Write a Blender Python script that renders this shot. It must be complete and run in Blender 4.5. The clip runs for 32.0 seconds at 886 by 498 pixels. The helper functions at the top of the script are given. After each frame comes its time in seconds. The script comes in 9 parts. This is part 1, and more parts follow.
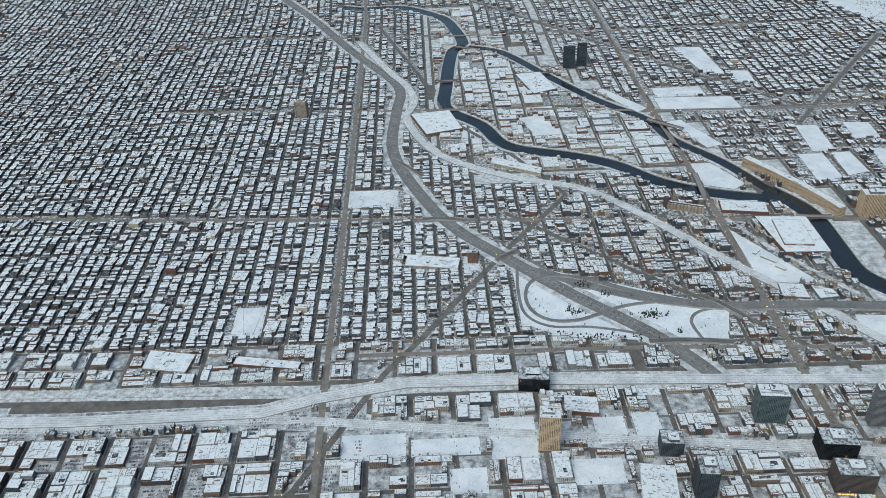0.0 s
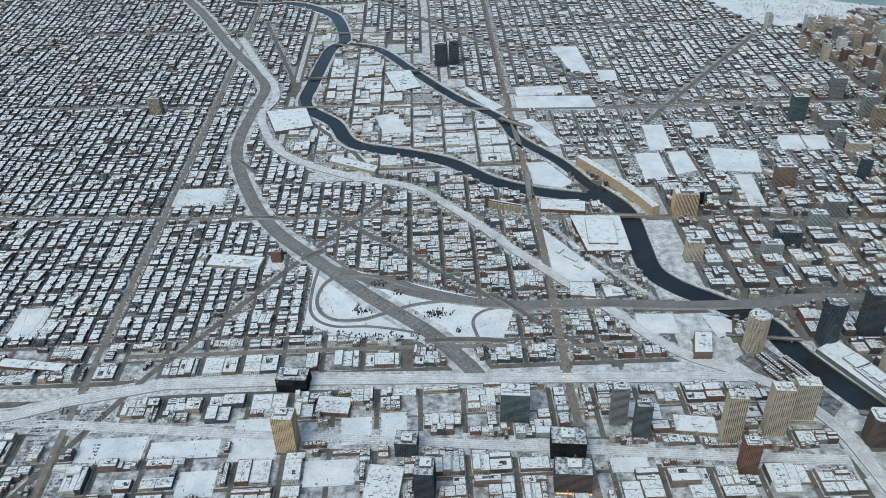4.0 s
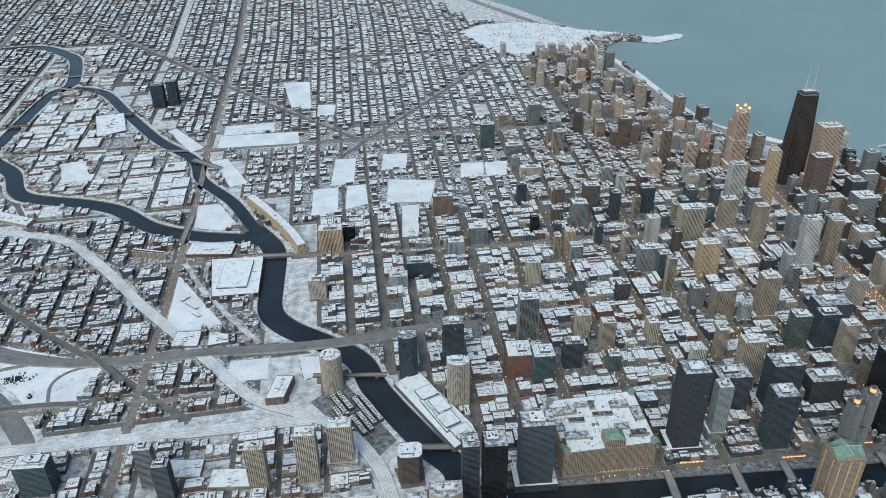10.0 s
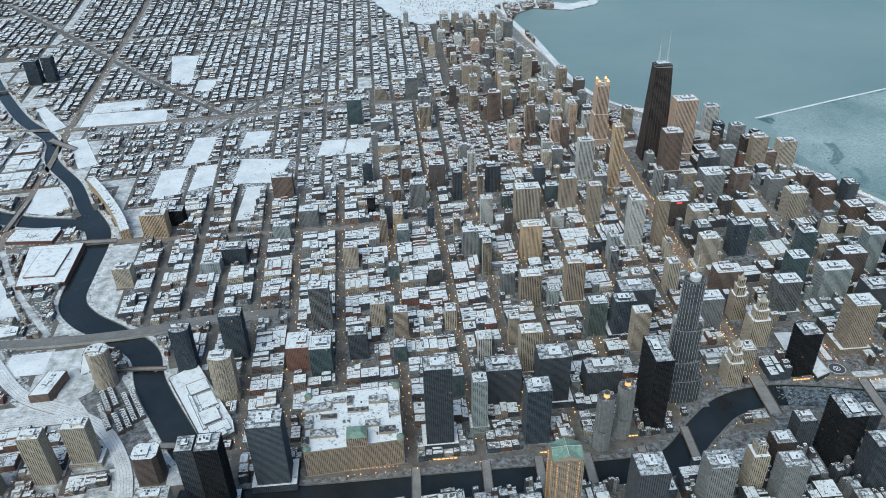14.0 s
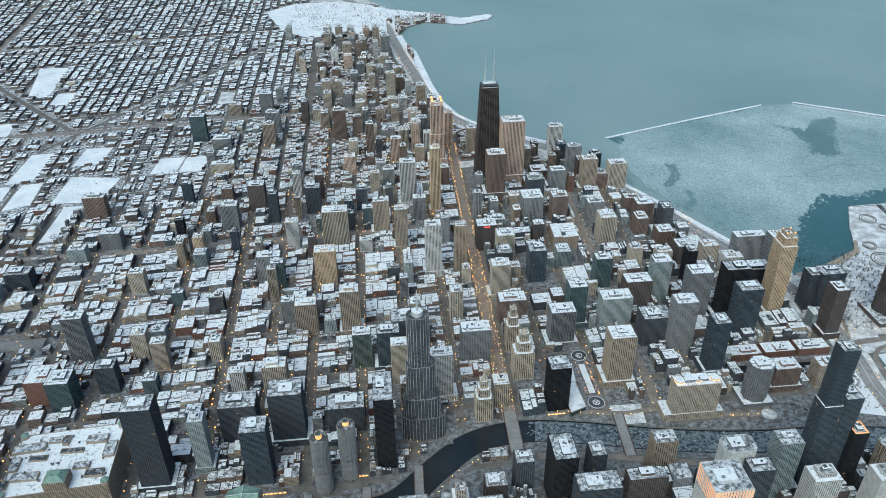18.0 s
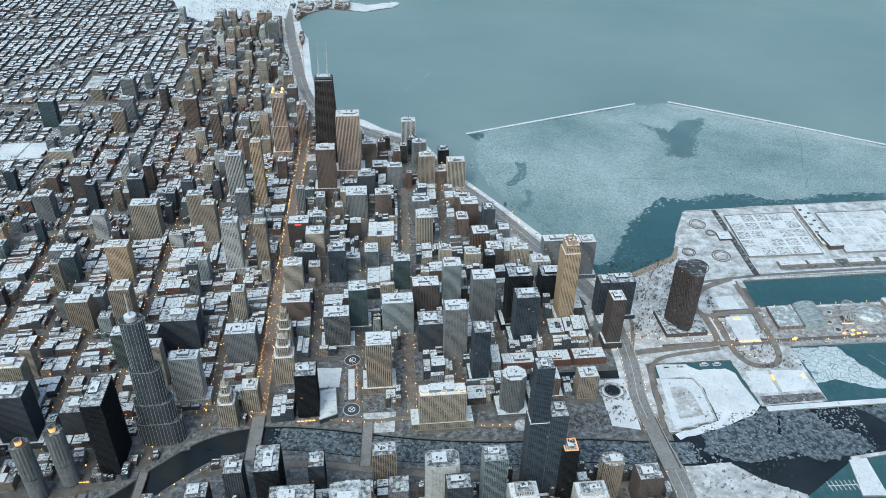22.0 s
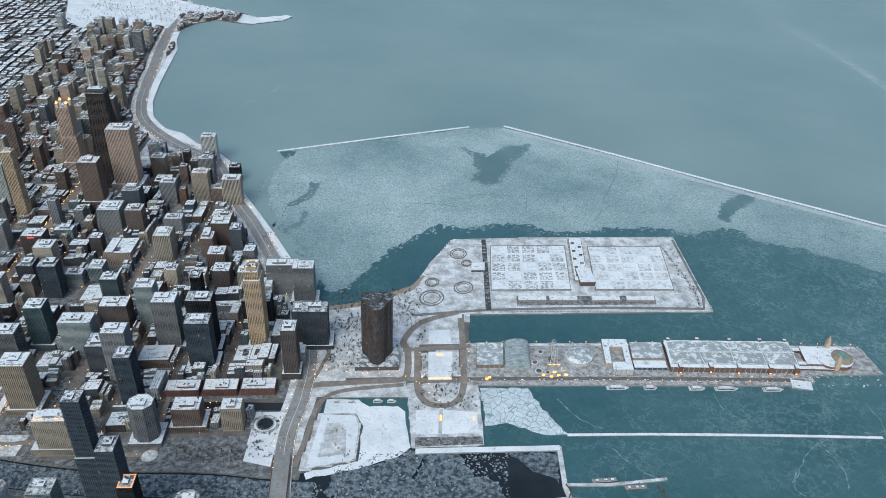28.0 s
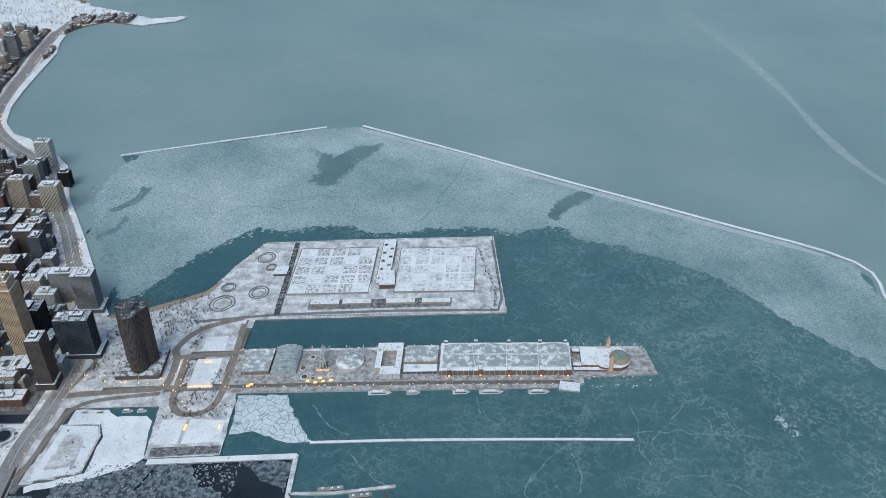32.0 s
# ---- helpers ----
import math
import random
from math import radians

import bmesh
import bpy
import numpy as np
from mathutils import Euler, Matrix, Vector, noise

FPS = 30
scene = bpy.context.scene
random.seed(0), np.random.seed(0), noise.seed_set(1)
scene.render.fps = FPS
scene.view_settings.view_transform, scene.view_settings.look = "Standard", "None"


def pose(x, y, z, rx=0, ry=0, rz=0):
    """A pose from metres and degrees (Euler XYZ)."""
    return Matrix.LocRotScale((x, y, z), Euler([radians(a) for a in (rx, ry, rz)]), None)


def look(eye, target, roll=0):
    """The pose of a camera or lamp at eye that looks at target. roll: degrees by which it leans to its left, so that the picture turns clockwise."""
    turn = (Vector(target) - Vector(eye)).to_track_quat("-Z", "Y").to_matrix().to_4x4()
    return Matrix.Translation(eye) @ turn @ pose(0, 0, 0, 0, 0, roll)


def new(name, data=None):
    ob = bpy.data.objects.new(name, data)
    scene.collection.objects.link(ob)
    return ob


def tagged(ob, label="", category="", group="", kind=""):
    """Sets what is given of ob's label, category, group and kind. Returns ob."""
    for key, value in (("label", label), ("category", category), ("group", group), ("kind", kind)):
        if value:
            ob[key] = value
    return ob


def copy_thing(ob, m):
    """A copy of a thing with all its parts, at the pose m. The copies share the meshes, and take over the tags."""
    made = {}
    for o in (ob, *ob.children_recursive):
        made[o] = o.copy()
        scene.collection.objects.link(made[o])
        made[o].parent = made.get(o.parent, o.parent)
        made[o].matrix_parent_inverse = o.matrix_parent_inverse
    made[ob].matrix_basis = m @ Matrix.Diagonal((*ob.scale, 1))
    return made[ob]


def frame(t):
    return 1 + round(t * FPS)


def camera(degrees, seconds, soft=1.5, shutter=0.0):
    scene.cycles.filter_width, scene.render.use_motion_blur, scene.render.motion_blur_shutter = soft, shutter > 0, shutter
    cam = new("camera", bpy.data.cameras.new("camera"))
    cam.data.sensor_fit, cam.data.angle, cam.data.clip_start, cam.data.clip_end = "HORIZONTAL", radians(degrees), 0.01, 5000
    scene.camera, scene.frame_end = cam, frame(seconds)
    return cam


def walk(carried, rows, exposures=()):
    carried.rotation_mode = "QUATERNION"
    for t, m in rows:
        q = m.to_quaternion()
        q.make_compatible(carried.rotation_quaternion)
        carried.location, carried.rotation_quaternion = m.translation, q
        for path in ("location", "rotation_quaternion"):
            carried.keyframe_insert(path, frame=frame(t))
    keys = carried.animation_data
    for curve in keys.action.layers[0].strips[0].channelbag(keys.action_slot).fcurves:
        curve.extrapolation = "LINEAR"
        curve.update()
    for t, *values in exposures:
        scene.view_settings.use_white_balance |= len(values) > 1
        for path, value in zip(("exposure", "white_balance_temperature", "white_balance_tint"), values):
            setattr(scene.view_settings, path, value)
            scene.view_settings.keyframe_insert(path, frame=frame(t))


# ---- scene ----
cam = camera(61.26, 32.0, soft=0.8)
PATH = [
    (0, (-465.010, -120.025, 247.238), (-465.2405, -118.3414, 246.1832), -3.01),
    (0.5, (-452.458, -117.769, 245.864), (-452.6795, -116.0839, 244.8094), -2.87),
    (1, (-440.156, -115.800, 245.006), (-440.3680, -114.1146, 243.9505), -2.67),
    (1.5, (-427.723, -114.161, 244.483), (-427.9262, -112.4750, 243.4259), -2.49),
    (2, (-415.280, -112.667, 244.044), (-415.4739, -110.9807, 242.9853), -2.33),
    (2.5, (-402.822, -111.050, 243.632), (-403.0068, -109.3639, 242.5716), -2.12),
    (3, (-390.371, -109.387, 243.105), (-390.5466, -107.7001, 242.0444), -1.96),
    (3.5, (-377.636, -108.390, 242.723), (-377.8026, -106.7028, 241.6614), -1.86),
    (5.5, (-324.003, -102.660, 240.154), (-324.1461, -100.9701, 239.0944), -1.56),
    (6, (-310.906, -101.539, 240.696), (-311.0417, -99.8497, 239.6340), -1.53),
    (6.5, (-297.424, -100.309, 240.906), (-297.5545, -98.6203, 239.8426), -1.60),
    (7, (-283.833, -99.375, 240.705), (-283.9575, -97.6882, 239.6374), -1.51),
    (7.5, (-270.216, -98.479, 240.353), (-270.3050, -96.8145, 239.2469), -0.51),
    (8, (-256.732, -97.370, 240.100), (-256.7756, -95.7032, 238.9955), 0.34),
    (8.5, (-243.654, -95.835, 239.595), (-243.6665, -94.1536, 238.5122), 0.71),
    (9, (-230.848, -94.084, 239.347), (-230.7987, -92.3540, 238.3453), 0.64),
    (9.5, (-217.857, -93.730, 239.330), (-217.7378, -91.9803, 238.3693), 0.10),
    (10, (-204.100, -92.514, 238.550), (-203.9899, -90.7851, 237.5503), -1.17),
    (10.5, (-190.329, -91.144, 238.073), (-190.2422, -89.4493, 237.0153), -2.19),
    (11, (-176.854, -89.343, 237.861), (-176.7829, -87.6610, 236.7808), -2.54),
    (11.5, (-163.477, -88.615, 237.812), (-163.4063, -86.9380, 236.7249), -2.59),
    (12, (-150.438, -87.428, 238.200), (-150.3606, -85.7529, 237.1100), -2.49),
    (12.5, (-137.348, -86.108, 238.408), (-137.2628, -84.4313, 237.3214), -2.36),
    (13, (-124.346, -85.405, 238.573), (-124.2535, -83.7245, 237.4919), -2.22),
    (13.5, (-111.355, -84.294, 238.319), (-111.2546, -82.6141, 237.2386), -1.98),
    (14, (-98.610, -83.578, 237.994), (-98.5004, -81.8957, 236.9178), -1.81),
    (14.5, (-86.188, -83.263, 238.304), (-86.0685, -81.5785, 237.2322), -1.65),
    (16.5, (-32.867, -80.743, 239.478), (-32.7248, -79.0562, 238.4127), -1.28),
    (17, (-19.792, -80.067, 239.473), (-19.6427, -78.3783, 238.4122), -1.22),
    (17.5, (-6.890, -79.078, 239.473), (-6.7326, -77.3907, 238.4107), -1.11),
    (18, (5.813, -78.039, 238.789), (5.9794, -76.3519, 237.7278), -0.69),
    (18.5, (18.755, -77.361, 238.706), (18.9280, -75.6737, 237.6462), -0.40),
    (19, (31.848, -77.144, 238.869), (32.0233, -75.4597, 237.8052), -0.38),
    (19.5, (45.254, -76.952, 239.442), (45.4191, -75.2751, 238.3643), -0.54),
    (20, (58.134, -77.497, 239.732), (58.3020, -75.8284, 238.6426), -0.51),
    (20.5, (71.308, -77.941, 240.777), (71.4812, -76.2775, 239.6801), -0.37),
    (21, (83.914, -77.688, 240.768), (84.0951, -76.0249, 239.6728), 0.27),
    (21.5, (96.464, -77.689, 241.370), (96.6515, -76.0262, 240.2746), 0.89),
    (22, (109.284, -77.613, 242.072), (109.4793, -75.9516, 240.9759), 1.21),
    (22.5, (122.864, -77.699, 242.809), (123.0640, -76.0446, 241.7030), 1.44),
    (23, (135.826, -77.864, 243.540), (136.0289, -76.2172, 242.4236), 2.18),
    (23.5, (149.139, -77.677, 244.591), (149.3441, -76.0299, 243.4745), 2.74),
    (24, (162.187, -77.862, 245.935), (162.3848, -76.2134, 244.8201), 3.27),
    (24.5, (175.623, -78.054, 247.140), (175.8058, -76.4035, 246.0263), 3.47),
    (25, (189.220, -78.427, 247.505), (189.3975, -76.7754, 246.3917), 3.41),
    (25.5, (202.573, -79.041, 246.500), (202.7477, -77.3845, 245.3922), 3.34),
    (27.5, (259.511, -78.399, 246.552), (259.6499, -76.7176, 245.4775), 2.57),
    (28, (273.245, -78.963, 247.744), (273.3854, -77.2798, 246.6729), 2.59),
    (28.5, (286.872, -79.538, 249.080), (287.0162, -77.8565, 248.0069), 2.76),
    (29, (300.577, -80.229, 250.865), (300.7232, -78.5498, 249.7885), 2.67),
    (29.5, (314.772, -80.789, 252.503), (314.9185, -79.1116, 251.4241), 2.56),
    (30, (329.234, -81.188, 253.555), (329.3802, -79.5121, 252.4735), 2.48),
    (30.5, (344.053, -81.345, 254.087), (344.1996, -79.6696, 253.0049), 2.18),
    (31, (359.368, -80.961, 253.992), (359.5137, -79.2854, 252.9102), 2.04),
    (31.5, (374.443, -80.674, 253.465), (374.5857, -78.9982, 252.3825), 1.85),
    (32, (389.405, -80.138, 252.756), (389.5465, -78.4617, 251.6734), 1.64),
]
walk(cam, [(t, look(e, g, r)) for t, e, g, r in PATH], [(0, 0.03, 6000, -4), (8, 0.12, 5930, -4), (14, 0.24, 5830, -5), (19, 0.32, 5740, -7), (25, 0.3, 5830, -3), (32, 0.1, 5850, -1)])

# ---------------------------------------------------------------- light
world = bpy.data.worlds.new("sky")
scene.world = world
world.use_nodes = True
wn = world.node_tree
sky = wn.nodes.new("ShaderNodeTexSky")
sky.sky_type = "NISHITA"
sky.sun_disc = False
sky.sun_elevation = radians(48)
sky.sun_rotation = radians(208)
sky.air_density, sky.dust_density, sky.ozone_density = 1.0, 4.0, 1.5
bg = wn.nodes["Background"]
bg.inputs["Strength"].default_value = 0.12
wn.links.new(sky.outputs["Color"], bg.inputs["Color"])
sun = new("sun", bpy.data.lights.new("sun", "SUN"))
sun.data.energy = 1.1
sun.data.angle = radians(50)
sun.data.color = (1.0, 0.97, 0.94)
sun.matrix_world = look((0, 0, 400), (31.3, 59.1, 325.7))

# The city is laid out in its own metres and drawn at one fifth of them.
S = 0.2


# The street plan was drawn on an oblique sheet; survey() brings it to true ground metres.
def survey(x, y):
    x, y = np.asarray(x, dtype=float), np.asarray(y, dtype=float)
    cx, cy = np.clip(x, -5800, 4200), np.clip(y, -900, 5400)
    a, b = cx / 1000.0, cy / 1000.0
    d = 1.0 - 0.01694 * a - 0.08211 * b
    gx = (928.08 * a + 15.84 * b - 62.82) / d
    gy = (48.45 * a + 929.19 * b - 132.29) / d
    u, v = np.clip(cx, -3400, 3200) / 3000.0, (np.clip(cy, 480, 3600) - 1800.0) / 1800.0
    terms = [u ** i * v ** j for i in range(4) for j in range(4 - i)]
    gx = gx + sum(k * t for k, t in zip((6.2, -10.0, 17.0, 4.7, -8.1, -129.9, 13.7, -58.4, -23.2, 11.2), terms))
    gy = gy + sum(k * t for k, t in zip((12.0, -55.3, 65.8, 28.8, -3.1, 64.1, 70.8, -120.0, 127.3, -52.9), terms))
    return gx + (x - cx), gy + (y - cy)


def spread(x, y):
    """How much wider and deeper the true ground is than the sheet at a place."""
    (x0, y0), (x1, y1), (x2, y2) = survey(x - 20, y - 20), survey(x + 20, y - 20), survey(x - 20, y + 20)
    return math.hypot(x1 - x0, y1 - y0) / 40, math.hypot(x2 - x0, y2 - y0) / 40


def lift(y):
    """True heights over the sheet's."""
    return np.clip(0.787 + 0.1096 * np.asarray(y, dtype=float) / 1000, 0.8, 1.2)


def sheet(x, y):
    """The sheet's place of a true one."""
    px, py = float(x), float(y)
    for _ in range(40):
        gx, gy = survey(px, py)
        px, py = px + 0.7 * (x - float(gx)), py + 0.7 * (y - float(gy))
    return px, py


PLAN = {}


# ---------------------------------------------------------------- materials
def mat(name, rough=0.8, metal=0.0, spec=0.3):
    m = bpy.data.materials.new(name)
    m.use_nodes = True
    nt = m.node_tree
    b = nt.nodes["Principled BSDF"]
    b.inputs["Roughness"].default_value = rough
    b.inputs["Metallic"].default_value = metal
    b.inputs["Specular IOR Level"].default_value = spec
    return m, nt, b


def coords(nt, scale):
    """Texture space in the city's metres divided by scale."""
    tc = nt.nodes.new("ShaderNodeNewGeometry")
    mp = nt.nodes.new("ShaderNodeMapping")
    k = 1.0 / (S * scale)
    mp.inputs["Scale"].default_value = (k, k, k)
    nt.links.new(tc.outputs["Position"], mp.inputs["Vector"])
    return mp.outputs["Vector"]


def noise_of(nt, scale, detail=3.0, rough=0.6):
    n = nt.nodes.new("ShaderNodeTexNoise")
    n.inputs["Scale"].default_value = 1.0
    n.inputs["Detail"].default_value = detail
    n.inputs["Roughness"].default_value = rough
    nt.links.new(coords(nt, scale), n.inputs["Vector"])
    return n.outputs["Fac"]


def ramp(nt, fac, stops):
    r = nt.nodes.new("ShaderNodeValToRGB")
    e = r.color_ramp.elements
    while len(e) < len(stops):
        e.new(0.5)
    for el, (p, c) in zip(e, stops):
        el.position = p
        el.color = (*c, 1)
    nt.links.new(fac, r.inputs["Fac"])
    return r.outputs["Color"]


def mix(nt, fac, a, b, kind="MIX"):
    n = nt.nodes.new("ShaderNodeMix")
    n.data_type = "RGBA"
    n.blend_type = kind
    for sock, val in ((n.inputs[0], fac), (n.inputs[6], a), (n.inputs[7], b)):
        if hasattr(val, "links"):
            nt.links.new(val, sock)
        elif isinstance(val, tuple):
            sock.default_value = (*val, 1)
        else:
            sock.default_value = val
    return n.outputs[2]


def bump(nt, b, height, strength, dist):
    n = nt.nodes.new("ShaderNodeBump")
    n.inputs["Strength"].default_value = strength
    n.inputs["Distance"].default_value = dist * S
    nt.links.new(height, n.inputs["Height"])
    nt.links.new(n.outputs["Normal"], b.inputs["Normal"])


def patchy(name, scale, lo, hi, cut=0.5, soft=0.08, fine=3.0, rough=0.8, spec=0.3, tone=0.25):
    """Two colours in patches of the given size, each with a finer grain."""
    m, nt, b = mat(name, rough, 0.0, spec)
    big = noise_of(nt, scale, 5.0, 0.65)
    col = ramp(nt, big, [(cut - soft, lo), (cut + soft, hi)])
    fin = noise_of(nt, fine, 2.0)
    g = ramp(nt, fin, [(0.3, (1 - tone,) * 3), (0.7, (1.0, 1.0, 1.0))])
    nt.links.new(mix(nt, 1.0, col, g, "MULTIPLY"), b.inputs["Base Color"])
    bump(nt, b, fin, 0.3, 0.4)
    return m


def walls(name, colours, scale=9.0, rough=0.8, by_island=False, spec=0.3):
    """Wall paint or masonry: a tone per building, streaks and grain."""
    m, nt, b = mat(name, rough, 0.0, spec)
    info = nt.nodes.new("ShaderNodeNewGeometry" if by_island else "ShaderNodeObjectInfo")
    pick = info.outputs["Random Per Island" if by_island else "Random"]
    n = len(colours)
    r = nt.nodes.new("ShaderNodeValToRGB")
    r.color_ramp.interpolation = "CONSTANT" if n > 2 else "LINEAR"
    e = r.color_ramp.elements
    while len(e) < n:
        e.new(0.5)
    for i, (el, c) in enumerate(zip(e, colours)):
        el.position = i / n if n > 2 else float(i)
        el.color = (*c, 1)
    nt.links.new(pick, r.inputs["Fac"])
    st = noise_of(nt, scale, 4.0, 0.7)
    g = ramp(nt, st, [(0.3, (0.72, 0.72, 0.72)), (0.7, (1.1, 1.1, 1.1))])
    nt.links.new(mix(nt, 1.0, r.outputs["Color"], g, "MULTIPLY"), b.inputs["Base Color"])
    return m


def glazing(name, colour, rough=0.12):
    m, nt, b = mat(name, rough, 0.0, 0.6)
    n = noise_of(nt, 14.0, 3.0, 0.7)
    c2 = tuple(min(1.0, c * 2.2 + 0.01) for c in colour)
    nt.links.new(ramp(nt, n, [(0.35, colour), (0.75, c2)]), b.inputs["Base Color"])
    fine = noise_of(nt, 4.0, 1.0)
    nt.links.new(ramp(nt, fine, [(0.3, (rough,) * 3), (0.8, (rough + 0.2,) * 3)]), b.inputs["Roughness"])
    # a few rooms with the lamps on
    v = nt.nodes.new("ShaderNodeTexVoronoi")
    v.inputs["Scale"].default_value = 1.0
    nt.links.new(coords(nt, 4.0), v.inputs["Vector"])
    bw = nt.nodes.new("ShaderNodeRGBToBW")
    nt.links.new(v.outputs["Color"], bw.inputs[0])
    on = ramp(nt, bw.outputs[0], [(0.955, (0.0, 0.0, 0.0)), (0.96, (1.0, 0.55, 0.2))])
    nt.links.new(on, b.inputs["Emission Color"])
    b.inputs["Emission Strength"].default_value = 0.55
    return m


M = {}
M["road"] = patchy("street_slush", 26, (0.105, 0.094, 0.083), (0.235, 0.218, 0.2), 0.5, 0.2, 4.0, 0.7, 0.35)
M["asphalt"] = patchy("expressway_asphalt", 60, (0.17, 0.167, 0.165), (0.28, 0.275, 0.27), 0.5, 0.2, 6.0, 0.8)
M["yard"] = patchy("snowy_ground", 9, (0.08, 0.07, 0.062), (0.76, 0.785, 0.82), 0.5, 0.1, 4.0, 0.9, 0.2, 0.35)
M["paving"] = patchy("downtown_pavement", 12, (0.11, 0.105, 0.1), (0.36, 0.383, 0.41), 0.53, 0.14, 5.0, 0.85, 0.2, 0.3)


def tracked(name):
    """Open snow with trodden tracks, thin spots and drifts."""
    m, nt, b = mat(name, 0.8, 0.0, 0.3)
    col = ramp(nt, noise_of(nt, 75.0, 5.0, 0.65), [(0.3, (0.66, 0.7, 0.745)), (0.6, (0.86, 0.88, 0.9))])
    line = ramp(nt, noise_of(nt, 38.0, 2.0, 0.45), [(0.485, (1.0, 1.0, 1.0)), (0.5, (0.86, 0.865, 0.87)), (0.515, (1.0, 1.0, 1.0))])
    thin = ramp(nt, noise_of(nt, 17.0, 5.0, 0.7), [(0.3, (0.62, 0.61, 0.6)), (0.4, (1.0, 1.0, 1.0))])
    fin = noise_of(nt, 4.0, 3.0)
    g = ramp(nt, fin, [(0.3, (0.86, 0.86, 0.87)), (0.7, (1.0, 1.0, 1.0))])
    c = mix(nt, 1.0, mix(nt, 1.0, mix(nt, 1.0, col, line, "MULTIPLY"), thin, "MULTIPLY"), g, "MULTIPLY")
    nt.links.new(c, b.inputs["Base Color"])
    bump(nt, b, fin, 0.4, 0.5)
    return m


M["snow"] = tracked("open_snow")
M["scrub"] = patchy("snowy_scrub", 14, (0.24, 0.22, 0.205), (0.8, 0.825, 0.85), 0.43, 0.16, 4.0, 0.9, 0.2, 0.3)
M["trodden"] = patchy("trodden_snow", 30, (0.27, 0.265, 0.262), (0.8, 0.82, 0.845), 0.45, 0.17, 7.0, 0.9, 0.2, 0.25)
M["track"] = patchy("railway_snow", 40, (0.47, 0.47, 0.48), (0.85, 0.86, 0.88), 0.4, 0.2, 4.0, 0.9, 0.2, 0.3)
M["rail"] = patchy("rail_steel", 30, (0.07, 0.06, 0.055), (0.18, 0.17, 0.16), 0.5, 0.2)
M["roof"] = patchy("snowy_roof", 8, (0.22, 0.235, 0.255), (0.85, 0.88, 0.91), 0.385, 0.08, 1.8, 0.85, 0.25, 0.22)
M["roof_clean"] = patchy("deep_snow_roof", 18, (0.42, 0.445, 0.475), (0.84, 0.87, 0.9), 0.38, 0.1, 3.0, 0.85, 0.25, 0.15)
M["roof_dark"] = patchy("swept_roof", 10, (0.07, 0.075, 0.08), (0.5, 0.53, 0.57), 0.6, 0.1, 2.5, 0.85, 0.25, 0.3)
M["roof_grey"] = patchy("thin_snow_roof", 9, (0.13, 0.138, 0.148), (0.72, 0.75, 0.78), 0.49, 0.09, 2.0, 0.85, 0.25, 0.28)
M["plant"] = patchy("roof_plant_metal", 6, (0.1, 0.103, 0.108), (0.32, 0.33, 0.345), 0.5, 0.15, 2.0, 0.6)
M["house_wall"] = walls("house_walls", [(0.09, 0.066, 0.057), (0.14, 0.11, 0.095), (0.06, 0.058, 0.06), (0.19, 0.165, 0.145), (0.1, 0.07, 0.055), (0.24, 0.235, 0.23), (0.075, 0.055, 0.05)], 6.0, 0.85, True)
M["lot"] = patchy("ploughed_lot", 22, (0.2, 0.2, 0.205), (0.74, 0.765, 0.795), 0.495, 0.13, 4.0, 0.85, 0.25, 0.3)
M["bank"] = patchy("river_wall", 12, (0.12, 0.11, 0.1), (0.32, 0.31, 0.3), 0.5, 0.2)
M["concrete"] = patchy("grey_concrete", 16, (0.26, 0.255, 0.25), (0.42, 0.415, 0.41), 0.5, 0.2)
M["branch"] = patchy("bare_branches", 5, (0.05, 0.042, 0.036), (0.13, 0.115, 0.1), 0.5, 0.2)
M["evergreen"] = patchy("evergreen", 3, (0.02, 0.03, 0.022), (0.06, 0.075, 0.055), 0.5, 0.2)
M["copper"] = patchy("green_copper", 6, (0.14, 0.23, 0.19), (0.27, 0.38, 0.32), 0.5, 0.2)
M["steel"] = patchy("painted_steel", 6, (0.4, 0.41, 0.42), (0.62, 0.63, 0.64), 0.5, 0.2, rough=0.5)
M["rust"] = patchy("bridge_steel", 6, (0.1, 0.065, 0.05), (0.2, 0.13, 0.1), 0.5, 0.2)

WALL = {
    "white": [(0.5, 0.5, 0.485), (0.6, 0.595, 0.58)],
    "cream": [(0.4, 0.35, 0.285), (0.5, 0.445, 0.37)],
    "tan": [(0.3, 0.245, 0.19), (0.39, 0.325, 0.26)],
    "orange": [(0.5, 0.375, 0.25), (0.56, 0.43, 0.3)],
    "pink": [(0.5, 0.37, 0.29), (0.56, 0.42, 0.34)],
    "brown": [(0.16, 0.115, 0.095), (0.22, 0.165, 0.14)],
    "darkbrown": [(0.085, 0.068, 0.062), (0.125, 0.102, 0.095)],
    "red": [(0.16, 0.085, 0.065), (0.21, 0.115, 0.09)],
    "grey": [(0.19, 0.197, 0.205), (0.27, 0.277, 0.285)],
    "pale": [(0.28, 0.315, 0.325), (0.36, 0.39, 0.395)],
    "dark": [(0.06, 0.066, 0.076), (0.095, 0.102, 0.115)],
    "bronze": [(0.05, 0.04, 0.038), (0.075, 0.06, 0.056)],
    "black": [(0.016, 0.017, 0.02), (0.03, 0.032, 0.037)],
    "navy": [(0.06, 0.075, 0.095), (0.09, 0.105, 0.125)],
    "teal": [(0.1, 0.135, 0.145), (0.14, 0.175, 0.185)],
    "green": [(0.1, 0.125, 0.12), (0.14, 0.165, 0.155)],
}
for key, cols in WALL.items():
    M[key] = walls(key + "_cladding", cols)
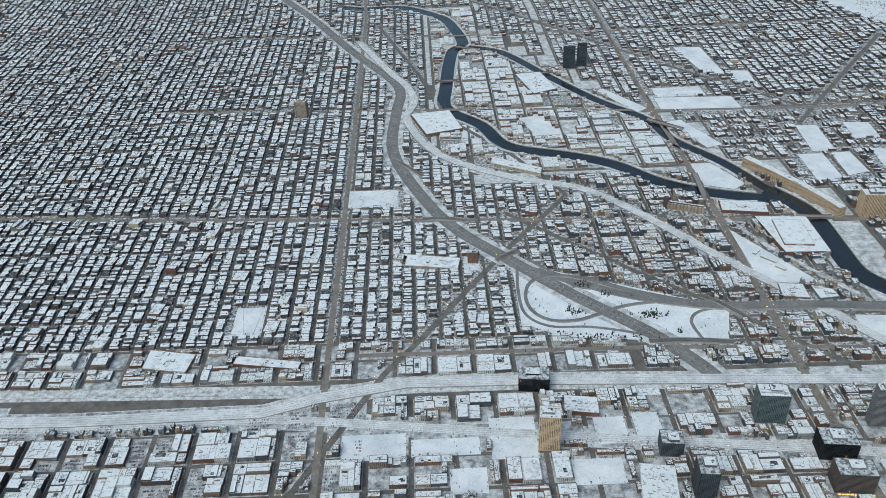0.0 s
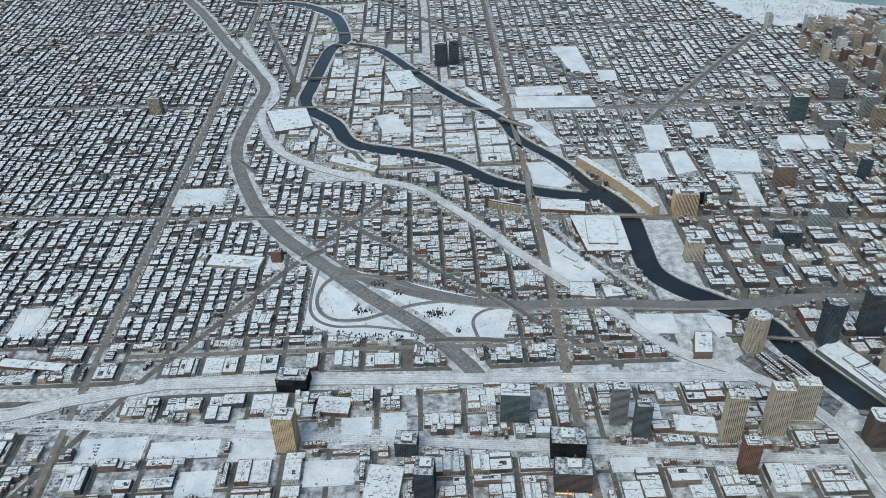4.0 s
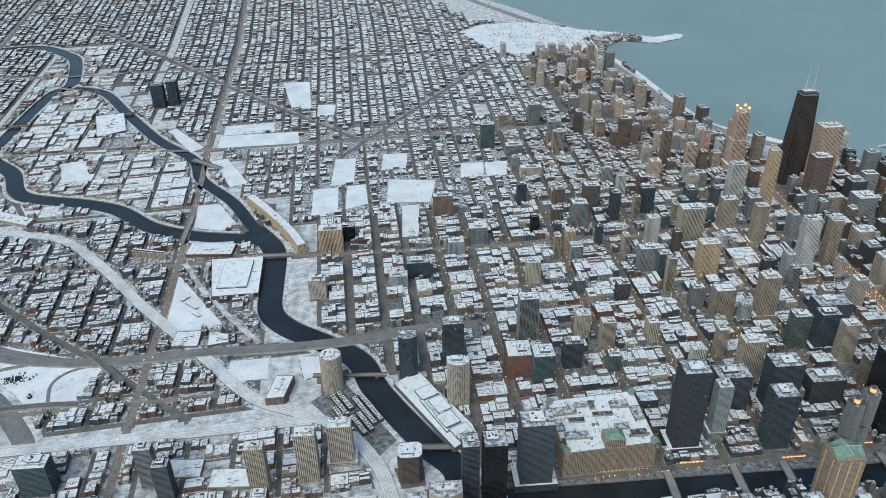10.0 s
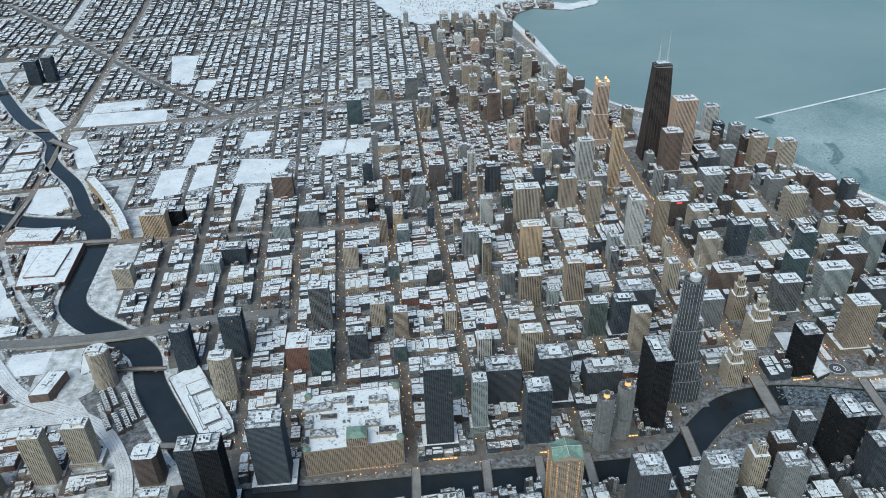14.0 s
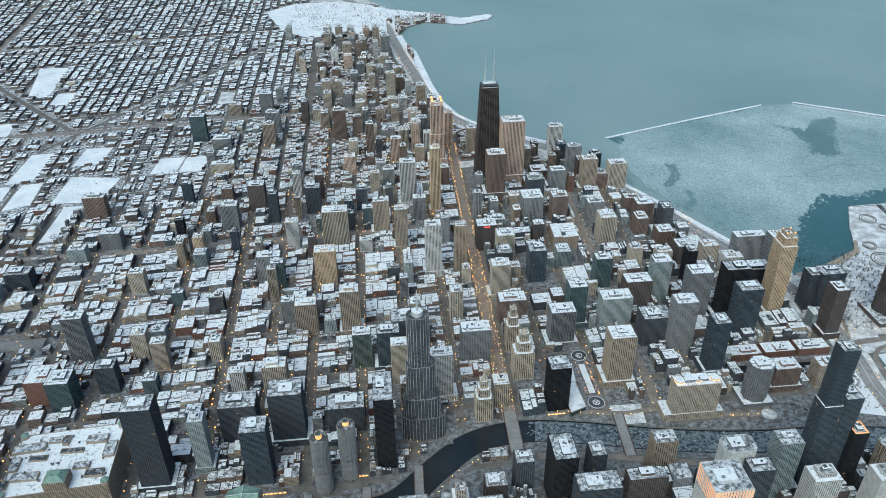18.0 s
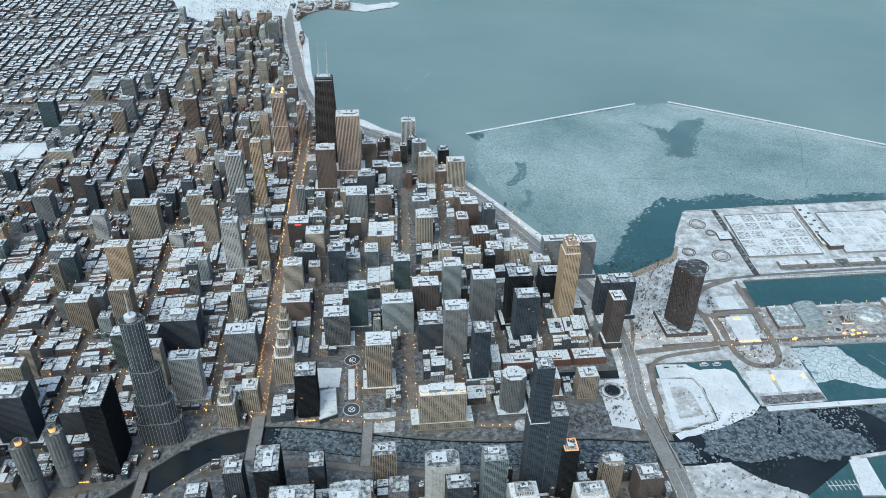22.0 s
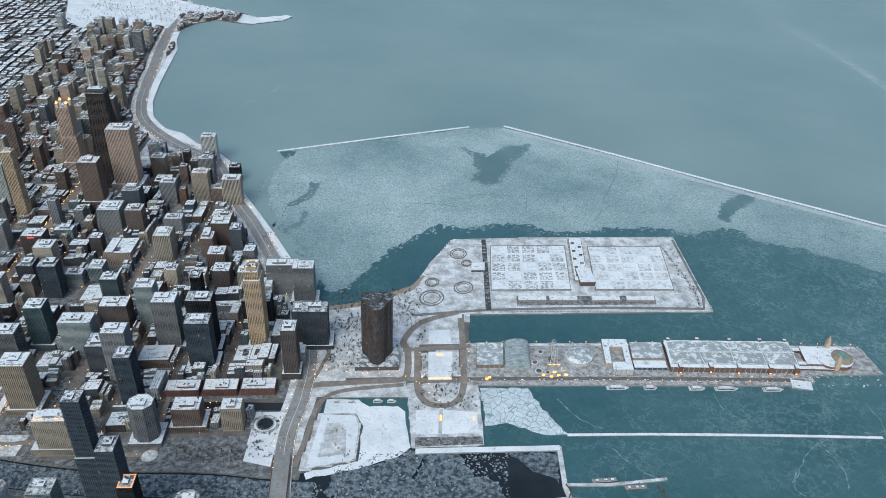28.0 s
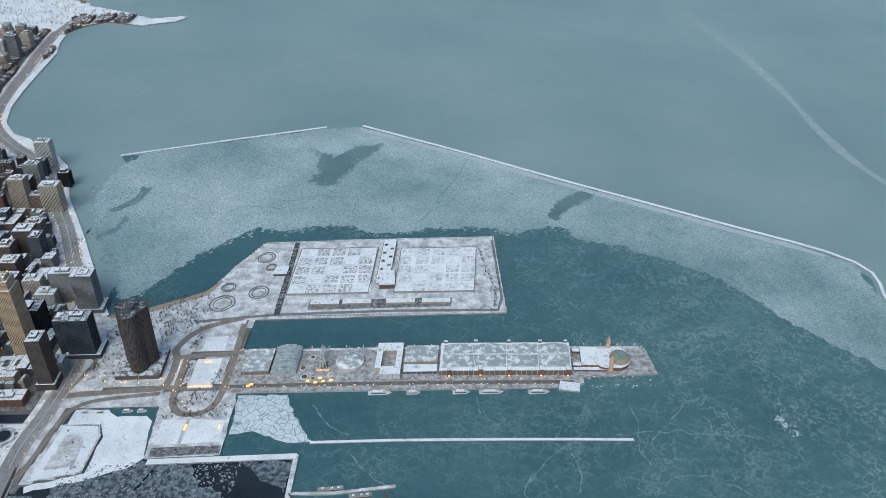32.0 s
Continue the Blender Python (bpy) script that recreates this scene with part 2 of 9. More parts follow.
GLASS = {k: glazing(k + "_glazing", c) for k, c in {
    "clear": (0.018, 0.022, 0.027), "black": (0.006, 0.007, 0.009), "navy": (0.016, 0.026, 0.038),
    "teal": (0.022, 0.04, 0.046), "green": (0.02, 0.032, 0.032), "grey": (0.035, 0.043, 0.05), "warm": (0.03, 0.026, 0.022)}.items()}


def lamp_glow(name, colour, strength):
    m, nt, b = mat(name)
    b.inputs["Emission Color"].default_value = (*colour, 1)
    b.inputs["Emission Strength"].default_value = strength
    b.inputs["Base Color"].default_value = (*colour, 1)
    return m


M["lamp"] = lamp_glow("sodium_lamp", (1.0, 0.42, 0.1), 1.9)
M["street_lamp"] = lamp_glow("street_lamp_head", (1.0, 0.4, 0.08), 9.0)
M["sign_red"] = lamp_glow("red_sign_light", (1.0, 0.06, 0.05), 1.6)
M["drum_glow"] = lamp_glow("lit_drum", (1.0, 0.47, 0.15), 0.62)
# floodlighting put in as emission: the lit surface itself glows orange
M["flood"] = lamp_glow("floodlit_glow", (1.0, 0.42, 0.18), 0.55)


def water(name, deep, shallow, scale, rough):
    m, nt, b = mat(name, rough, 0.0, 0.5)
    n1 = noise_of(nt, scale, 4.0, 0.55)
    nt.links.new(ramp(nt, n1, [(0.3, deep), (0.72, shallow)]), b.inputs["Base Color"])
    n2 = noise_of(nt, 14.0, 3.0)
    bump(nt, b, n2, 0.25, 0.8)
    return m


M["lake"] = water("lake_water", (0.19, 0.272, 0.274), (0.26, 0.347, 0.343), 700.0, 0.35)
def streaked(name, deep, shallow, slush):
    m, nt, b = mat(name, 0.3, 0.0, 0.5)
    base = ramp(nt, noise_of(nt, 300.0, 4.0, 0.55), [(0.3, deep), (0.72, shallow)])
    thin = ramp(nt, noise_of(nt, 62.0, 7.0, 0.66), [(0.482, (0.0, 0.0, 0.0)), (0.5, (0.55, 0.55, 0.55)), (0.518, (0.0, 0.0, 0.0))])
    where = ramp(nt, noise_of(nt, 330.0, 3.0, 0.5), [(0.42, (0.0, 0.0, 0.0)), (0.7, (1.0, 1.0, 1.0))])
    fine = ramp(nt, noise_of(nt, 30.0, 6.0, 0.6), [(0.465, (0.0, 0.0, 0.0)), (0.5, (0.75, 0.75, 0.75)), (0.535, (0.0, 0.0, 0.0))])
    patch = ramp(nt, noise_of(nt, 95.0, 4.0, 0.6), [(0.4, (0.12, 0.12, 0.12)), (0.62, (1.0, 1.0, 1.0))])
    fine = mix(nt, 1.0, fine, patch, "MULTIPLY")
    film = ramp(nt, noise_of(nt, 48.0, 6.0, 0.7), [(0.5, (0.0, 0.0, 0.0)), (0.78, (0.3, 0.3, 0.3))])
    fine = mix(nt, 1.0, fine, film, "ADD")
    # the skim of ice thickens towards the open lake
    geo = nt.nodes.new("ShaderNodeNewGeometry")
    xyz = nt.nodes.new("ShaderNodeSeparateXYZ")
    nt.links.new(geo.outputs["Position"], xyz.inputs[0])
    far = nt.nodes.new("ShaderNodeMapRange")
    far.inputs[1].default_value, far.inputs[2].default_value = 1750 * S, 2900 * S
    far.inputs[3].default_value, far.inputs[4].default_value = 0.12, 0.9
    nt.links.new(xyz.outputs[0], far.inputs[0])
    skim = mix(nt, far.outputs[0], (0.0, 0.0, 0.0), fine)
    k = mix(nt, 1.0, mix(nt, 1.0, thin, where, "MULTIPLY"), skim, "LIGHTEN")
    # haze put into the colour: the water itself is paled eastwards
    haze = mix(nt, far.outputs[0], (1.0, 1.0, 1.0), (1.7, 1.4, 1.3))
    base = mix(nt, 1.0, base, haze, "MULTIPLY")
    sep = nt.nodes.new("ShaderNodeRGBToBW")
    nt.links.new(k, sep.inputs[0])
    nt.links.new(mix(nt, sep.outputs[0], base, slush), b.inputs["Base Color"])
    bump(nt, b, noise_of(nt, 12.0, 3.0), 0.25, 0.8)
    return m


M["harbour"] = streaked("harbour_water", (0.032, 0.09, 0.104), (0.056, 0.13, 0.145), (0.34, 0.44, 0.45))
M["slush"] = patchy("lake_slush", 40, (0.3, 0.38, 0.39), (0.42, 0.49, 0.5), 0.5, 0.2, 9.0, 0.5)
M["river"] = water("river_water", (0.012, 0.016, 0.02), (0.03, 0.036, 0.042), 120.0, 0.18)


def ice_mat(name, low, high, floe, lead, gap=0.11, size=260.0):
    m, nt, b = mat(name, 0.6, 0.0, 0.35)
    v = nt.nodes.new("ShaderNodeTexVoronoi")
    v.feature = "DISTANCE_TO_EDGE"
    warp = nt.nodes.new("ShaderNodeTexNoise")
    warp.inputs["Scale"].default_value = 1.0
    nt.links.new(coords(nt, 60.0), warp.inputs["Vector"])
    add = nt.nodes.new("ShaderNodeVectorMath")
    add.operation = "MULTIPLY_ADD"
    add.inputs[1].default_value = (1.6, 1.6, 0)
    nt.links.new(warp.outputs["Color"], add.inputs[0])
    nt.links.new(coords(nt, floe), add.inputs[2])
    v.inputs["Scale"].default_value = 1.0
    nt.links.new(add.outputs[0], v.inputs["Vector"])
    big = noise_of(nt, size, 5.0, 0.6)
    body = ramp(nt, big, [(0.34, low), (0.66, high)])
    edge = ramp(nt, v.outputs["Distance"], [(0.0, lead), (gap, (1.0, 1.0, 1.0))])
    fine = ramp(nt, noise_of(nt, 9.0, 3.0), [(0.3, (0.8, 0.8, 0.8)), (0.7, (1.1, 1.1, 1.1))])
    nt.links.new(mix(nt, 1.0, mix(nt, 1.0, body, edge, "MULTIPLY"), fine, "MULTIPLY"), b.inputs["Base Color"])
    return m


M["ice"] = ice_mat("lake_ice", (0.23, 0.325, 0.335), (0.48, 0.56, 0.57), 9.0, (0.55, 0.66, 0.68), 0.16, 420.0)
M["pack"] = ice_mat("pack_ice", (0.55, 0.62, 0.65), (0.72, 0.77, 0.8), 17.0, (0.3, 0.42, 0.45), 0.06)
M["river_ice"] = patchy("broken_river_ice", 9, (0.045, 0.06, 0.075), (0.25, 0.295, 0.33), 0.5, 0.09, 2.6, 0.6, 0.3, 0.5)
M["drive"] = patchy("salted_concrete_drive", 45, (0.25, 0.245, 0.24), (0.36, 0.355, 0.35), 0.5, 0.2, 6.0, 0.75)


# ---------------------------------------------------------------- mesh tools
class Geo:
    """Collects faces in city metres and makes one mesh of them."""

    def __init__(self):
        self.v, self.f, self.m, self.slots = [], [], [], []

    def slot(self, material):
        if material not in self.slots:
            self.slots.append(material)
        return self.slots.index(material)

    def add(self, verts, faces, material):
        k = len(self.v)
        s = self.slot(material)
        self.v.extend(verts)
        for f in faces:
            self.f.append([i + k for i in f])
            self.m.append(s)

    def prism(self, pts, z0, z1, side, top=None, bottom=False, shrink=1.0):
        n = len(pts)
        cx, cy = sum(p[0] for p in pts) / n, sum(p[1] for p in pts) / n
        up = [(cx + (x - cx) * shrink, cy + (y - cy) * shrink) for x, y in pts]
        vs = [(x, y, z0) for x, y in pts] + [(x, y, z1) for x, y in up]
        self.add(vs, [(i, (i + 1) % n, n + (i + 1) % n, n + i) for i in range(n)], side)
        self.add([(x, y, z1) for x, y in up], [tuple(range(n))], top or side)
        if bottom:
            self.add([(x, y, z0) for x, y in pts], [tuple(reversed(range(n)))], side)

    def box(self, x, y, z, w, d, h, side, top=None, rot=0.0, bottom=False):
        self.prism(rect(x, y, w, d, rot), z, z + h, side, top, bottom)

    def ring(self, pts, z0, z1, thick, material):
        """A band round an outline (counter-clockwise), with its upper ledge."""
        inn = inset(pts, thick)
        n = len(pts)
        vs = [(x, y, z0) for x, y in pts] + [(x, y, z1) for x, y in pts] + [(x, y, z1) for x, y in inn]
        fs = []
        for i in range(n):
            j = (i + 1) % n
            fs += [(i, j, n + j, n + i), (n + i, n + j, 2 * n + j, 2 * n + i)]
        self.add(vs, fs, material)

    def parapet(self, pts, z0, z1, thick, material):
        inn = inset(pts, thick)
        n = len(pts)
        vs = [(x, y, z0) for x, y in pts] + [(x, y, z1) for x, y in pts] + [(x, y, z1) for x, y in inn] + [(x, y, z0) for x, y in inn]
        fs = []
        for i in range(n):
            j = (i + 1) % n
            fs += [(i, j, n + j, n + i), (n + i, n + j, 2 * n + j, 2 * n + i), (2 * n + i, 2 * n + j, 3 * n + j, 3 * n + i)]
        self.add(vs, fs, material)

    def strip(self, line, width, z0, z1, side, top=None):
        """A road or wall along a line; width may be one number or one per point."""
        n = len(line)
        ws = width if isinstance(width, (list, tuple)) else [width] * n
        zs = z1 if isinstance(z1, (list, tuple)) else [z1] * n
        rows = [(*line[0][:2], ws[0], zs[0])]
        for i in range(1, n):
            a, b = (*line[i - 1][:2], ws[i - 1], zs[i - 1]), (*line[i][:2], ws[i], zs[i])
            k = max(1, int(math.dist(a[:2], b[:2]) / 120))
            rows += [tuple(p + (q - p) * j / k for p, q in zip(a, b)) for j in range(1, k + 1)]
        line, ws, zs, n = [r[:2] for r in rows], [r[2] for r in rows], [r[3] for r in rows], len(rows)
        L, R = offset(line, ws)
        vs = []
        for (a, b, c) in zip(L, R, zs):
            vs += [(a[0], a[1], c), (b[0], b[1], c), (a[0], a[1], z0), (b[0], b[1], z0)]
        tf, sf = [], []
        for i in range(n - 1):
            k, q = 4 * i, 4 * (i + 1)
            tf.append((k + 1, q + 1, q, k))
            sf += [(k, q, q + 2, k + 2), (k + 3, q + 3, q + 1, k + 1)]
        e = 4 * (n - 1)
        sf += [(0, 2, 3, 1), (e + 1, e + 3, e + 2, e)]
        self.add(vs, tf, top or side)
        self.add(vs, sf, side)

    def tube(self, a, b, r, material, n=6):
        a, b = Vector(a), Vector(b)
        q = (b - a).to_track_quat("Z", "Y")
        vs = []
        for p in (a, b):
            for i in range(n):
                t = 2 * math.pi * i / n
                vs.append(tuple(p + q @ Vector((r * math.cos(t), r * math.sin(t), 0))))
        self.add(vs, [(i, (i + 1) % n, n + (i + 1) % n, n + i) for i in range(n)] + [tuple(range(n, 2 * n))], material)

    def make(self, name, parent=None, label="", at=None):
        me = bpy.data.meshes.new(name)
        vv = np.array(self.v, dtype=float).reshape(-1, 3)
        root = PLAN[parent.name] if parent else (at or None)
        ox, oy = root[:2] if root else (0.0, 0.0)
        if root and np.abs(vv[:, :2]).max() < 95:
            vv = vv * np.array([*spread(ox, oy), float(lift(oy))])
        else:
            mx, my = survey(vv[:, 0] + ox, vv[:, 1] + oy)
            bx, by = survey(ox, oy) if root else (0.0, 0.0)
            vv = np.stack([mx - bx, my - by, np.where(vv[:, 2] > 2, vv[:, 2] * lift(vv[:, 1] + oy), vv[:, 2])], 1)
        vv = vv * S
        me.from_pydata(vv, [], self.f)
        for s in self.slots:
            me.materials.append(s)
        me.polygons.foreach_set("material_index", self.m)
        me.update()
        ob = new(name, me)
        if at:
            gx, gy = survey(at[0], at[1])
            ob.location = (gx * S, gy * S, (at[2] if len(at) > 2 else 0) * S)
        PLAN[ob.name] = root
        if parent:
            ob.parent = parent
        if label:
            ob["label"] = label
        return ob


def rect(x, y, w, d, rot=0.0):
    c, s = math.cos(rot), math.sin(rot)
    return [(x + a * c - b * s, y + a * s + b * c) for a, b in ((-w / 2, -d / 2), (w / 2, -d / 2), (w / 2, d / 2), (-w / 2, d / 2))]


def circle(x, y, r, n=24, ry=None, turn=0.0):
    ry = r if ry is None else ry
    return [(x + r * math.cos(turn + 2 * math.pi * i / n), y + ry * math.sin(turn + 2 * math.pi * i / n)) for i in range(n)]


def inset(pts, d):
    n = len(pts)
    out = []
    for i in range(n):
        p, q, r = pts[i - 1], pts[i], pts[(i + 1) % n]
        a = Vector((q[0] - p[0], q[1] - p[1])).normalized()
        b = Vector((r[0] - q[0], r[1] - q[1])).normalized()
        na, nb = Vector((-a.y, a.x)), Vector((-b.y, b.x))
        m = (na + nb)
        m = m.normalized() if m.length > 1e-6 else na
        k = d / max(0.35, m.dot(na))
        out.append((q[0] + m.x * k, q[1] + m.y * k))
    return out


def offset(line, widths):
    L, R = [], []
    n = len(line)
    for i in range(n):
        a = Vector(line[max(0, i - 1)][:2])
        b = Vector(line[min(n - 1, i + 1)][:2])
        t = (b - a).normalized()
        nn = Vector((-t.y, t.x)) * widths[i] / 2
        p = Vector(line[i][:2])
        L.append(p + nn)
        R.append(p - nn)
    return L, R


def smooth(line, steps=6):
    """A rounder line through the same points."""
    out = []
    n = len(line)
    for i in range(n - 1):
        p = [Vector(line[max(0, min(n - 1, i + k))]) for k in (-1, 0, 1, 2)]
        for s in range(steps):
            t = s / steps
            out.append(tuple(0.5 * ((2 * p[1]) + (p[2] - p[0]) * t + (2 * p[0] - 5 * p[1] + 4 * p[2] - p[3]) * t * t
                                    + (3 * p[1] - p[0] - 3 * p[2] + p[3]) * t ** 3)))
    out.append(tuple(line[-1]))
    return out


def thing(name, x, y, label, category, group="", kind="", z=0.0):
    e = new(name)
    e.empty_display_size = 2
    PLAN[e.name] = (x, y)
    gx, gy = survey(x, y)
    e.location = (gx * S, gy * S, (z * float(lift(y)) if z > 2 else z) * S)
    return tagged(e, label, category, group, kind)


# ---------------------------------------------------------------- what is taken: a map of the ground
X0, Y0, CELL, NX, NY = -5600.0, 300.0, 5.0, 2000, 1000
USED = np.zeros((NX, NY), dtype=np.uint8)


def cells(x0, y0, x1, y1):
    return (max(0, int((x0 - X0) / CELL)), max(0, int((y0 - Y0) / CELL)), min(NX, int((x1 - X0) / CELL) + 1), min(NY, int((y1 - Y0) / CELL) + 1))


def mark_line(line, width, code):
    for (ax, ay), (bx, by) in zip([p[:2] for p in line], [p[:2] for p in line[1:]]):
        i0, j0, i1, j1 = cells(min(ax, bx) - width, min(ay, by) - width, max(ax, bx) + width, max(ay, by) + width)
        if i1 <= i0 or j1 <= j0:
            continue
        gx = X0 + (np.arange(i0, i1) + 0.5)[:, None] * CELL
        gy = Y0 + (np.arange(j0, j1) + 0.5)[None, :] * CELL
        l2 = max(1e-6, (bx - ax) ** 2 + (by - ay) ** 2)
        t = np.clip(((gx - ax) * (bx - ax) + (gy - ay) * (by - ay)) / l2, 0, 1)
        d2 = (gx - ax - t * (bx - ax)) ** 2 + (gy - ay - t * (by - ay)) ** 2
        USED[i0:i1, j0:j1][d2 < (width / 2) ** 2] = code


def mark_poly(pts, code):
    xs, ys = [p[0] for p in pts], [p[1] for p in pts]
    i0, j0, i1, j1 = cells(min(xs), min(ys), max(xs), max(ys))
    if i1 <= i0 or j1 <= j0:
        return
    gx = X0 + (np.arange(i0, i1) + 0.5)[:, None] * CELL + np.zeros((1, j1 - j0))
    gy = Y0 + (np.arange(j0, j1) + 0.5)[None, :] * CELL + np.zeros((i1 - i0, 1))
    inside = np.zeros(gx.shape, dtype=bool)
    n = len(pts)
    for i in range(n):
        (ax, ay), (bx, by) = pts[i][:2], pts[(i + 1) % n][:2]
        if ay == by:
            continue
        inside ^= ((ay > gy) != (by > gy)) & (gx < (bx - ax) * (gy - ay) / (by - ay) + ax)
    USED[i0:i1, j0:j1][inside] = code


def code_at(x, y):
    i, j = int((x - X0) / CELL), int((y - Y0) / CELL)
    return int(USED[i, j]) if 0 <= i < NX and 0 <= j < NY else 9


def free(x, y, w, d, worst=0):
    i0, j0, i1, j1 = cells(x - w / 2, y - d / 2, x + w / 2, y + d / 2)
    if x - w / 2 < X0 or y - d / 2 < Y0 or i1 <= i0 or j1 <= j0:
        return False
    return int(USED[i0:i1, j0:j1].max()) <= worst


def take(x, y, w, d, code=4):
    i0, j0, i1, j1 = cells(x - w / 2, y - d / 2, x + w / 2, y + d / 2)
    USED[i0:i1, j0:j1] = code


# ---------------------------------------------------------------- lines of the plan
RIVER_WEST = smooth([(-2900, 3790), (-2771, 3749), (-2572, 3741), (-2400, 3600), (-2334, 3482), (-2286, 3234), (-2346, 3130), (-2389, 2796), (-2399, 2591),
                     (-2272, 2437), (-2185, 2264), (-1965, 2174), (-1832, 2103), (-1711, 1981), (-1587, 1910), (-1470, 1870), (-1390, 1850), (-1330, 1820)])
CANAL = smooth([(-2300, 3200), (-2120, 3118), (-1956, 2862), (-1789, 2605), (-1634, 2422), (-1584, 2262), (-1463, 2089), (-1385, 1925), (-1330, 1840), (-1300, 1740)])
NORTH_BRANCH = smooth([(-1380, 1905), (-1320, 1800), (-1303, 1720), (-1306, 1590), (-1304, 1466), (-1255, 1385), (-1163, 1306), (-1076, 1219),
                       (-1036, 1098), (-938, 905), (-880, 800), (-905, 600), (-890, 250)])
MAIN_STEM = smooth([(-930, 745), (-800, 722), (-649, 705), (-409, 688), (-59, 664), (60, 672), (150, 745), (230, 803), (330, 820), (450, 800),
                    (630, 752), (800, 722), (1000, 708), (1120, 690), (1215, 684)])
RIVERS = ((RIVER_WEST, 54), (CANAL, 40), (NORTH_BRANCH, 66), (MAIN_STEM, 66))

SHORE = [(-900, 5200), (-480, 4400), (-258, 4017), (-112, 3825), (14, 3604), (140, 3440), (331, 3352), (480, 3262), (570, 3272), (613, 3285), (640, 3255), (612, 3215),
         (473, 3176), (300, 3236), (215, 3190), (180, 3120), (200, 3020), (239, 2928), (265, 2760), (287, 2598), (315, 2450), (354, 2331), (420, 2230), (500, 2200), (568, 2147),
         (663, 2083), (722, 2020), (786, 1869), (944, 1620), (1154, 1263), (1237, 1278), (1370, 1343), (1413, 1454), (1467, 1556), (2099, 1561),
         (2140, 1240), (1518, 1228), (1518, 1125), (1640, 1122), (1640, 985), (1541, 985), (1552, 803), (1402, 797), (1384, 945), (1203, 948), (1198, 900), (1278, 897), (1292, 862), (1292, 765), (1196, 740),
         (1183, 735), (1183, 650), (1205, 648), (1280, 648), (1330, 600), (1400, 560), (1400, 300), (1400, -800)]

EXPRESSWAY = smooth([(-3700, 4700), (-3197, 3899), (-2835, 3229), (-2640, 2900), (-2588, 2750), (-2605, 2563), (-2615, 2253), (-2515, 1945), (-2406, 1741), (-2243, 1555),
                  (-2097, 1395), (-1937, 1238), (-1850, 1120), (-1818, 1062)])
RAIL_NW = smooth([(-2790, 3300), (-2640, 2960), (-2560, 2800), (-2530, 2650), (-2560, 2489), (-2445, 2218), (-2202, 2042), (-1976, 1950), (-1808, 1769), (-1664, 1564), (-1473, 1318),
                  (-1333, 1131), (-1195, 1041), (-1110, 970), (-1050, 860), (-1028, 762), (-1010, 600), (-1005, 300)])
RAIL_WEST = [(-5200, 985), (-3393, 1003), (-2917, 1005), (-2780, 1045), (-2571, 1083), (-2268, 1077), (-1882, 1060), (-1411, 1036), (-1190, 1028)]
RAIL_YARD = [(-5200, 950), (-3393, 985), (-2885, 985), (-2695, 962), (-2392, 920), (-1800, 850), (-1300, 790), (-1060, 770)]
FEEDER = smooth([(-2259, 1556), (-2096, 1464), (-1927, 1380), (-1717, 1328), (-1473, 1318), (-1285, 1300), (-1100, 1296), (-913, 1312), (-760, 1305)])
DIAGONAL_ONE = [(-2900, 640), (-2809, 788), (-2627, 1119), (-2522, 1257), (-2401, 1436), (-2255, 1640), (-2032, 1921)]
DIAGONAL_TWO = [(-2032, 1921), (-2180, 2200), (-2400, 2500), (-2500, 2900), (-2700, 3500)]
DIAGONAL_THREE = [(-1000, 2440), (-1400, 2870), (-1900, 3450), (-2300, 3900)]
DIAGONAL_FIVE = [(-2250, 1830), (-2066, 1648), (-1963, 1553), (-1910, 1498), (-1794, 1395), (-1711, 1325), (-1607, 1216), (-1533, 1139), (-1476, 1090)]
DIAGONAL_FOUR = [(-1100, 2330), (-980, 2470), (-700, 2780), (-400, 3100)]
LAKE_DRIVE = smooth([(-560, 4400), (-200, 3800), (0, 3480), (110, 3250), (148, 3080), (182, 2900), (212, 2770), (246, 2600), (290, 2430), (345, 2310), (440, 2200), (560, 2095), (678, 2009), (790, 1800), (886, 1649),
                     (1000, 1440), (1102, 1251), (1145, 1093), (1150, 950), (1140, 839), (1150, 719), (1165, 589), (1170, 300)])
BREAKWATER_N = [(861, 2073), (1180, 2146), (1502, 2216)]
BREAKWATER_E = smooth([(1626, 2218), (2000, 2020), (2330, 1840), (2737, 1632), (3089, 1445), (3111, 1268), (3170, 1000), (3200, 300)], 4)

PARK = [(-466, 3520), (-338, 3595), (-113, 3593), (59, 3497), (120, 3302), (125, 3150), (45, 3165), (-97, 3172), (-236, 3163), (-360, 3271)]
LAKE_POLY = SHORE + [(9000, -800), (9000, 5200)]
mark_poly(LAKE_POLY, 8)
for line, wide in RIVERS:
    mark_line(line, wide + 14, 8)
mark_poly(PARK, 3)
SNOW_LOTS = [[(-1193, 2118), (-1108, 2119), (-1112, 1958), (-1199, 1947)], [(-1078, 2120), (-1014, 2122), (-1012, 1992), (-1088, 1970)], [(-1771, 2683), (-1741, 2700), (-1607, 2512), (-1654, 2484)],
             [(-1569, 2393), (-1511, 2406), (-1420, 2209), (-1479, 2190)], [(-2117, 2476), (-2041, 2491), (-1972, 2335), (-2070, 2319)],
             [(-1564, 1853), (-1436, 1843), (-1433, 1772), (-1555, 1781)]]
for lot in SNOW_LOTS:
    mark_poly(lot, 3)
mark_poly([(115, 3190), (90, 3490), (-21, 3574), (-30, 3420), (60, 3240)], 3)
mark_line(EXPRESSWAY, 66, 3)
mark_line(RAIL_NW, 42, 3)
mark_line(RAIL_WEST, 44, 3)
mark_line(RAIL_YARD, 40, 3)
mark_line(FEEDER, 46, 3)
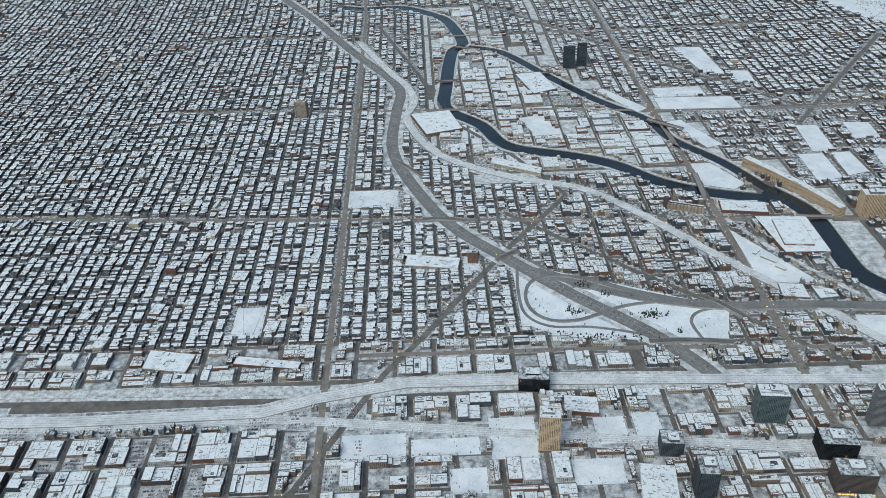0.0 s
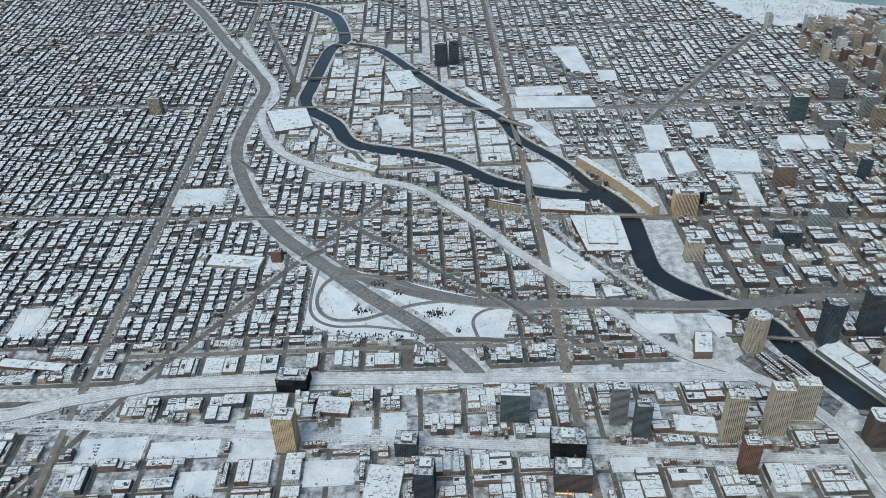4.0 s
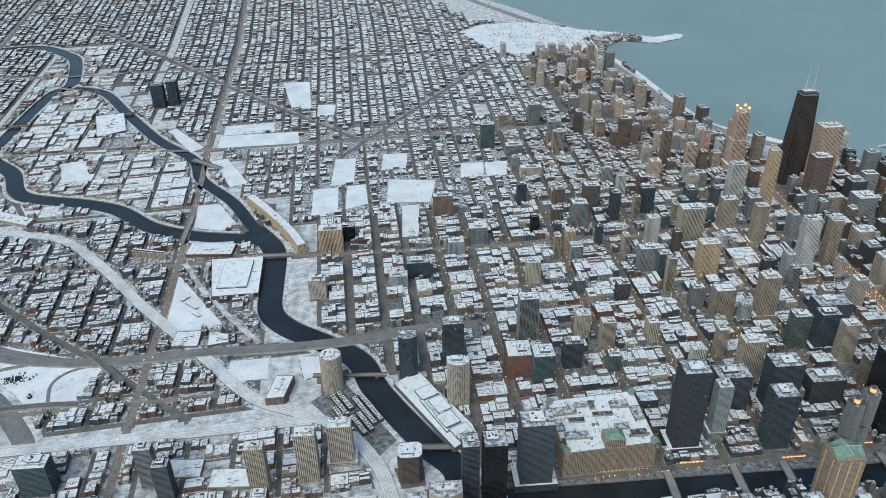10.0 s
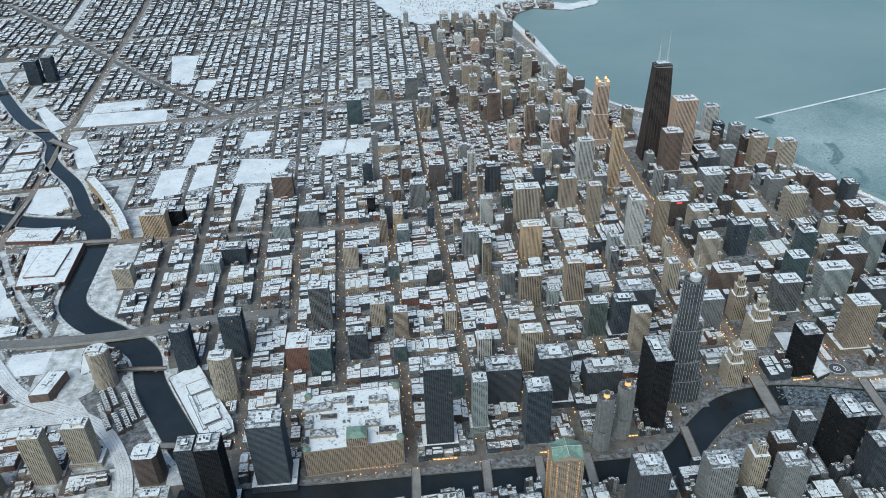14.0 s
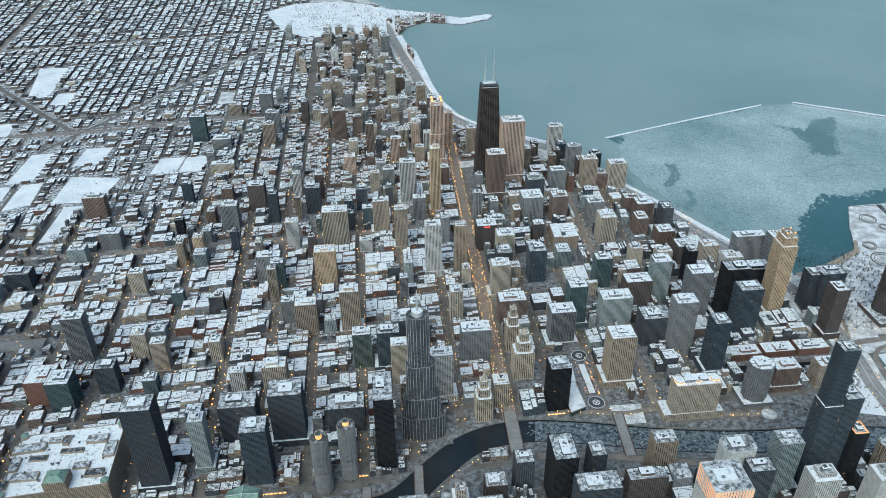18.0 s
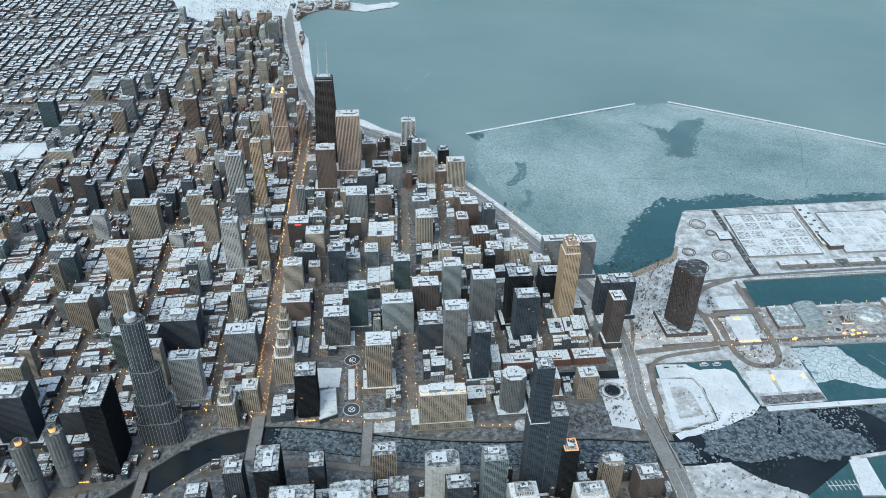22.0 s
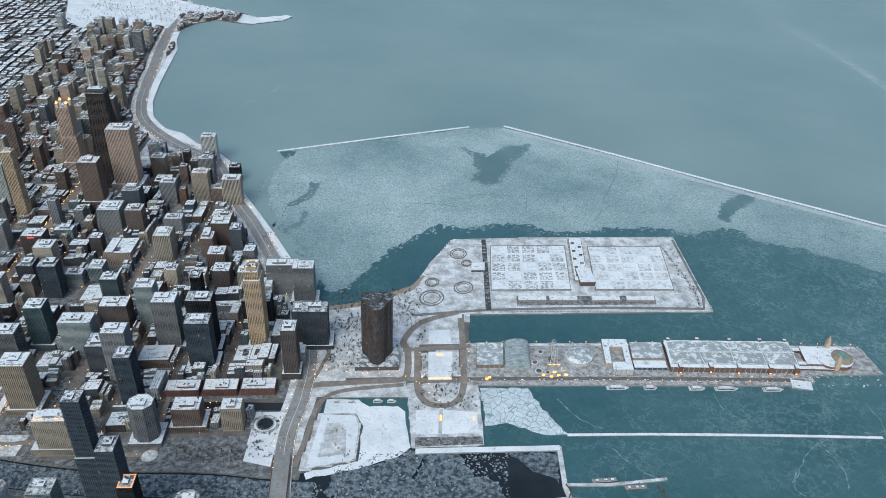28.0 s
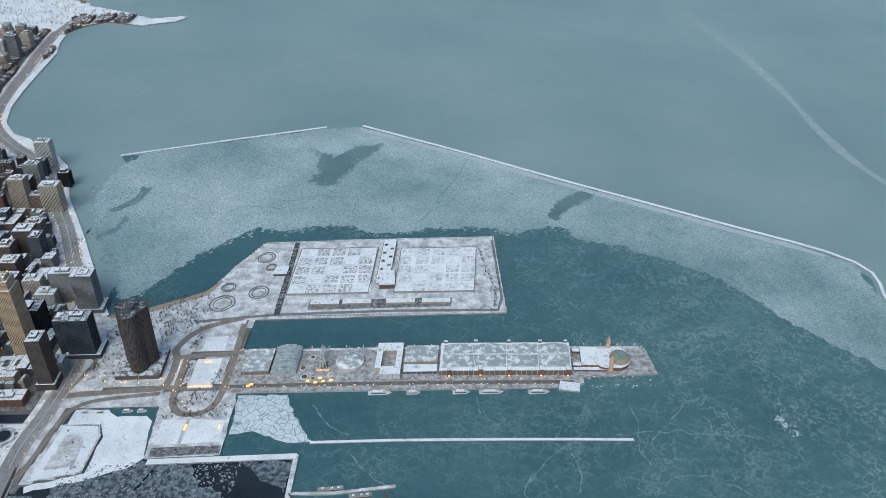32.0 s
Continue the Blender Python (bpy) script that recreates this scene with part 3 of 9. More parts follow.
mark_line(LAKE_DRIVE, 62, 3)
for line in (DIAGONAL_ONE, DIAGONAL_TWO, DIAGONAL_THREE, DIAGONAL_FOUR, DIAGONAL_FIVE):
    mark_line(line, 26, 3)


# ---------------------------------------------------------------- ground and water
def laid(ob):
    """Brings a sheet-wide slab to true ground."""
    co = np.empty(len(ob.data.vertices) * 3)
    ob.data.vertices.foreach_get("co", co)
    co = co.reshape(-1, 3)
    gx, gy = survey(co[:, 0] / S, co[:, 1] / S)
    co[:, 0], co[:, 1] = gx * S, gy * S
    ob.data.vertices.foreach_set("co", co.ravel())
    ob.data.update()
    return ob


def solid(name, pts, z0, z1, side, top, holes=(), lay=True):
    """A closed slab; the top is filled whatever the outline's shape."""
    bm = bmesh.new()
    es = []
    for loop in (pts, *holes):
        lo = [bm.verts.new((x * S, y * S, z1 * S)) for x, y in loop]
        es += [bm.edges.new((lo[i], lo[(i + 1) % len(lo)])) for i in range(len(lo))]
    bmesh.ops.triangle_fill(bm, use_beauty=True, use_dissolve=False, edges=es)
    for f in bm.faces:
        if f.normal.z < 0:
            f.normal_flip()
    ext = bmesh.ops.extrude_face_region(bm, geom=list(bm.faces))
    for e in ext["geom"]:
        if isinstance(e, bmesh.types.BMVert):
            e.co.z = z0 * S
    bmesh.ops.recalc_face_normals(bm, faces=bm.faces)
    me = bpy.data.meshes.new(name)
    bm.normal_update()
    for f in bm.faces:
        f.material_index = 1 if f.normal.z > 0.9 and f.calc_center_median().z > (z0 + z1) / 2 * S else 0
    bm.to_mesh(me)
    bm.free()
    me.materials.append(side)
    me.materials.append(top)
    ob = new(name, me)
    return laid(ob) if lay else ob


ground = solid("ground", [(-9000, 9000), (-9000, -3000), (1400, -3000)] + list(reversed(SHORE)) + [(-900, 9000)], -8, 0, M["bank"], M["road"], lay=False)
for line, wide in RIVERS:
    g = Geo()
    L, R = offset(line, [wide] * len(line))
    n = len(line)
    ring_pts = [tuple(p) for p in L] + [tuple(p) for p in reversed(R)]
    cut = solid("cutter", ring_pts, -20, 10, M["bank"], M["bank"], lay=False)
    mod = ground.modifiers.new("cut", "BOOLEAN")
    mod.object = cut
    mod.operation = "DIFFERENCE"
    mod.solver = "EXACT"
    dg = bpy.context.evaluated_depsgraph_get()
    me = bpy.data.meshes.new_from_object(ground.evaluated_get(dg))
    ground.modifiers.clear()
    ground.data = me
    bpy.data.objects.remove(cut)
ground.data.name = "ground"
laid(ground)
tagged(ground, "dark slushy street surface of a wintry city", "ground", kind="structure")

g = Geo()
g.add([(-12000, -9000, -3.0), (24000, -9000, -3.0), (24000, 24000, -3.0), (-12000, 24000, -3.0)], [(0, 1, 2, 3)], M["lake"])
tagged(g.make("lake_water"), "calm grey-green lake water to the horizon", "water", kind="structure")
for nm, (line, wide), lab in zip(("west_channel", "canal", "north_branch", "main_stem"), RIVERS, ("dark river channel west of the island", "dark narrow canal east of the island",
                                                                                         "dark river between snowy banks", "dark city river with drifting ice")):
    g = Geo()
    g.strip(line, wide + 6, -4, -2.4 - 0.1 * (nm in ("canal", "west_channel")) - 0.05 * (nm == "main_stem"), M["river"])
    tagged(g.make("river_water"), lab, "water", kind="structure")


# ---------------------------------------------------------------- roads, rails, banks
def strip_thing(name, line, wide, z0, z1, side, top, label, cat, kind="structure"):
    g = Geo()
    g.strip(line, wide, z0, z1, side, top)
    return tagged(g.make(name), label, cat, kind=kind)


strip_thing("expressway", EXPRESSWAY, 44, -0.5, 0.55, M["concrete"], M["asphalt"], "wide grey asphalt expressway through snowy verges", "road")
g = Geo()
for side in (-1, 1):
    L, R = offset(EXPRESSWAY, [62] * len(EXPRESSWAY))
    edge = L if side < 0 else R
    g.strip([tuple(p) for p in edge], 17, -0.5, 0.45, M["trodden"])
tagged(g.make("verge"), "snowy grass verges beside the expressway", "verge", kind="structure")
strip_thing("railway", RAIL_NW, 30, -0.5, 4.5, M["concrete"], M["track"], "snow-covered railway embankment sweeping through the city", "railway")
strip_thing("railway", RAIL_WEST, 32, -0.5, 4.3, M["concrete"], M["track"], "straight snow-covered railway embankment", "railway")
strip_thing("railway", RAIL_YARD, 26, -0.5, 0.7, M["concrete"], M["track"], "snowy ground-level rail yard tracks", "railway")
for rise, (line, wd) in enumerate(((RAIL_NW, 52), (RAIL_WEST, 60), (RAIL_YARD, 62))):
    strip_thing("verge", line, wd, -0.5, 0.18 + 0.03 * rise, M["scrub"], M["scrub"], "snowy ground beside the railway", "verge")
g = Geo()
for line, z, offs in ((RAIL_NW, 4.62, (-9, -3, 3, 9)), (RAIL_WEST, 4.42, (-10, -4, 4, 10)), (RAIL_YARD, 0.82, (-9, -3, 3, 9))):
    for o in offs:
        L, R = offset(line, [2 * o] * len(line))
        g.strip([tuple(p) for p in L], 0.3, z - 0.15, z, M["rail"])
tagged(g.make("rails"), "dark steel rails lying in snow", "rails", kind="stuff")
ramp_z = [0.6] * 7 + [min(8.0, 0.6 + 0.6 * i) for i in range(len(FEEDER) - 7)]
strip_thing("elevated_road", FEEDER, 30, -0.5, ramp_z, M["concrete"], M["asphalt"], "grey elevated feeder road leading to a river bridge", "road")
for rise, (line, lab) in enumerate(((DIAGONAL_ONE, "brownish diagonal avenue"), (DIAGONAL_TWO, "brownish diagonal avenue beside the expressway"), (DIAGONAL_THREE, "diagonal avenue through snowy lots"), (DIAGONAL_FOUR, "diagonal street across old blocks"), (DIAGONAL_FIVE, "brown slushy diagonal avenue past brick lofts"))):
    strip_thing("avenue", line, 17, -0.5, 0.31 + 0.04 * rise, M["road"], M["road"], lab, "road")
strip_thing("lake_drive", LAKE_DRIVE, 40, -0.5, 0.6, M["concrete"], M["drive"], "grey multi-lane lakeside drive", "road")

g = Geo()
for side in (-1, 1):
    L, R = offset(LAKE_DRIVE, [52] * len(LAKE_DRIVE))
    edge = L if side < 0 else R
    g.strip([tuple(p) for p in edge if p[1] > 775], 16, -0.5, 0.38, M["trodden"])
tagged(g.make("verge"), "snowy verges beside the lakeside drive", "verge", kind="structure")

# interchange: snow between curved ramps
area = [(-2258, 1543), (-2160, 1522), (-1969, 1442), (-1702, 1324), (-1743, 1203), (-1911, 1202), (-2158, 1232), (-2262, 1290)]
mark_poly(area, 3)
g = Geo()
g.prism(list(reversed(area)), -0.5, 0.36, M["trodden"], M["snow"])
tagged(g.make("snow_field"), "snowy ground between the interchange ramps", "snow", kind="structure")
for pts, wd, hz, lab in ((smooth([(-2230, 1438), (-2204, 1474), (-2143, 1490), (-2064, 1468), (-1971, 1418), (-1850, 1369), (-1701, 1329)]), 10, 6.0, "curved flyover ramp bridging the expressway"),
                         (smooth([(-2223, 1457), (-2237, 1396), (-2224, 1335), (-2181, 1297), (-2113, 1293), (-2053, 1314), (-1975, 1345), (-1882, 1357), (-1775, 1349), (-1625, 1326)]), 10, 4.0, "curved loop ramp round a snowy hollow"),
                         (smooth([(-2245, 1528), (-2254, 1426), (-2246, 1328), (-2188, 1275), (-2084, 1266), (-1981, 1239), (-1910, 1208)]), 9, 0.8, "long outer slip road of the interchange"),
                         (smooth([(-2233, 1600), (-2132, 1500), (-2051, 1477), (-1950, 1421), (-1854, 1380), (-1783, 1356), (-1701, 1338)]), 9, 0.84, "service road curving down beside the feeder"),
                         (smooth([(-2180, 1530), (-2090, 1440), (-2020, 1420), (-1920, 1392), (-1800, 1352)]), 8, 0.86, "slip road between snowy verges"),
                         (smooth([(-1808, 1200), (-1818, 1270), (-1787, 1311), (-1724, 1325)]), 9, 0.82, "small curved loop ramp in snow")):
    n = len(pts)
    zs = [0.75 + (hz - 0.75) * math.sin(math.pi * i / (n - 1)) for i in range(n)] if hz > 1 else hz
    e = strip_thing("ramp", pts, wd, -0.5, zs, M["concrete"], M["asphalt"], lab, "ramp")
for (x0, y0, x1, y1), wd, up in (((-1768, 1374, -1648, 1258), 15, 10), ((-2520, 1803, -2380, 1800), 14, 6), ((-2296, 1570, -2205, 1640), 16, 6), ((-1945, 1203, -1735, 1188), 16, 6), ((-2620, 2185, -2450, 2020), 12, 6)):
    t = Vector((x1 - x0, y1 - y0)).normalized()
    e = thing("overpass", (x0 + x1) / 2, (y0 + y1) / 2, "grey street overpass crossing the expressway", "bridge")
    cx, cy = (x0 + x1) / 2, (y0 + y1) / 2
    g = Geo()
    g.strip([(x0 - cx, y0 - cy), (x0 * 0.7 + x1 * 0.3 - cx, y0 * 0.7 + y1 * 0.3 - cy), (x0 * 0.3 + x1 * 0.7 - cx, y0 * 0.3 + y1 * 0.7 - cy), (x1 - cx, y1 - cy)], wd, -0.4, [0.8, up, up, 0.8], M["concrete"], M["road"])
    g.make("deck", e)
    for k in (-1, 1):
        g = Geo()
        o = Vector((-t.y, t.x)) * k * wd / 2
        g.strip([(x0 - cx + o.x, y0 - cy + o.y), (x0 * 0.7 + x1 * 0.3 - cx + o.x, y0 * 0.7 + y1 * 0.3 - cy + o.y), (x0 * 0.3 + x1 * 0.7 - cx + o.x, y0 * 0.3 + y1 * 0.7 - cy + o.y), (x1 - cx + o.x, y1 - cy + o.y)], 0.8, 0.2, [1.8, up + 1, up + 1, 1.8], M["concrete"])
        g.make("parapet", e)
g = Geo()
for o in (-11, -7.4, -3.8, 3.8, 7.4, 11):
    L, R = offset(EXPRESSWAY, [2 * o] * len(EXPRESSWAY))
    for i in range(len(L) - 1):
        a, b = L[i], L[i + 1]
        k = max(1, int((b - a).length / 14))
        for j in range(k):
            p, q = a + (b - a) * (j / k), a + (b - a) * ((j + 0.4) / k)
            g.strip([tuple(p), tuple(q)], 0.5, 0.5, 0.62, M["steel"])
L, R = offset(EXPRESSWAY, [0.1] * len(EXPRESSWAY))
g.strip([tuple(p) for p in L], 1.2, 0.5, 1.5, M["concrete"])
tagged(g.make("lane_markings"), "pale lane dashes and median wall of the expressway", "markings", kind="stuff")

# broad avenues, brown with salted slush
M["avenue"] = patchy("salted_avenue", 30, (0.2, 0.17, 0.145), (0.33, 0.295, 0.265), 0.5, 0.2, 5.0, 0.75, 0.3)
for rise, (pts, wd, lab) in enumerate((([(-1600, 480), (-1608, 1000), (-1585, 1740), (-1584, 2240), (-1592, 2490), (-1590, 3300), (-1590, 4600)], 20, "broad straight north-south avenue of brown slush"),
                     ([(-5100, 1960), (-2500, 1803), (-2000, 1770), (-1590, 1742), (-1300, 1735), (-1000, 1700), (-600, 1665), (0, 1645), (320, 1640)], 18, "broad east-west avenue of brown slush"),
                     ([(-3600, 2640), (-2115, 2560), (-1594, 2490), (-1106, 2464), (-500, 2450), (200, 2440)], 18, "broad east-west avenue crossing the island"),
                     ([(-3600, 3420), (-2300, 3330), (-1590, 3290), (-600, 3270), (60, 3270)], 18, "broad northern avenue of brown slush"),
                     ([(-2770, 600), (-2775, 1300), (-2770, 2600), (-2770, 4600)], 16, "straight north-south street of brown slush"),
                     ([(-2700, 1190), (-1940, 1180), (-1330, 1150)], 14, "east-west street beside the railway"),
                     ([(319, 850), (319, 2150)], 30, "broad shopping avenue of brown slush"),
                     ([(645, 850), (645, 1850)], 22, "broad straight street of brown slush"))):
    for (ax, ay), (bx, by) in zip(pts, pts[1:]):
        mark_line([(ax, ay), (bx, by)], wd + 6, 2)
    strip_thing("avenue", pts, wd, 0.05, 0.5 + 0.04 * rise, M["avenue"], M["avenue"], lab, "road")
for line, wide in RIVERS:
    mark_line(line, wide + 14, 8)

# snowy banks beside the rivers
for line, wide in RIVERS:
    n = len(line)
    for side in (1, -1):
        L, R = offset(line, [side * (wide + 15)] * n)
        pts = [tuple(p) for p in L]
        pts = [p for p in pts if not any(min((p[0] - q[0]) ** 2 + (p[1] - q[1]) ** 2 for q in o) < (w2 / 2 + 7) ** 2 for o, w2 in RIVERS if o is not line)]
        if line is MAIN_STEM:
            pts = [p for p in pts if p[0] < 1180]
        if len(pts) > 3:
            gaps = [i for i in range(1, len(pts)) if math.dist(pts[i - 1], pts[i]) > 90]
            for a, b in zip([0] + gaps, gaps + [len(pts)]):
                if b - a > 2:
                    strip_thing("river_bank", pts[a:b], 12, -0.5, 0.5, M["concrete"], M["paving"] if line is MAIN_STEM else M["scrub"], "snowy riverside bank", "bank")


def bridge(x0, y0, x1, y1, wide, z=4.5, steel=True, label="grey steel river bridge"):
    e = thing("bridge", (x0 + x1) / 2, (y0 + y1) / 2, label, "bridge")
    cx, cy = (x0 + x1) / 2, (y0 + y1) / 2
    a, b = (x0 - cx, y0 - cy), (x1 - cx, y1 - cy)
    t = Vector((b[0] - a[0], b[1] - a[1])).normalized()
    nn = Vector((-t.y, t.x))
    g = Geo()
    g.strip([a, b], wide, z - 1.6, z, M["concrete"], M["drive"])
    g.make("deck", e)
    for k in (-1, 1):
        g = Geo()
        o = nn * k * (wide / 2)
        g.strip([(a[0] + o.x, a[1] + o.y), (b[0] + o.x, b[1] + o.y)], 1.4, z, z + (2.2 if steel else 1.2), M["rust"] if steel else M["concrete"])
        g.make("railing", e)
    for k in (0.14, 0.86):
        g = Geo()
        g.box(a[0] + (b[0] - a[0]) * k, a[1] + (b[1] - a[1]) * k, -6, 5, wide, z + 4.6, M["bank"], rot=math.atan2(t.y, t.x))
        g.make("pier", e)
    return e


bridge(-1640, 2410, -1520, 2330, 20, label="long avenue bridge over the canal")
bridge(-1590, 2020, -1586, 1850, 18, label="avenue bridge over the river's west channel")
bridge(-1355, 1736, -1250, 1734, 18, label="street bridge over the dark river")
bridge(-1190, 1170, -1010, 1158, 12, label="narrow street bridge over the river")
bridge(-985, 897, -868, 888, 16, label="drawbridge over the river near the fork")
bridge(-2330, 3190, -2210, 3150, 16, label="bridge at the island's northern tip")
bridge(-2420, 2830, -2330, 2840, 12, label="small bridge to the industrial island")
bridge(-1990, 2860, -1900, 2880, 12, label="small canal bridge to the island")
for xx, yy in ((-459, 690), (-317, 683), (-209, 675), (-110, 668), (5, 667), (110, 705)):
    bridge(xx, yy - 52, xx + 4, yy + 52, 18, label="bascule street bridge over the main river")
bridge(318, 762, 322, 880, 28, label="broad avenue bridge lit by warm street lamps")
bridge(545, 715, 553, 835, 22, label="street bridge over icy river")
bridge(1150, 640, 1146, 780, 34, z=6, label="wide lakeside drive bridge over the river mouth")


# ---------------------------------------------------------------- buildings
FLOOR = 3.6


def outline_of(shape, w, d):
    if shape == "round":
        return circle(0, 0, w / 2, 20, d / 2)
    if shape == "octagon":
        return circle(0, 0, w / 2 * 1.08, 8, d / 2 * 1.08, math.pi / 8)
    if shape == "chamfer":
        c = min(w, d) * 0.18
        a, b = w / 2, d / 2
        return [(-a + c, -b), (a - c, -b), (a, -b + c), (a, b - c), (a - c, b), (-a + c, b), (-a, b - c), (-a, -b + c)]
    if shape == "bow":
        a, b = w / 2, d / 2
        return [(-a + 2 * a * i / 10, -b - 0.2 * w * math.sin(math.pi * i / 10) + 0.08 * w) for i in range(11)] + [(a, b), (-a, b)]
    return rect(0, 0, w, d)


def along(pts, step):
    """Points at about every step along each side of an outline, with the side's direction."""
    n = len(pts)
    for i in range(n):
        a, b = Vector(pts[i]), Vector(pts[(i + 1) % n])
        ln = (b - a).length
        k = max(1, round(ln / step))
        for j in range(k):
            yield a + (b - a) * (j / k), (b - a).normalized(), j == 0


def facade(parent, pts, z0, z1, style, wall, glass, rng):
    """Core of glass with real piers, sills and floor bands in front of it."""
    core = Geo()
    core.prism(inset(pts, 0.7), z0, z1 - 0.3, GLASS[glass], M["roof_dark"])
    core.make("glazing", parent)
    g = Geo()
    m = M[wall]
    fl = FLOOR
    n = max(2, int((z1 - z0) / fl))
    fl = (z1 - z0) / n
    bh = {"grid": 0.34, "solid": 0.5, "piers": 0.16, "bands": 0.45, "glass": 0.13, "balcony": 0.3}[style] * fl
    lip = {"balcony": 1.6, "bands": 1.0}.get(style, 0.6)
    outer = inset(pts, -0.9) if style == "balcony" else pts
    for k in range(n):
        zz = z0 + (k + 1) * fl
        g.ring(outer, zz - bh, zz, lip, m)
    g.ring(inset(pts, -0.05), z0, z0 + fl * 0.35, 0.8, m)
    step, pw, pd = {"grid": (3.7, 1.25, 0.2), "solid": (3.6, 1.8, 0.2), "piers": (4.2, 1.5, 0.5), "bands": (12.0, 1.0, 0.1), "glass": (3.6, 0.3, 0.15), "balcony": (6.0, 1.0, 0.5)}[style]
    if style != "bands":
        for p, t, first in along(pts, step):
            nn = Vector((t.y, -t.x))
            a, b = p - t * pw / 2 - nn * 0.75, p + t * pw / 2 - nn * 0.75
            c, d = p + t * pw / 2 + nn * pd, p - t * pw / 2 + nn * pd
            q = [tuple(d), tuple(c), tuple(b), tuple(a)]
            vs = [(x, y, z0) for x, y in q] + [(x, y, z1) for x, y in q]
            g.add(vs, [(0, 1, 5, 4), (1, 2, 6, 5), (3, 0, 4, 7), (4, 5, 6, 7)], m)
    tagged(g.make("facade", parent), kind="stuff")


def rooftop(parent, pts, z, w, d, wall, rng, big=True, snow="roof"):
    g = Geo()
    g.prism(inset(pts, 0.5), z - 0.6, z + 0.15, M[wall], M[snow])
    top = g.make("roof", parent)
    g = Geo()
    g.parapet(pts, z - 0.3, z + 1.3, 0.7, M[wall])
    g.make("parapet", top)
    if big:
        k = rng.uniform(0.35, 0.6)
        pw, pd = w * k, d * rng.uniform(0.35, 0.6)
        ph = rng.uniform(4, 8)
        ox, oy = rng.uniform(-0.12, 0.12) * w, rng.uniform(-0.1, 0.14) * d
        g = Geo()
        g.box(ox, oy, z, pw, pd, ph, M[wall] if rng.random() < 0.6 else M["plant"], M["roof"])
        house = g.make("penthouse", parent)
        g = Geo()
        for _ in range(rng.randint(1, 4)):
            g.box(ox + rng.uniform(-0.3, 0.3) * pw, oy + rng.uniform(-0.3, 0.3) * pd, z + ph, rng.uniform(2, 5), rng.uniform(2, 5), rng.uniform(1, 3), M["plant"], M["roof_dark"])
        tagged(g.make("cooling_unit", house, "grey cooling unit"), kind="stuff")
    g = Geo()
    for _ in range(rng.randint(1, 3)):
        if rng.random() < 0.5:
            g.box(0, rng.uniform(-0.4, 0.4) * d, z, w * 0.9, 0.6, 1.0, M["plant"])
        else:
            g.box(rng.uniform(-0.4, 0.4) * w, 0, z, 0.6, d * 0.9, 1.0, M["plant"])
    for _ in range(rng.randint(7, 14)):
        g.box(rng.uniform(-0.4, 0.4) * w, rng.uniform(-0.4, 0.4) * d, z, rng.uniform(1.5, 4.5), rng.uniform(1.5, 4.5), rng.uniform(0.8, 2.2), M["plant"], M["roof"] if rng.random() < 0.5 else M["roof_dark"])
    tagged(g.make("roof_vent", top, "small roof vents"), kind="stuff")


COLOUR_WORDS = {"bronze": "dark bronze", "white": "white", "cream": "cream", "tan": "tan", "orange": "orange-tan brick", "pink": "pinkish stone", "brown": "brown brick", "darkbrown": "dark brown",
                "red": "red brick", "grey": "grey concrete", "pale": "pale grey-green", "dark": "dark grey", "black": "black steel", "navy": "dark blue", "teal": "teal", "green": "green-grey"}
STYLE_WORDS = {"grid": "gridded windows", "piers": "vertical piers", "bands": "horizontal window bands", "glass": "curtain-wall glass", "balcony": "balcony slabs", "solid": "small punched windows"}
GLASS_FOR = {"navy": "navy", "teal": "teal", "green": "green", "black": "black", "dark": "navy", "pale": "teal"}


def tower(x, y, w, d, h, style, wall, shape="box", podium=0.0, name="tower", label="", rot=0.0, steps=(), snow="roof", crown=None):
    """A high-rise whose south front stands at y."""
    rng = random.Random(int(x * 7 + y * 13 + h))
    if y < 720 or wall in ("black", "dark", "navy"):
        snow = "roof_grey"
    yc = y + d / 2
    take(x, yc, w + 5, d + 5)
    lab = label or f"{COLOUR_WORDS[wall]} high-rise with {STYLE_WORDS[style]} and snowy roof"
    e = thing(name, x, yc, lab, "tower" if h > 45 else "building")
    e.rotation_euler = (0, 0, rot)
    glass = GLASS_FOR.get(wall, rng.choice(("clear", "clear", "grey", "warm")))
    z0 = 0.3
    if podium:
        pp = rect(0, 4, w * 1.35, d * 1.35)
        facade(e, pp, z0, podium, "grid", wall, glass, rng)
        gg = Geo()
        gg.prism(inset(pp, 0.4), podium - 0.5, podium + 0.2, M[wall], M["roof"])
        gg.make("podium_roof", e)
        z0 = podium
    pts = outline_of(shape, w, d)
    facade(e, pts, z0, h, style, wall, glass, rng)
    zt, ww, dd = h, w, d
    for fw, fd, fh in steps:
        gg = Geo()
        gg.prism(inset(pts, 0.4), zt - 0.5, zt + 0.2, M[wall], M["roof"])
        gg.make("setback_roof", e)
        ww, dd = w * fw, d * fd
        pts = outline_of(shape, ww, dd)
        facade(e, pts, zt, zt + fh, style, wall, glass, rng)
        zt += fh
    rooftop(e, pts, zt, ww, dd, wall, rng, True, snow)
    if crown:
        crown(e, zt, ww, dd)
    return e


LOW_WALLS = ["red", "brown", "tan", "grey", "grey", "darkbrown", "dark", "brown", "darkbrown", "cream", "dark", "grey", "navy"]


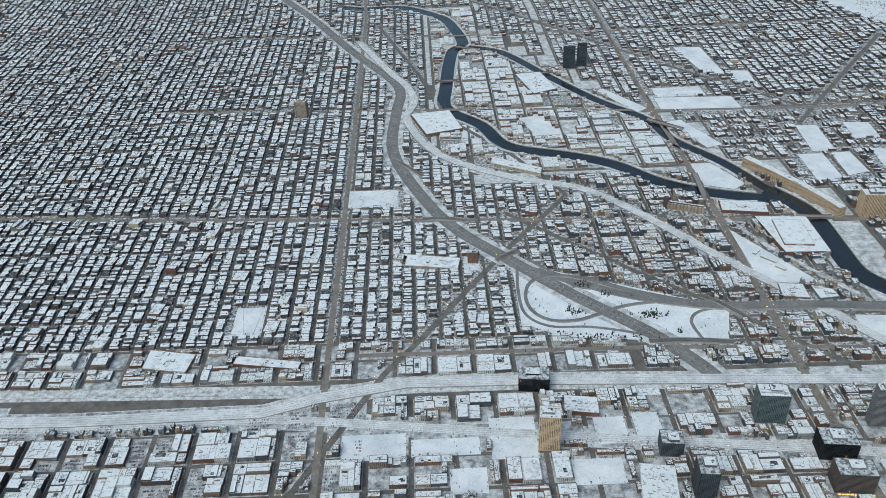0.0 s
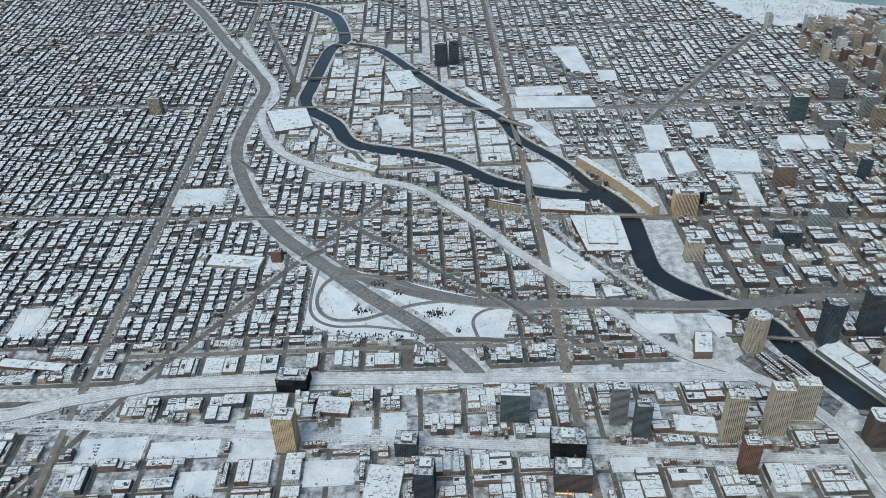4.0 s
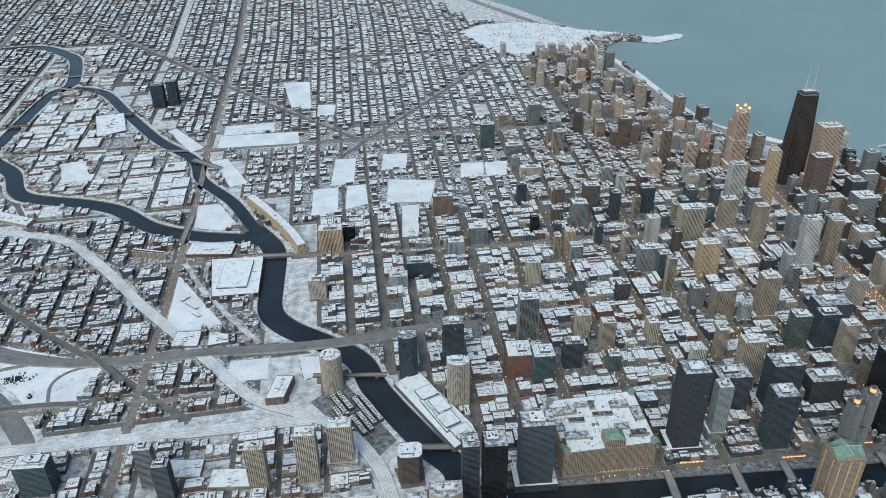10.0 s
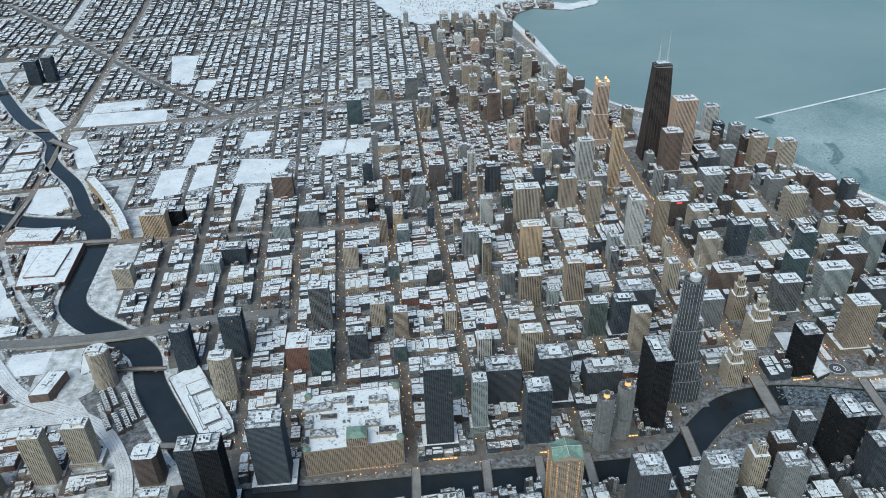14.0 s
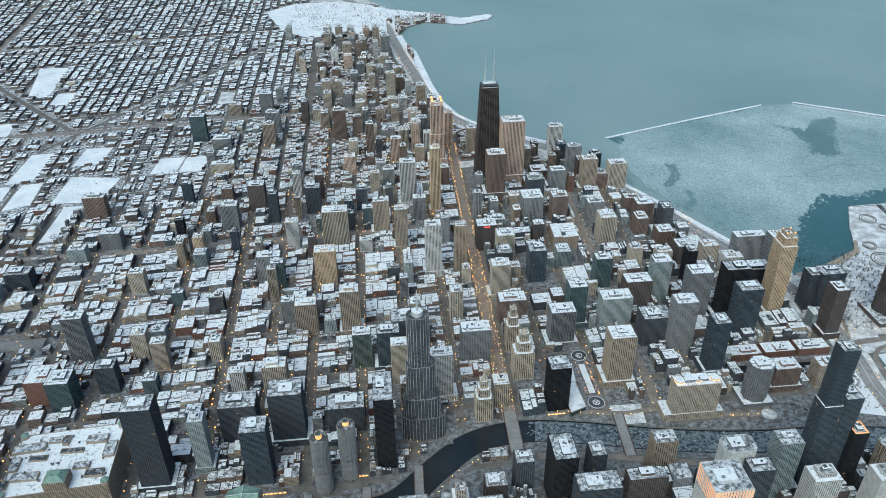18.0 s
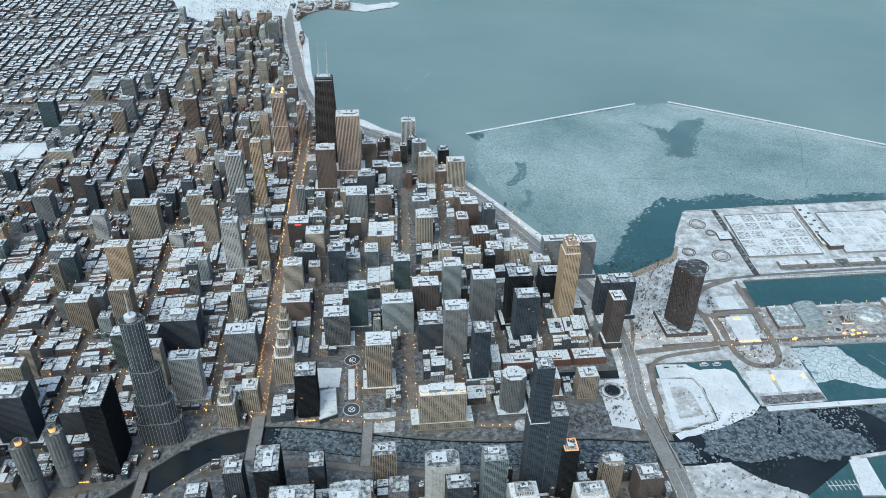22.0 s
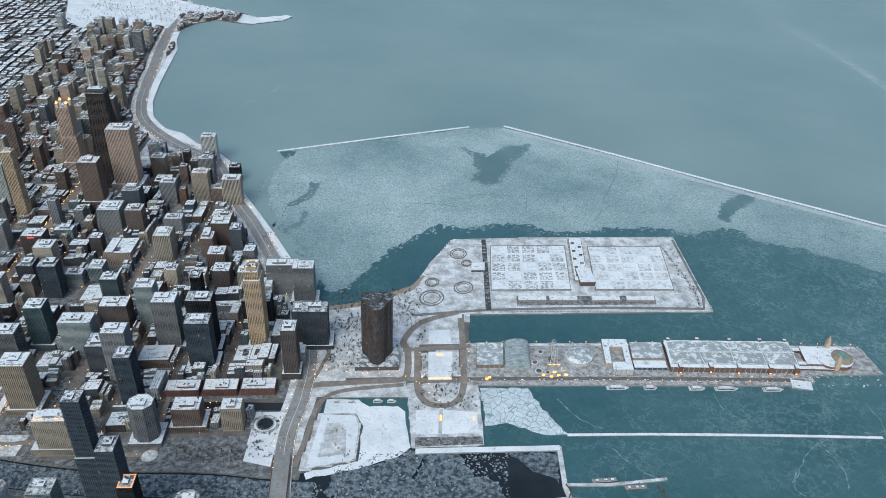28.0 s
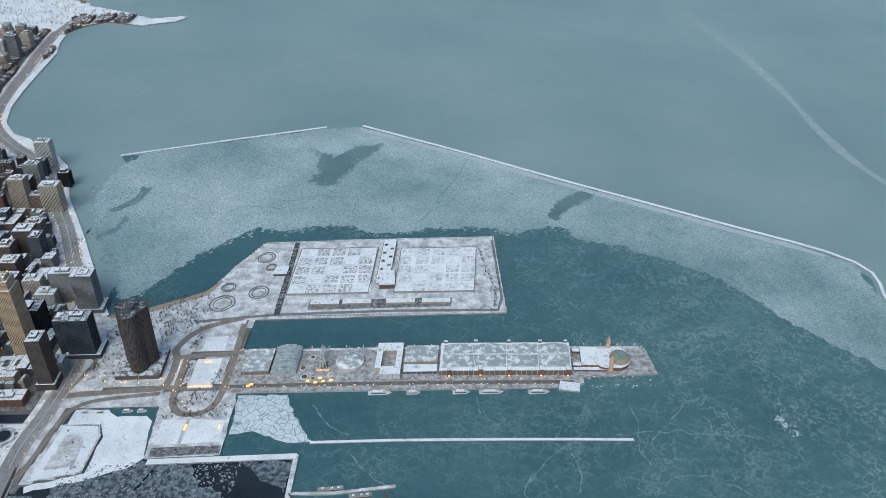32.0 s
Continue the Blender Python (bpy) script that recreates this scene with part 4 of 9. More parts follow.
def low_geo(gc, gw, gr, gp, x, y, w, d, h, wall, rng, y_plan):
    """A small city building: walls with window bands, snowy roof, plant."""
    m = M[wall]
    pts = rect(x, y, w, d)
    gc.prism(inset(pts, 0.5), 0.3, h - 0.4, GLASS["clear"], M["roof_dark"])
    n = max(1, int(h / 3.8))
    fl = h / n
    for k in range(n):
        gw.ring(pts, 0.3 + k * fl + fl * 0.52, 0.3 + (k + 1) * fl, 0.6, m)
    for p, t, first in along(pts, 4.5):
        nn = Vector((t.y, -t.x))
        q = [tuple(p - t * 1.1 + nn * 0.05), tuple(p + t * 1.1 + nn * 0.05)]
        gw.add([(q[0][0], q[0][1], 0.3), (q[1][0], q[1][1], 0.3), (q[1][0], q[1][1], h), (q[0][0], q[0][1], h)], [(0, 1, 2, 3)], m)
    gw.parapet(pts, h - 0.3, h + 1.0, 0.6, m)
    gr.prism(inset(pts, 0.5), h - 0.6, h + 0.15, m, M["roof_grey" if y_plan < 800 and rng.random() < 0.7 else "roof" if rng.random() < 0.7 else "roof_clean"])
    if rng.random() < 0.45 and min(w, d) > 11:
        part_w, part_d = (w * rng.uniform(0.3, 0.55), d - 1.5) if rng.random() < 0.5 else (w - 1.5, d * rng.uniform(0.3, 0.55))
        sx, sy = rng.choice((-1, 1)), rng.choice((-1, 1))
        px, py = x + sx * (w - part_w) / 2 * 0.97, y + sy * (d - part_d) / 2 * 0.97
        up = rng.uniform(3, 8)
        gw.prism(rect(px, py, part_w, part_d), h - 0.3, h + up, m, M["roof_dark"])
        gw.parapet(rect(px, py, part_w, part_d), h + up, h + up + 0.9, 0.5, m)
        gr.prism(inset(rect(px, py, part_w, part_d), 0.5), h + up - 0.2, h + up + 0.15, m, M["roof"])
    for _ in range(rng.randint(0, 2)):
        if rng.random() < 0.5:
            gp.box(x, y + rng.uniform(-0.35, 0.35) * d, h, w - 1.6, 0.5, 0.9, M["plant"])
        else:
            gp.box(x + rng.uniform(-0.35, 0.35) * w, y, h, 0.5, d - 1.6, 0.9, M["plant"])
    if rng.random() < 0.3:
        gp.box(x + rng.uniform(-0.25, 0.25) * w, y + rng.uniform(-0.25, 0.25) * d, h, w * rng.uniform(0.2, 0.45), d * rng.uniform(0.2, 0.45), 0.35, M["roof_dark"])
    for _ in range(rng.randint(2, 6)):
        gp.box(x + rng.uniform(-0.4, 0.4) * w, y + rng.uniform(-0.4, 0.4) * d, h, rng.uniform(1.0, 2.2), rng.uniform(1.0, 2.2), rng.uniform(0.6, 1.6), M["plant"], M["roof_dark"])
    for _ in range(rng.randint(2, 6)):
        bw, bd = rng.uniform(1.5, 0.22 * w + 1.5), rng.uniform(1.5, 0.22 * d + 1.5)
        gp.box(x + rng.uniform(-0.36, 0.36) * w, y + rng.uniform(-0.36, 0.36) * d, h, bw, bd, rng.uniform(0.8, 3.0), M["plant"] if rng.random() < 0.6 else m, M["roof"])


PENDING = {}


def low_block(x, y, w, d, h, wall, rng, name="building"):
    PENDING.setdefault(name, []).append((x, y, w, d, h, wall))


def make_low(keep):
    """The rows along the flight's side stand as things of their own, the far rest is joined."""
    far = {}
    for name, specs in PENDING.items():
        specs.sort(key=lambda s: s[1])
        rng = random.Random(17)
        for i, (x, y, w, d, h, wall) in enumerate(specs):
            if i < {"school_block": 60, "town_house": 90}.get(name, keep):
                core, a, b, c = Geo(), Geo(), Geo(), Geo()
                low_geo(core, a, b, c, 0, 0, w, d, h, wall, rng, y if x > -1100 else 9e9)
                e = core.make(name, at=(x, y))
                tagged(a.make("facade", e), kind="stuff")
                size = "small" if w * d < 380 else "broad" if w * d > 1100 else "mid-sized"
                tagged(e, f"{size} {COLOUR_WORDS[wall]} {name.replace('_', ' ')} with flat snowy roof", "building", "low city " + name.replace("_", " ") + "s")
                tagged(e, kind="")
                top = b.make("roof", e, "snow-covered flat roof")
                tagged(c.make("roof_plant", top, "grey roof plant"), kind="stuff")
            else:
                key = (name, int((x + 6000) / 600), int(y / 600))
                g = far.setdefault(key, Geo())
                low_geo(g, g, g, g, x, y, w, d, h, wall, rng, y if x > -1100 else 9e9)
    for (name, a, b), g in far.items():
        tagged(g.make(name), f"far {name.replace('_', ' ')}s with window bands and snowy flat roofs", "buildings", kind="stuff")


# ---------------------------------------------------------------- landmark towers
def tapered_tower(x, y):
    """Dark tapering tower with crossed braces and two masts."""
    w0, d0, w1, d1, h = 80, 50, 50, 31, 344
    yc = y + d0 / 2
    take(x, yc, w0 + 20, d0 + 20)
    e = thing("braced_tower", x, yc, "black tapering skyscraper with crossed braces and two white masts", "tower")

    def at(z):
        k = z / h
        return w0 + (w1 - w0) * k, d0 + (d1 - d0) * k

    g = Geo()
    g.prism(rect(0, 0, w0 - 2, d0 - 2), 0.3, h - 1, GLASS["black"], M["roof_dark"], shrink=w1 / w0)
    g.make("glazing", e)
    g = Geo()
    n = 90
    for k in range(n):
        z = 0.3 + (h - 0.3) * (k + 1) / n
        w, d = at(z)
        g.ring(rect(0, 0, w, d), z - 1.5, z, 0.8, M["bronze"])
    for sx in (-1, 1):
        for i in range(9):
            u = -1 + 2 * i / 8
            for a, b in (((u * w0 / 2, sx * d0 / 2), (u * w1 / 2, sx * d1 / 2)), ((sx * w0 / 2, u * d0 / 2), (sx * w1 / 2, u * d1 / 2))):
                g.tube((a[0], a[1], 0.3), (b[0], b[1], h), 0.9, M["bronze"], 4)
    g.make("frame", e)
    for face in (-1, 1):
        for k in range(6):
            za, zb = h * k / 6, h * (k + 1) / 6
            wa, da = at(za)
            wb, db = at(zb)
            for s in (-1, 1):
                g = Geo()
                g.tube((s * wa / 2, face * da / 2, za), (-s * wb / 2, face * db / 2, zb), 0.9, M["black"], 4)
                g.make("brace", e)
                g = Geo()
                g.tube((face * wa / 2, s * da / 2, za), (face * wb / 2, -s * db / 2, zb), 0.9, M["black"], 4)
                g.make("brace", e)
    g = Geo()
    g.box(0, 0, h - 1, w1, d1, 1.4, M["black"], M["roof_dark"])
    g.box(0, 0, h, w1 * 0.8, d1 * 0.7, 6, M["dark"], M["roof"])
    g.make("roof", e)
    g = Geo()
    g.parapet(rect(0, 0, w1 + 1, d1 + 1), h - 7, h - 4, 1, M["steel"])
    g.make("light_band", e, "pale band of lamps below the roof")
    for s in (-1, 1):
        g = Geo()
        g.tube((s * 13, 0, h + 5), (s * 13, 0, h + 42), 2.6, M["steel"], 8)
        g.tube((s * 13, 0, h + 42), (s * 13, 0, h + 80), 1.5, M["white"], 8)
        g.tube((s * 13, 0, h + 80), (s * 13, 0, h + 112), 0.8, M["white"], 6)
        g.make("mast", e, "white broadcast mast")


tapered_tower(414, 1865)


def silver_spire(x, y):
    """Blue-silver tower with rounded setbacks and a spire."""
    e = thing("spire_tower", x, y + 20, "silver-blue glass tower with rounded setbacks and a spire", "tower")
    take(x, y + 20, 120, 80)
    rng = random.Random(5)

    def level(w, d, ox, oy, z0, z1, part):
        c = min(w, d) / 2
        pts = [(ox + w / 2 - c + c * math.cos(radians(a)), oy + c * math.sin(radians(a))) for a in range(-90, 91, 18)]
        pts += [(ox - w / 2 + c + c * math.cos(radians(a)), oy + c * math.sin(radians(a))) for a in range(90, 271, 18)]
        g = Geo()
        g.prism(inset(pts, 0.4), z0, z1, GLASS["grey"], M["roof_dark"])
        g.make("glazing", e)
        g = Geo()
        n = int((z1 - z0) / 3.8)
        for k in range(n):
            z = z0 + (z1 - z0) * (k + 1) / n
            g.ring(pts, z - 0.8, z, 0.6, M["dark"])
        for p, t, f in along(pts, 6.5):
            nn = Vector((t.y, -t.x)) * 0.3
            g.tube((p.x + nn.x, p.y + nn.y, z0), (p.x + nn.x, p.y + nn.y, z1), 0.28, M["steel"], 4)
        tagged(g.make("fin", e), kind="stuff")
        g = Geo()
        g.parapet(pts, z1, z1 + 1.6, 0.7, M["grey"])
        g.make(part, e, "pale metal coping")

    level(92, 44, -6, 0, 0.3, 68, "coping")
    level(76, 42, -8, 2, 68, 126, "coping")
    level(60, 40, -9, 4, 126, 222, "coping")
    level(44, 36, -12, 6, 222, 357, "coping")
    g = Geo()
    g.prism(circle(-12, 6, 11, 16), 357, 368, M["steel"], M["roof"])
    g.tube((-12, 6, 366), (-12, 6, 392), 2.2, M["steel"], 8)
    g.tube((-12, 6, 392), (-12, 6, 423), 0.9, M["white"], 6)
    g.make("spire", e, "slim pale spire")


silver_spire(139, 830)


def corncob(x, y):
    """Round apartment tower with petal balconies over a parking spiral."""
    e = thing("corncob_tower", x, y, "round grey concrete tower with petal balconies and glowing rooftop drum", "tower", "twin round towers")
    take(x, y, 60, 60)
    h = 165
    g = Geo()
    g.prism(circle(0, 0, 12.5, 20), 0.3, h, GLASS["clear"], M["roof_dark"])
    g.make("core", e)
    g = Geo()

    def petals(r0, r1):
        return [((r0 + (r1 - r0) * abs(math.sin(8 * a))) * math.cos(a), (r0 + (r1 - r0) * abs(math.sin(8 * a))) * math.sin(a)) for a in [2 * math.pi * i / 48 for i in range(48)]]

    for k in range(19):
        z = 6 + k * 3.1
        g.prism(circle(0, 0, 17.5, 24), z - 0.8, z, M["grey"])
    tagged(g.make("parking_ramp", e), kind="stuff")
    g = Geo()
    for k in range(33):
        z = 70 + k * 2.9
        g.prism(petals(14.5, 18.2), z - 0.9, z, M["grey"])
    tagged(g.make("balcony", e), kind="stuff")
    g = Geo()
    for i in range(16):
        a = 2 * math.pi * i / 16
        g.tube((16.5 * math.cos(a), 16.5 * math.sin(a), 0.3), (16.5 * math.cos(a), 16.5 * math.sin(a), h), 0.7, M["grey"], 4)
    tagged(g.make("column", e), kind="stuff")
    g = Geo()
    g.prism(petals(14.5, 18.2), h, h + 1.5, M["grey"], M["roof_dark"])
    g.make("roof", e)
    g = Geo()
    g.prism(circle(0, 0, 6.2, 16), h + 1.5, h + 14, M["drum_glow"], M["roof_dark"])
    g.make("drum", e)
    g = Geo()
    g.parapet(circle(0, 0, 6.8, 16), h + 12, h + 14.5, 0.6, M["cream"])
    g.make("drum_rim", e, "pale rim of the drum")
    return e


cob = corncob(-72, 731)
gx, gy = survey(-22, 757)
copy_thing(cob, pose(gx * S, gy * S, 0))
take(-22, 757, 60, 60)

tower(52, 762, 38, 84, 216, "glass", "black", name="black_office_tower", label="black steel and glass office slab with snowy roof", snow="roof_clean")
tower(418, 1734, 55, 40, 179, "grid", "brown", podium=40, name="granite_tower", label="red-brown granite tower with gridded windows")
tower(481, 1816, 68, 44, 243, "piers", "pink", podium=48, name="hotel_tower", label="pinkish-grey stone tower with fine vertical piers")


def lanterns(e, z, w, d):
    for sx in (-1, 1):
        for sy in (-1, 1):
            g = Geo()
            g.prism(rect(sx * w * 0.36, sy * d * 0.34, 9, 9), z, z + 16, M["pink"], M["roof"])
            g.prism(rect(sx * w * 0.36, sy * d * 0.34, 6, 6), z + 16, z + 23, M["lamp"], M["pink"], shrink=0.4)
            g.make("lantern", e, "glowing corner lantern")


tower(261, 1973, 46, 40, 130, "piers", "pink", podium=36, steps=((0.85, 0.9, 105),), name="lantern_tower", label="pinkish stone tower topped by four lit lanterns", crown=lanterns)


def gold_crown(e, z, w, d):
    g = Geo()
    g.parapet(rect(0, 0, w * 0.7, d * 0.7), z, z + 12, 2.5, M["tan"])
    g.make("crown", e, "open golden crown")
    for sx in (-1, 1):
        for sy in (-1, 1):
            g = Geo()
            g.box(sx * w * 0.3, sy * d * 0.3, z + 12, 2.5, 2.5, 1.6, M["lamp"])
            g.make("crown_lamp", e, "warm crown lamp")


tower(1023, 1113, 37, 44, 229, "grid", "orange", podium=16, steps=((0.82, 0.82, 24),), name="golden_tower", label="golden-tan apartment tower with lit crown", crown=gold_crown)


def clover_tower(x, y):
    """Three-winged dark bronze tower with curved glass."""
    e = thing("clover_tower", x, y, "dark bronze three-winged tower with curved glass walls", "tower")
    take(x, y, 90, 90)
    h = 196

    def tri(r0, r1):
        return [((r0 + (r1 - r0) * (0.5 + 0.5 * math.cos(3 * a)) ** 0.8) * math.cos(a + 0.5), (r0 + (r1 - r0) * (0.5 + 0.5 * math.cos(3 * a)) ** 0.8) * math.sin(a + 0.5)) for a in [2 * math.pi * i / 42 for i in range(42)]]

    g = Geo()
    g.prism(rect(0, 0, 100, 90), 0.3, 14, M["darkbrown"], M["roof_grey"])
    g.make("podium", e)
    g = Geo()
    g.prism(tri(25, 38), 14, h, GLASS["black"], M["roof_dark"])
    g.make("glazing", e)
    g = Geo()
    pts = tri(25.4, 38.4)
    for k in range(60):
        z = 14 + (h - 14) * (k + 1) / 60
        g.ring(pts, z - 1.1, z, 0.5, M["darkbrown"])
    tagged(g.make("floor_band", e), kind="stuff")
    g = Geo()
    for p, t, f in along(pts, 4.0):
        g.tube((p.x, p.y, 14), (p.x, p.y, h), 0.3, M["bronze"], 4)
    tagged(g.make("mullion", e), kind="stuff")
    g = Geo()
    g.parapet(pts, h, h + 2, 0.8, M["darkbrown"])
    g.make("parapet", e)
    g = Geo()
    g.prism(circle(0, 0, 13, 18), h, h + 14, M["dark"], M["roof_dark"])
    g.make("penthouse", e)


clover_tower(1304, 1077)


def trade_block():
    """Huge stone block with corner turrets and a low central tower."""
    x, y, w, d, h = -573, 840, 196, 160, 78
    e = thing("trade_block", x, y, "huge beige stone commercial block with copper-roofed turrets and snowy roof", "building")
    take(x, y, w + 20, d + 20)
    rng = random.Random(9)
    facade(e, rect(0, 0, w, d), 0.3, h, "grid", "tan", "warm", rng)
    g = Geo()
    g.prism(inset(rect(0, 0, w, d), 0.5), h - 0.6, h + 0.2, M["tan"], M["roof"])
    g.make("roof", e)
    g = Geo()
    g.parapet(rect(0, 0, w, d), h - 0.3, h + 2, 1.0, M["tan"])
    g.make("parapet", e)
    facade(e, rect(10, -d / 2 + 16, 40, 34), h, h + 26, "piers", "tan", "warm", rng)
    g = Geo()
    g.prism(rect(10, -d / 2 + 16, 38, 32), h + 26, h + 36, M["copper"], M["copper"], shrink=0.45)
    g.make("tower_roof", e, "green copper hipped roof")
    for sx in (-1, 1):
        for sy in (-1, 1):
            g = Geo()
            g.prism(circle(sx * (w / 2 - 5), sy * (d / 2 - 5), 8, 8), h - 2, h + 8, M["tan"])
            g.prism(circle(sx * (w / 2 - 5), sy * (d / 2 - 5), 8.5, 8), h + 8, h + 13, M["copper"], shrink=0.2)
            g.make("turret", e, "small copper-roofed corner turret")
    for px, py, bw, bd, bh, up in ((-74, 40, 60, 22, 6, 0), (-30, 52, 26, 14, 5, 0), (10, 20, 44, 12, 4, 1), (52, 46, 40, 20, 6, 0), (84, 10, 22, 40, 5, 0), (-90, 0, 18, 34, 5, 0),
                                   (-50, 6, 34, 14, 4, 1), (-8, 48, 12, 24, 7, 1), (40, -22, 30, 16, 5, 0), (70, -44, 34, 18, 6, 1), (-60, -40, 50, 20, 5, 0), (-96, -50, 16, 22, 4, 1)):
        g = Geo()
        g.box(px, py, h, bw, bd, bh, M["tan"], M["roof_dark"] if up else M["roof_grey"])
        g.parapet(rect(px, py, bw, bd), h + bh, h + bh + 0.9, 0.7, M["tan"])
        g.make("roof_house", e)
    for i in range(24):
        g = Geo()
        g.box(rng.uniform(-0.46, 0.46) * w, rng.uniform(-0.4, 0.46) * d, h, rng.uniform(2, 6), rng.uniform(2, 5), rng.uniform(1.5, 9), M["plant"], M["roof_dark"])
        g.make("roof_plant", e)
    g = Geo()
    for i in range(22):
        g.box(-w / 2 + 10 + i * 8.2, -d / 2 - 0.6, 3, 1.6, 0.5, 2.2, M["lamp"])
    g.make("lit_shopfront", e, "row of warm lit shop windows")


trade_block()


def ornate(x, y, w, d, h, top, label, name):
    """Old stone tower that steps back to a pinnacle."""
    e = thing(name, x, y + d / 2, label, "tower")
    take(x, y + d / 2, w + 14, d + 14)
    rng = random.Random(int(x))
    z, k = 0.3, 1.0
    for part, kk in ((0.62, 1.0), (0.2, 0.72), (0.18, 0.46)):
        pts = outline_of("chamfer" if kk < 1 else "box", w * kk, d * kk)
        facade(e, pts, z, z + h * part, "piers", "cream", "warm", rng)
        g = Geo()
        g.prism(inset(pts, 0.4), z + h * part - 0.5, z + h * part + 0.2, M["cream"], M["roof"])
        g.make("setback_roof", e)
        for p in outline_of("box", w * kk, d * kk):
            g = Geo()
            g.prism(circle(p[0] * 0.9, p[1] * 0.9, 2.2, 6), z + h * part, z + h * part + 7, M["cream"], shrink=0.2)
            g.make("pinnacle", e)
        z += h * part
    g = Geo()
    g.prism(circle(0, 0, w * 0.2, 8), z, z + top, M["cream"], M["cream"], shrink=0.08)
    g.make("spire", e)


ornate(263, 859, 34, 40, 120, 22, "cream terracotta office tower with clock turret", "terracotta_tower")
tower(305, 895, 34, 36, 78, "piers", "cream", name="terracotta_annex", label="cream terracotta office block with snowy roof")
ornate(369, 976, 44, 40, 140, 12, "beige gothic stone tower with buttressed crown", "gothic_tower")
ornate(361, 1076, 30, 32, 132, 14, "tan stone hotel tower with domed top", "dome_tower")
tower(-1140, 1107, 50, 46, 112, "balcony", "cream", "round", name="round_tower", label="round cream apartment tower on the river's west bank")
tower(-957, 1127, 44, 30, 138, "glass", "navy", "bow", name="bowed_tower", label="slim dark glass tower with bowed front")
tower(-853, 1010, 50, 30, 142, "grid", "cream", "bow", name="bowed_tower", label="cream and dark gridded tower with bowed front")
def drum_tops(e, z, w, d):
    for k, r in ((-0.38, 10), (0.02, 9), (0.4, 9)):
        g = Geo()
        g.prism(circle(k * w, 0, r, 20), z, z + 5, M["cream"], M["roof_clean"])
        drum = g.make("roof_drum", e, "round snowy roof drum")
        g = Geo()
        g.parapet(circle(k * w, 0, r + 0.5, 20), z + 1.0, z + 1.9, 0.5, M["lamp"])
        g.make("drum_lights", drum, "warm ring of lamps")


tower(706, 800, 96, 34, 112, "grid", "cream", podium=22, name="slab_hotel", label="cream hotel slab with three round lit roof drums", crown=drum_tops)
tower(862, 592, 36, 36, 250, "glass", "navy", name="stepped_glass_tower", steps=((0.85, 0.85, 152),), label="very tall dark blue glass tower in stepped tubes")
tower(896, 588, 32, 40, 272, "glass", "navy", name="stepped_glass_tower", label="tall dark blue glass tube of a stepped tower")
def lit_frame(e, z, w, d):
    g = Geo()
    g.parapet(rect(0, 0, w * 0.9, d * 0.9), z + 0.5, z + 2.0, 1.6, M["flood"])
    g.make("crown_light", e, "orange lit roof frame")


tower(922, 572, 28, 34, 184, "glass", "black", name="stepped_glass_tower", label="dark glass tube of a stepped tower with lit roof frame", crown=lit_frame)
# added glowing panels between the piers imitate floodlight on the stone
def flood_crown(e, z, w, d):
    for k in range(4):
        g = Geo()
        wide, out = (w, d / 2) if k % 2 == 0 else (d, w / 2)
        n = int(wide / 4.2)
        for i in range(n):
            u = -wide / 2 + (i + 0.5) * wide / n
            px, py = ((u, -out), (out, u), (u, out), (-out, u))[k]
            g.box(px, py, z - 40, *((2.7, 0.5) if k % 2 == 0 else (0.5, 2.7)), 39, M["flood"])
        tagged(g.make("crown_light", e, "orange glowing panels standing in for floodlit stone"), kind="stuff")


tower(546, 330, 57, 57, 414, "piers", "white", name="white_slab_tower", label="very tall pale stone tower with fine piers and orange-lit crown", snow="roof", crown=flood_crown)
tower(-47, 505, 55, 55, 192, "piers", "dark", name="office_tower", label="dark granite office tower with snowy roof")
tower(95, 530, 50, 46, 150, "piers", "grey", name="office_tower", label="grey office tower with snowy roof")


def cross_gable(e, z, w, d):
    """Four gables that meet in a green glass cross."""
    a, b = w * 0.49, d * 0.49
    top = z + 15
    g = Geo()
    corner = [(-a, -b, z), (a, -b, z), (a, b, z), (-a, b, z)]
    peak = [(0, -b, top), (a, 0, top), (0, b, top), (-a, 0, top)]
    vs = corner + peak + [(0, 0, top + 3)]
    fs = []
    for i in range(4):
        fs += [(i, (i + 1) % 4, 4 + i)]
    g.add(vs, fs, M["tan"])
    g.add(vs, [f for i in range(4) for f in ((i, 4 + i, 8), (4 + i, (i + 1) % 4, 8))], M["copper"])
    g.make("gabled_top", e, "green cross-gabled crown")
    for i in range(4):
        g = Geo()
        g.tube(peak[i], (0, 0, top + 3.2), 0.6, M["white"], 5)
        g.make("ridge", e, "pale ridge rib")
    for px, py in ((-0.34, -0.5), (0.34, -0.5), (-0.5, -0.3), (-0.5, 0.3), (0.0, -0.5)):
        g = Geo()
        for k in range(18):
            g.box(px * w + (0.5 if px > 0.4 else -0.5 if px < -0.4 else 0), py * d - (0.5 if py < -0.4 else 0), z - 10 - 8.5 * k, 0.8, 0.8, 1.6, M["lamp"])
        tagged(g.make("facade_lamp", e, "column of small warm facade lamps"), kind="stuff")


